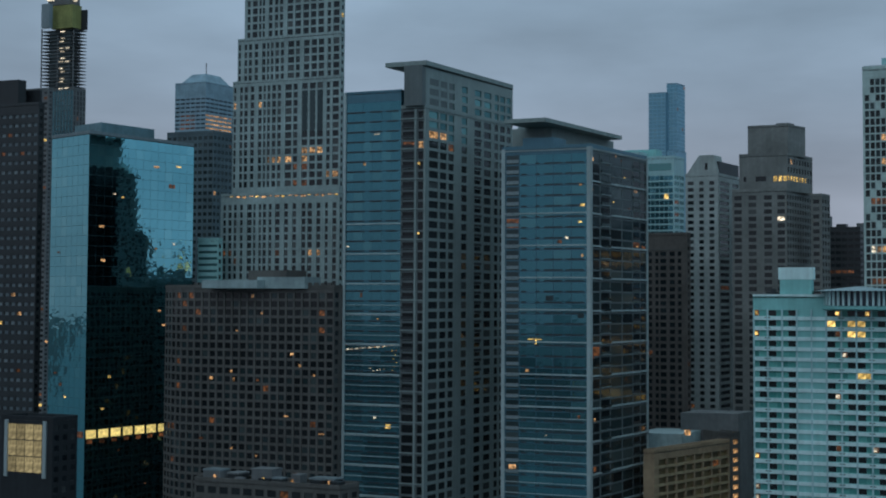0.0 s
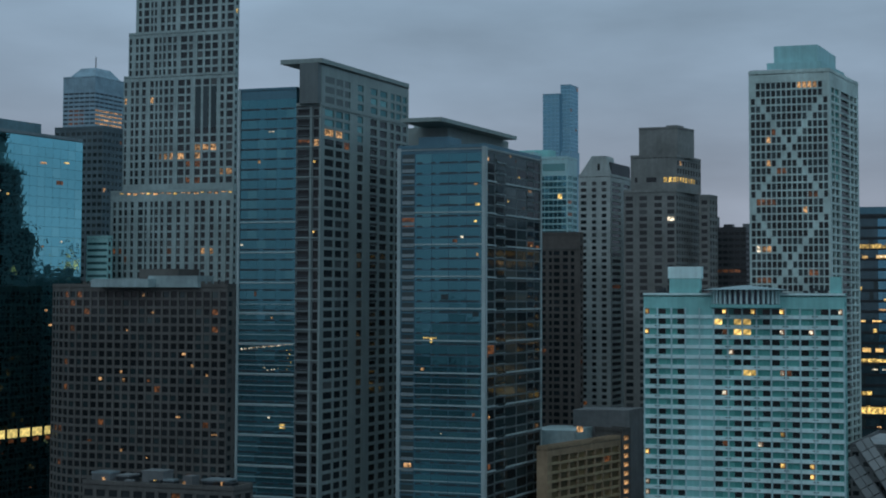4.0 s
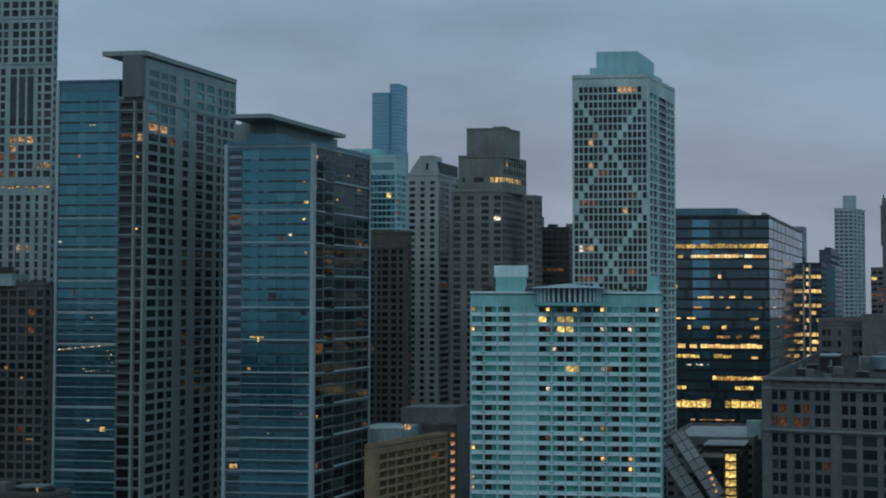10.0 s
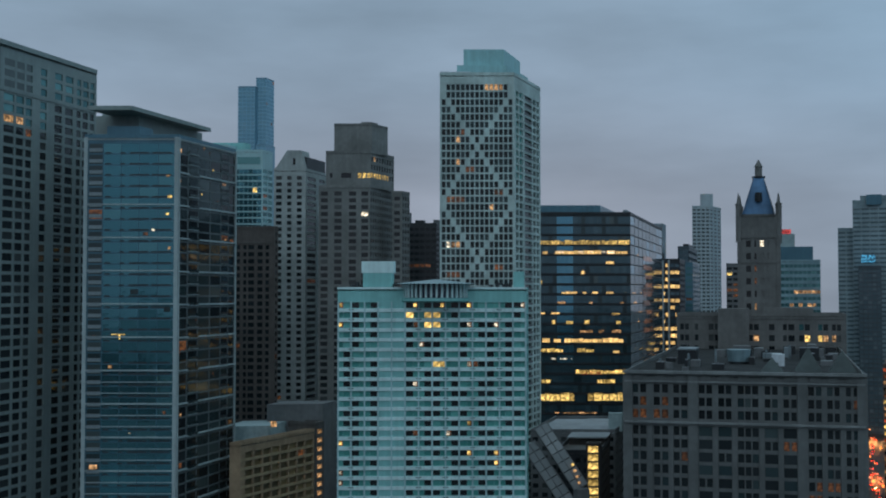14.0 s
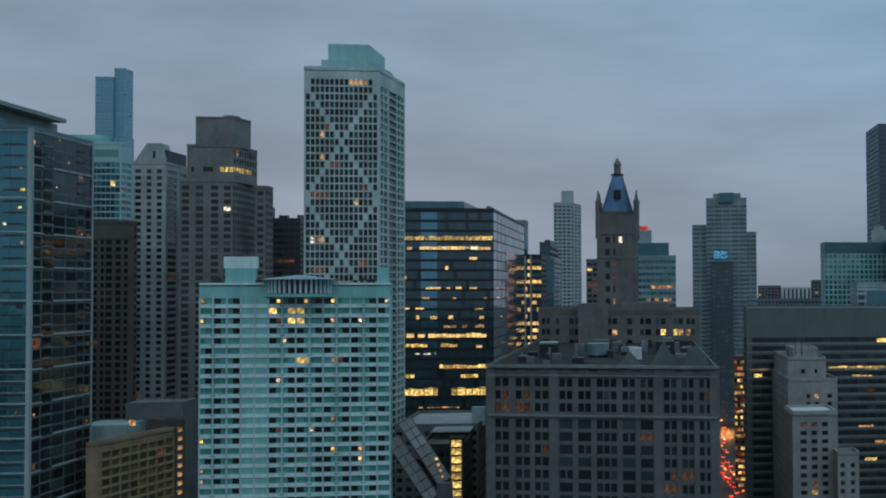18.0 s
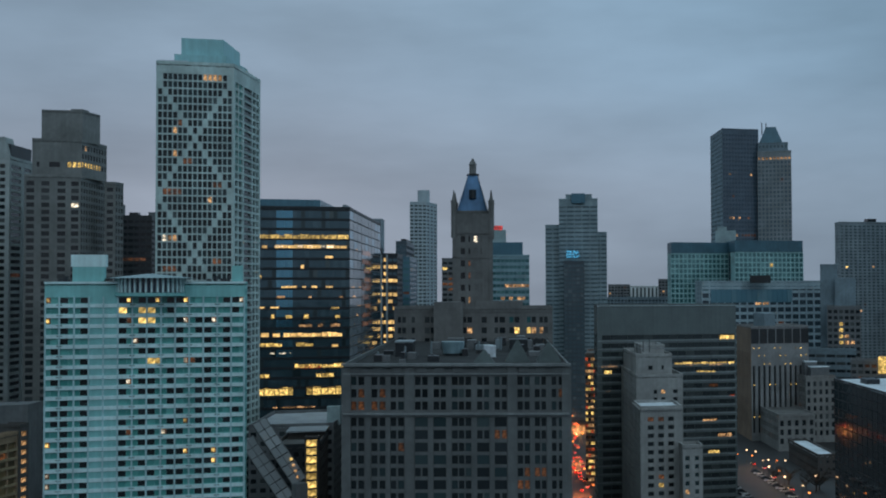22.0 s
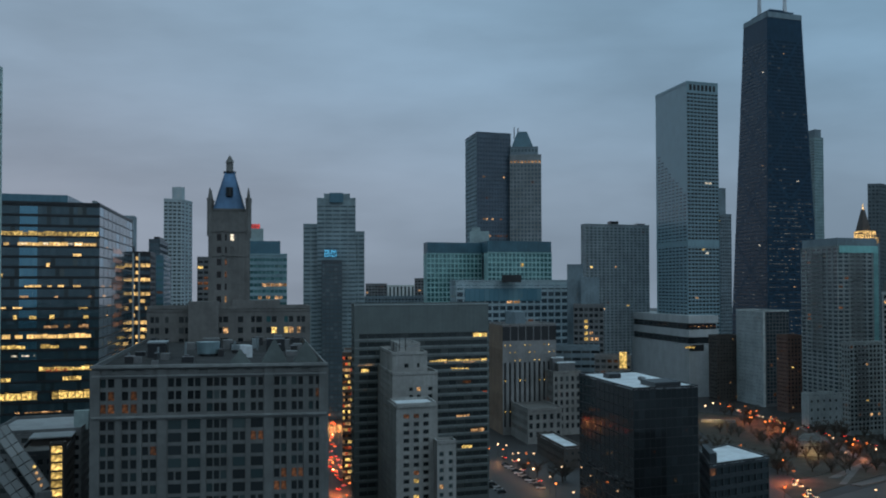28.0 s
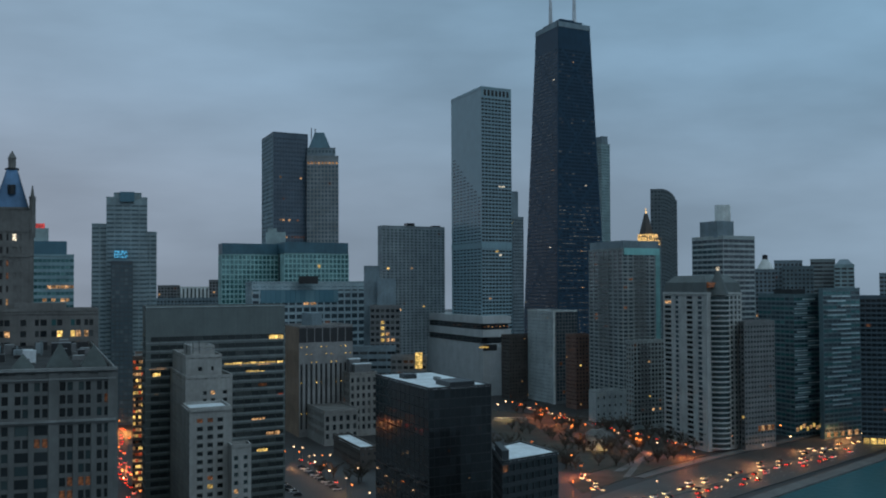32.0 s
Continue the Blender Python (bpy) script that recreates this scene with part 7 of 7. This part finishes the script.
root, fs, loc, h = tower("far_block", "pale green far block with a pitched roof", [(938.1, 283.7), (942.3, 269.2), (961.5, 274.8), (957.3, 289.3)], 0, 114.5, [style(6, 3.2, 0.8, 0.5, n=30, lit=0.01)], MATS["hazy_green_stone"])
part("pitched_roof", frustum("pitched_roof", loc, shrink(loc, 0.4), h - 0.2, h + 5, SLATE), root)
# glass apartments facing the drive
gst = style(storey=3.05, h=0.62, sill=0.2, cols=evenly(8, 0.94), glass=GLK, lit=0.008, n=130, depth=0.25, pick=lambda r, c, g: GLT if (r * 7 + c // 3) % 5 < 2 else GLF)
GW = matte("blue_black_panel", (0.10, 0.165, 0.185), 0.5)
root, fs, loc, h = tower("shore_apartments", "dark blue-glass apartment block facing the shore drive", [(786.6, 289.8), (762.8, 257.2), (788.9, 247.7), (812.6, 280.3)], 0, 92.7, [gst, gst], GW)
volume(root, deepen([(766.4, 242.1), (763.7, 238.3), (799.6, 225.2), (802.3, 229.0)], 22, 3), 0, 96.6, [None, gst], GW)
for r in range(24):
    z = fs[1].height - 3.0 - 3.05 * r
    a = 0.02 + rng.choice((0.0, 0.0, 0.1, 0.3, 0.5))
    part("pale_balcony", boxes("pale_balcony", (fs[1].length * a, -0.5, z), (fs[1].length * (a + 0.45), 0.1, z + 0.8), Matrix(), matte("pale_blue_balcony", (0.52, 0.66, 0.70))), root, m=fs[1].m)
    part("blue_balcony", boxes("blue_balcony", (fs[1].length * 0.02, -0.3, z - 1.5), (fs[1].length * (0.55 + 0.06 * (r % 5)), 0.1, z - 0.9), Matrix(), matte("blue_balcony_glass", (0.20, 0.33, 0.37), 0.3)), root, m=fs[1].m)
f2 = Face(*[(766.4, 242.1), (763.7, 238.3), (799.6, 225.2), (802.3, 229.0)][1:3], 0, 96.6, root.location)
for r in range(24):
    z = f2.height - 5.0 - 3.05 * r
    a = 0.02 + rng.choice((0.0, 0.08, 0.2, 0.45))
    part("pale_balcony", boxes("pale_balcony", (f2.length * a, -0.5, z), (f2.length * (a + 0.5), 0.1, z + 0.8), Matrix(), MATS["pale_blue_balcony"]), root, m=f2.m)
roof_block(root, loc, h, (0.3, 0.8, 0.2, 0.7), 4.0, DARKM)
room_lamps(root, fs[1], [(0.05 + 0.12 * k, fs[1].height - 4 - (k % 3), 2.2, 2.6, W2 if k % 2 else W1) for k in range(8)])
for k in range(5):
    part("lobby_light", boxes("lobby_light", (f2.length * (0.05 + 0.19 * k), -0.4, 1.2), (f2.length * (0.05 + 0.19 * k) + 3.4, 0.1, 4.4), Matrix(), W1), root, m=f2.m)
root, fs, loc, h = tower("dark_slab", "dark blue slab with a lit lobby", [(751.3, 211.6), (764.9, 155.5), (786.2, 160.7), (772.7, 216.8)], 0, 91.9, [style(3.2, 3.05, 0.9, 0.6, glass=GLK, n=120, lit=0.003)], matte("navy_panel", (0.05, 0.085, 0.11), 0.5))
for k in range(8):
    part("lobby_light", boxes("lobby_light", (1 + 4.2 * k, -0.4, 1.0), (4.4 + 4.2 * k, 0.1, 4.6), Matrix(), W2), root, m=fs[0].m)
root, fs, loc, h = tower("far_block", "tall dark far block at the shore bend", [(870.0, 231.1), (877.5, 200.6), (898.9, 205.9), (891.3, 236.4)], 0, 106.9, [style(3.2, 3.05, 0.8, 0.5, n=40)], SLATE)

# ---- unseen blocks, added to darken the lower reflections in the glass towers ----
bank = random.Random(77)
BANKW = matte("unseen_block_brick", (0.05, 0.052, 0.055))
for k in range(13):
    bx, by = -290 - 62 * k + bank.uniform(-12, 12), -330 + 46 * k + bank.uniform(-15, 15)
    bw_, bd_, bh_ = bank.uniform(40, 58), bank.uniform(28, 40), bank.uniform(38, 66)
    bst_ = style(4.2, 3.6, 0.6, 0.5, lit=0.05, glass=GLK)
    tower("harbour_block", "unseen dark brick block with a few lit windows, added for reflections", [(bx, by), (bx + bw_, by - bw_ * 0.55), (bx + bw_ + bd_ * 0.5, by - bw_ * 0.55 + bd_ * 0.86), (bx + bd_ * 0.5, by + bd_ * 0.86)], 0, bh_, [bst_, bst_, bst_, bst_], BANKW, seed=40 + k)

# ---- water, drive, park and streets ----
m, n, l, b = nodes_of("lake_water")
b.inputs["Specular IOR Level"].default_value = 0.15
b.inputs["Base Color"].default_value = (0.028, 0.10, 0.115, 1)
b.inputs["Roughness"].default_value = 0.3
tc, nz, bp = n.new("ShaderNodeTexCoord"), n.new("ShaderNodeTexNoise"), n.new("ShaderNodeBump")
nz.inputs["Scale"].default_value, nz.inputs["Detail"].default_value = 0.22, 6
l.new(tc.outputs["Object"], nz.inputs["Vector"])
bp.inputs["Strength"].default_value, bp.inputs["Distance"].default_value = 0.5, 0.6
l.new(nz.outputs[0], bp.inputs["Height"])
l.new(bp.outputs[0], b.inputs["Normal"])
LAKE = m
tagged(sheet("lake", [(-150, -4700), (4700, -4700), (4700, -97), (-150, 243)], 0.35, LAKE, "dark teal lake with small ripples", "water"), kind="structure")
# second sheet lies out of view, added as a reflector for the slab
tagged(sheet("river", [(-4700, 280), (-215, 330), (-215, 480), (-4700, 700)], 0.35, LAKE, "unseen sheet of dark water added to brighten the mirror slab", "water"), kind="structure")
CONCR = matte("pale_promenade", (0.10, 0.10, 0.098), 0.8, 0.25)


def strip(name, low, high, z0, z1, mat, label, cat="road"):
    """A raised strip between two lines of plan points."""
    pts = list(low) + list(reversed(high))
    return tagged(new(name, prism(name, pts, z0, z1, mat)), label, cat, kind="structure")


ROAD = matte("drive_asphalt", (0.046, 0.044, 0.042), 0.5, 0.3, 1.2)
strip("sea_wall", [(-1200, 315.0), (560, 191.8), (1500, 126)], [(-1200, 323), (560, 200), (1500, 136)], -1.0, 1.1, CONCR, "pale concrete sea wall and path", "sea wall")
strip("road", [(300, 226), (545, 209), (757, 193), (1500, 141)], [(300, 262), (579, 264), (667, 259), (897, 231), (1500, 188)], 0.02, 0.5, ROAD, "broad shore drive of grey asphalt with several lanes")
strip("median", [(420, 240.5), (900, 207.0)], [(420, 242), (900, 208.5)], 0.3, 0.95, CONCR, "narrow concrete median of the drive", "median")
strip("pavement", [(560, 268.2), (667, 263.2), (897, 235)], [(560, 274), (667, 269), (897, 241)], 0.02, 0.62, CONCR, "pale pavement along the drive", "pavement")
GRASS = matte("winter_grass", (0.038, 0.036, 0.028), 0.95, 0.4, 0.6)
strip("park_lawn", [(560, 300), (700, 300), (790, 400)], [(640, 400), (720, 470), (800, 520)], 0.02, 0.25, GRASS, "dull winter lawn of the small park", "lawn")
strip("drive_lawn", [(505, 274), (600, 277), (656, 273)], [(530, 296), (600, 300), (646, 284)], 0.02, 0.24, GRASS, "dull lawn between the inner road and the drive", "lawn")
strip("lawn_path", [(560, 276), (612, 294)], [(558, 279), (610, 297)], 0.1, 0.3, CONCR, "pale footpath across the small lawn", "path")
strip("park_path", [(575, 288), (640, 300), (770, 410)], [(572, 292), (637, 304), (766, 414)], 0.1, 0.32, CONCR, "pale footpath round the lawn", "path")
LANE = matte("road_paint", (0.5, 0.5, 0.46), 0.7)
dash_v, dash_f = [], []
for row in range(6):
    off = 6.5 + 6.0 * row
    for k in range(50):
        x = 430 + 11.0 * k
        y = 217.6 - 0.0722 * (x - 430) + off
        s = len(dash_v)
        dash_v += [(x, y, 0.512), (x + 4, y - 0.29, 0.512), (x + 4, y - 0.09, 0.512), (x, y + 0.2, 0.512)]
        dash_f.append((s, s + 1, s + 2, s + 3))
tagged(new("lane_marking", mesh_of("lane_marking", dash_v, dash_f, LANE)), "dashed white lane markings on the drive", "road marking", kind="stuff")

# street lamps
POLE = matte("lamp_post_metal", (0.05, 0.05, 0.05), 0.5, 0.1)
ORB = lit("sodium_lamp", (1.0, 0.25, 0.05), 4.6, 0.5)
ORBW = lit("white_street_lamp", (1.0, 0.62, 0.34), 5.0, 0.5)


def street_lamp(globe, name="street_lamp"):
    rt = new(name)
    tagged(rt, "street lamp glowing orange on a dark post" if globe is ORB else "street lamp glowing warm white on a dark post", "street lamp", "street lamps")
    post = frustum("post", ring(0, 0, 0.14, 8), ring(0, 0, 0.08, 8), 0, 8.0, POLE)
    part("post", post, rt)
    bm = bmesh.new()
    bmesh.ops.create_icosphere(bm, subdivisions=1, radius=0.62, matrix=Matrix.Translation((0, 0, 8.2)) @ Matrix.Diagonal((1, 1, 0.7, 1)))
    me = bpy.data.meshes.new("globe")
    bm.to_mesh(me)
    bm.free()
    me.materials.append(globe)
    part("globe", me, rt)
    return rt


lamp_o, lamp_w = street_lamp(ORB), street_lamp(ORBW)
lamp_o.location, lamp_w.location = (*(668.2, 323.8), 0), (*(795.6, 499.7), 0)
rng = random.Random(11)
BEYOND = [(784.6, 477.9), (761.3, 447.3), (729.1, 427.6), (718.8, 408.0), (738.3, 414.1), (679.7, 376.3), (693.6, 374.1), (672.6, 351.8), (647.1, 314.5), (656.5, 310.9), (642.4, 287.2), (638.5, 278.9), (612.8, 263.2), (599.7, 358.8), (564.1, 312.8), (534.5, 290.6), (489.6, 270.8), (477.3, 254.6), (795.0, 493.1), (791.3, 469.2), (750.8, 441.3), (710.5, 392.4)]
WHITE_ONES = [(774.2, 493.3), (658.2, 350.7), (613.1, 302.0), (636.3, 296.0), (664.9, 335.4), (660.4, 241.4), (707.1, 241.2), (511.4, 238.0)]
INNER = [(489.7, 452.8), (506.6, 461.5), (506.6, 454.9), (492.7, 444.8), (483.6, 429.1), (487.6, 429.2), (489.7, 425.5), (492.6, 422.3), (469.0, 412.6), (463.5, 401.2), (450.9, 387.0), (438.0, 365.5), (425.1, 351.1), (465.7, 380.8), (412.8, 331.0)]
CANYON = [(844.2, 1021.9), (763.1, 919.4), (674.4, 807.8), (617.2, 745.7), (575.3, 687.8), (538.5, 651.9), (511.8, 615.4), (481.2, 573.0), (450.6, 544.9), (435.3, 522.4), (394.5, 474.8), (388.0, 460.7), (359.5, 420.3), (338.1, 397.5), (926.5, 1108.6), (625.5, 745.6)]
SPOTS = [(x, y, True) for x, y in BEYOND + CANYON] + [(x, y, False) for x, y in WHITE_ONES] + [(x, y, k % 3 == 0) for k, (x, y) in enumerate(INNER)]
SPOTS += [(x + rng.uniform(-9, 9), y + rng.uniform(-9, 9), True) for x, y in BEYOND[:9]]
SPOTS += [(690 + 34 * k, 272 - 3.2 * k, k % 2 == 0) for k in range(10)]
for x, y, orange in SPOTS:
    copy_thing(lamp_o if orange else lamp_w, Matrix.Translation((x, y, 0)) @ Matrix.Rotation(rng.uniform(0, 6.28), 4, "Z"))
# downward area lights that spread the street lamps' glow
GLOWS = [(x, y, 8.2, 9000, (1, 0.22, 0.06)) for x, y in [(366.2, 439.4), (436.3, 524.6)]] + [(x, y, 8.2, 22000, (1, 0.38, 0.12)) for x, y in [(540.5, 650.5), (672.4, 809.2)]]
GLOWS += [(x, y, 8.2, 1000, (1, 0.46, 0.18)) for x, y in [(497.0, 453.0), (486.0, 426.0), (466.0, 403.0), (445.9, 376.5)]]
GLOWS += [(x, y, 8.2, 7500, (1, 0.24, 0.07)) for x, y in [(772.0, 461.0), (734.0, 419.0), (690.0, 372.0), (647.1, 312.5), (640.0, 281.0)]] + [(x, y, 8.2, 7000, (1, 0.22, 0.06)) for x, y in [(549.0, 301.0), (489.6, 268.8), (470.0, 247.3)]]
GLOWS += [(x, y, 8.2, 2600, (1, 0.66, 0.28)) for x, y in [(744.0, 468.0), (632.0, 331.0)]]
# two added fills with no lamp post, for orange spill by the low buildings
GLOWS += [(112.0, 414.0, 8.2, 5000, (1, 0.40, 0.12)), (186.0, 322.0, 8.2, 5000, (1, 0.36, 0.10))]
# added row of fills that warms the drive, without posts of its own
GLOWS += [(505 + 65 * k, 246 - 4.8 * k, 11.0, 3000 + 700 * k, (1, 0.42, 0.15)) for k in range(8)]
for x, y, z, e, c in GLOWS:
    ld = bpy.data.lights.new("street_lamp_light", "AREA")
    ld.energy, ld.color, ld.size, ld.spread = e, c, 1.0, radians(175)
    new("street_lamp_light", ld).location = (x, y, z)

# cars
HEAD = lit("headlamp", (1.0, 0.70, 0.32), 6.0, 0.5)
TAIL = lit("tail_lamp", (1.0, 0.05, 0.03), 6.0, 0.6)
TYRE = matte("tyre_rubber", (0.02, 0.02, 0.02), 0.9)


def car(paint, label):
    rt = new("car")
    tagged(rt, label, "car", "cars on the roads")
    prof = [(-2.2, 0.35), (2.2, 0.35), (2.2, 0.75), (1.9, 0.92), (1.0, 1.0), (-1.9, 1.0), (-2.2, 0.85)]
    for name, pr, wy, mt in (("body", prof, 0.9, paint), ("cabin", [(-1.7, 0.98), (1.1, 0.98), (0.35, 1.48), (-1.2, 1.48)], 0.78, GLK)):
        k = len(pr)
        v = [(x, -wy, z) for x, z in pr] + [(x, wy, z) for x, z in pr]
        f = [tuple(range(k)), tuple(reversed(range(k, 2 * k)))] + [(i, i + k, (i + 1) % k + k, (i + 1) % k) for i in range(k)]
        part(name, mesh_of(name, v, f, mt), rt)
    wm = mesh_of("wheel", [(0.33 * math.cos(a), s, 0.33 + 0.33 * math.sin(a)) for s in (-0.1, 0.1) for a in [2 * math.pi * i / 12 for i in range(12)]],
                 [tuple(range(12)), tuple(reversed(range(12, 24)))] + [(i, i + 12, (i + 1) % 12 + 12, (i + 1) % 12) for i in range(12)], TYRE)
    for x in (-1.35, 1.35):
        for y in (-0.82, 0.82):
            part("wheel", wm, rt, m=Matrix.Translation((x, y, 0)))
    hm_, tm_ = boxes("headlight", (0, -0.32, 0), (0.1, 0.32, 0.34), Matrix(), HEAD), boxes("taillight", (-0.1, -0.3, 0), (0, 0.3, 0.34), Matrix(), TAIL)
    for y in (-0.6, 0.6):
        part("headlight", hm_, rt, m=Matrix.Translation((2.18, y, 0.58)))
        part("taillight", tm_, rt, m=Matrix.Translation((-2.18, y, 0.66)))
    return rt


fleet = [car(matte("dark_car_paint", (0.03, 0.035, 0.04), 0.25, 0.02, streak=0), "dark car with its lamps on"),
         car(matte("silver_car_paint", (0.35, 0.37, 0.38), 0.3, 0.02, streak=0), "silver car with its lamps on"),
         car(matte("white_car_paint", (0.65, 0.66, 0.66), 0.3, 0.02, streak=0), "white car with its lamps on"),
         car(matte("red_car_paint", (0.30, 0.03, 0.02), 0.3, 0.02, streak=0), "red car with its lamps on")]
for k, c_ in enumerate(fleet):
    c_.matrix_basis = Matrix.Translation((600 + 14 * k, 224 - 1.0 * k, 0.5)) @ Matrix.Rotation(radians(-4.2), 4, "Z")
used = []
for k in range(112):
    lane = rng.choice((1, 2, 3, 4, 5))
    x = rng.uniform(480, 930)
    if any(abs(x - ux) < 8 and ul == lane for ux, ul in used):
        continue
    used.append((x, lane))
    y = 217.6 - 0.0722 * (x - 430) + 3.5 + 6.0 * lane
    toward = lane >= 3
    copy_thing(rng.choice(fleet), Matrix.Translation((x, y, 0.5)) @ Matrix.Rotation(radians(-4.2 + (180 if toward else 0)), 4, "Z"))
ways = (([(367.6, 437.7), (562.3, 678.0)], 16, 1), ([(381.3, 457.5), (472.3, 571.7)], 8, 1), ([(448.5, 368.6), (526.5, 483.1)], 4, -1), ([(681.3, 298.2), (827.7, 499.9)], 14, -1), ([(554.7, 305.3), (509.7, 266.6)], 8, 1), ([(840.3, 512.9), (772.4, 427.4)], 9, 1))
for (a, b_), count, facing in ways:
    a, b_ = Vector(a), Vector(b_)
    ang = math.atan2(b_.y - a.y, b_.x - a.x)
    for k in range(count):
        p = a.lerp(b_, (k + rng.uniform(0.1, 0.9)) / count) + Vector((rng.uniform(-3, 3), rng.uniform(-3, 3)))
        away = facing > 0 or k % 3 == 0
        copy_thing(rng.choice(fleet), Matrix.Translation((p.x, p.y, 0.0)) @ Matrix.Rotation(ang + (0 if away == (facing > 0) or facing < 0 and away else math.pi), 4, "Z"))

# parked cars with their lamps off
LENS = matte("dull_lamp_lens", (0.25, 0.25, 0.25), 0.3, 0.05, streak=0)
parked = []
for src_ in fleet[:3]:
    p_ = copy_thing(src_, Matrix.Translation((430 + 6 * len(parked), 398 + 7 * len(parked), 0.0)) @ Matrix.Rotation(radians(140), 4, "Z"))
    for ch in p_.children:
        if "light" in ch.name:
            ch.data = ch.data.copy()
            ch.data.materials[0] = LENS
    tagged(p_, "parked car with its lamps off on the lot", "car", "parked cars")
    parked.append(p_)
for k in range(22):
    row, col = divmod(k, 11)
    copy_thing(parked[(k * 7) % 3], Matrix.Translation((424 + 4.4 * col + 22 * row, 384 + 6.3 * col - 6 * row, 0.0)) @ Matrix.Rotation(radians(145 + rng.uniform(-3, 3)), 4, "Z"))

# bare winter trees
BARK = matte("wet_bark", (0.055, 0.046, 0.038), 0.95, 0.3)
TWIG = matte("bare_twigs", (0.085, 0.070, 0.056), 0.95, 0.3)


def winter_tree(seed, size):
    """A tapered trunk with limbs, and a crown of fine bare twigs."""
    r = random.Random(seed)
    rt = new("winter_tree")
    tagged(rt, "bare winter tree with a dark twiggy crown", "tree", "bare park trees")
    v, f, tips = [], [], []

    def limb(a, b, ra, rb, sides=5):
        d = (b - a).normalized()
        s = d.orthogonal().normalized()
        t = d.cross(s)
        o = len(v)
        for p, rad in ((a, ra), (b, rb)):
            for i in range(sides):
                an = 2 * math.pi * i / sides
                v.append(tuple(p + (s * math.cos(an) + t * math.sin(an)) * rad))
        for i in range(sides):
            f.append((o + i, o + (i + 1) % sides, o + sides + (i + 1) % sides, o + sides + i))

    fork = Vector((0, 0, size * 0.14))
    limb(Vector((0, 0, -0.2)), fork, size * 0.03, size * 0.022, 7)
    for k in range(7):
        an = 2 * math.pi * k / 7 + r.uniform(-0.3, 0.3)
        end = fork + Vector((math.cos(an) * size * r.uniform(0.2, 0.42), math.sin(an) * size * r.uniform(0.2, 0.42), size * r.uniform(0.25, 0.6)))
        limb(fork, end, size * 0.014, size * 0.006)
        for j in range(4):
            st_ = fork.lerp(end, r.uniform(0.25, 1.0))
            tip = st_ + Vector((r.uniform(-1, 1), r.uniform(-1, 1), r.uniform(0.1, 1))).normalized() * size * r.uniform(0.1, 0.22)
            limb(st_, tip, size * 0.005, size * 0.002, 3)
            tips += [st_, tip]
    part("trunk", mesh_of("trunk", v, f, BARK), rt)
    tv, tf = [], []
    for p in tips:
        for j in range(22):
            d = Vector((r.uniform(-1, 1), r.uniform(-1, 1), r.uniform(-0.4, 1))).normalized()
            e = p + d * size * r.uniform(0.05, 0.14)
            w_ = d.orthogonal().normalized() * size * 0.0042
            o = len(tv)
            tv += [tuple(p - w_), tuple(p + w_), tuple(e)]
            tf.append((o, o + 1, o + 2))
    part("crown", mesh_of("crown", tv, tf, TWIG), rt)
    return rt


grove = [winter_tree(s, z) for s, z in ((1, 12), (2, 14), (3, 10))]
for k, tr in enumerate(grove):
    tr.matrix_basis = Matrix.Translation((628 + 9 * k, 315 + 11 * k, 0.2))
BELTS = (([(748.4, 447.1), (708.8, 375.0)], 8), ([(681.7, 340.6), (675.0, 306.6)], 7), ([(592.5, 338.9), (562.2, 311.1)], 4), ([(615.8, 398.3), (566.3, 301.7)], 9), ([(730.4, 382.1), (735.5, 354.8)], 9), ([(696.9, 320.4), (675.7, 281.2)], 9), ([(700.8, 436.9), (660.1, 369.3)], 8), ([(635.3, 359.4), (628.1, 321.2)], 9), ([(580.0, 303.4), (631.3, 279.8)], 10),
         ([(652.0, 337.2), (652.2, 289.1)], 8), ([(785.0, 274.4), (845.0, 246.8)], 8), ([(793.9, 495.0), (781.0, 446.8)], 6), ([(482.8, 415.4), (467.4, 373.8)], 5))
for (a, b_), count in BELTS:
    a, b_ = Vector(a), Vector(b_)
    for k in range(count):
        p = a.lerp(b_, (k + rng.uniform(0.1, 0.9)) / count) + Vector((rng.uniform(-5, 5), rng.uniform(-5, 5)))
        copy_thing(grove[k % 3], Matrix.Translation((p.x, p.y, 0.1)) @ Matrix.Rotation(rng.uniform(0, 6.28), 4, "Z") @ Matrix.Scale(rng.uniform(0.75, 1.2), 4))

# small stone house in the park, and the lit wall at its far side
root, fs, loc, h = tower("park_house", "small pale stone park house lit by lamps", [(635.6, 342.5), (641.6, 331.1), (654.0, 337.6), (648.0, 349.0)], 0, 8.6, [style(4, 4.5, 0.35, 0.5, lit=0.2, top=1.5, n=4)], LIME)
part("hipped_roof", frustum("hipped_roof", loc, shrink(loc, 0.5), h + 0.7, h + 3.5, ROOF), root)
tagged(new("park_wall", prism("park_wall", [(740.6, 475.5), (753.4, 454.9), (755.1, 456.0), (742.3, 476.6)], 0, 2.2, LIME)), "low pale stone wall lit by a lamp", "wall")
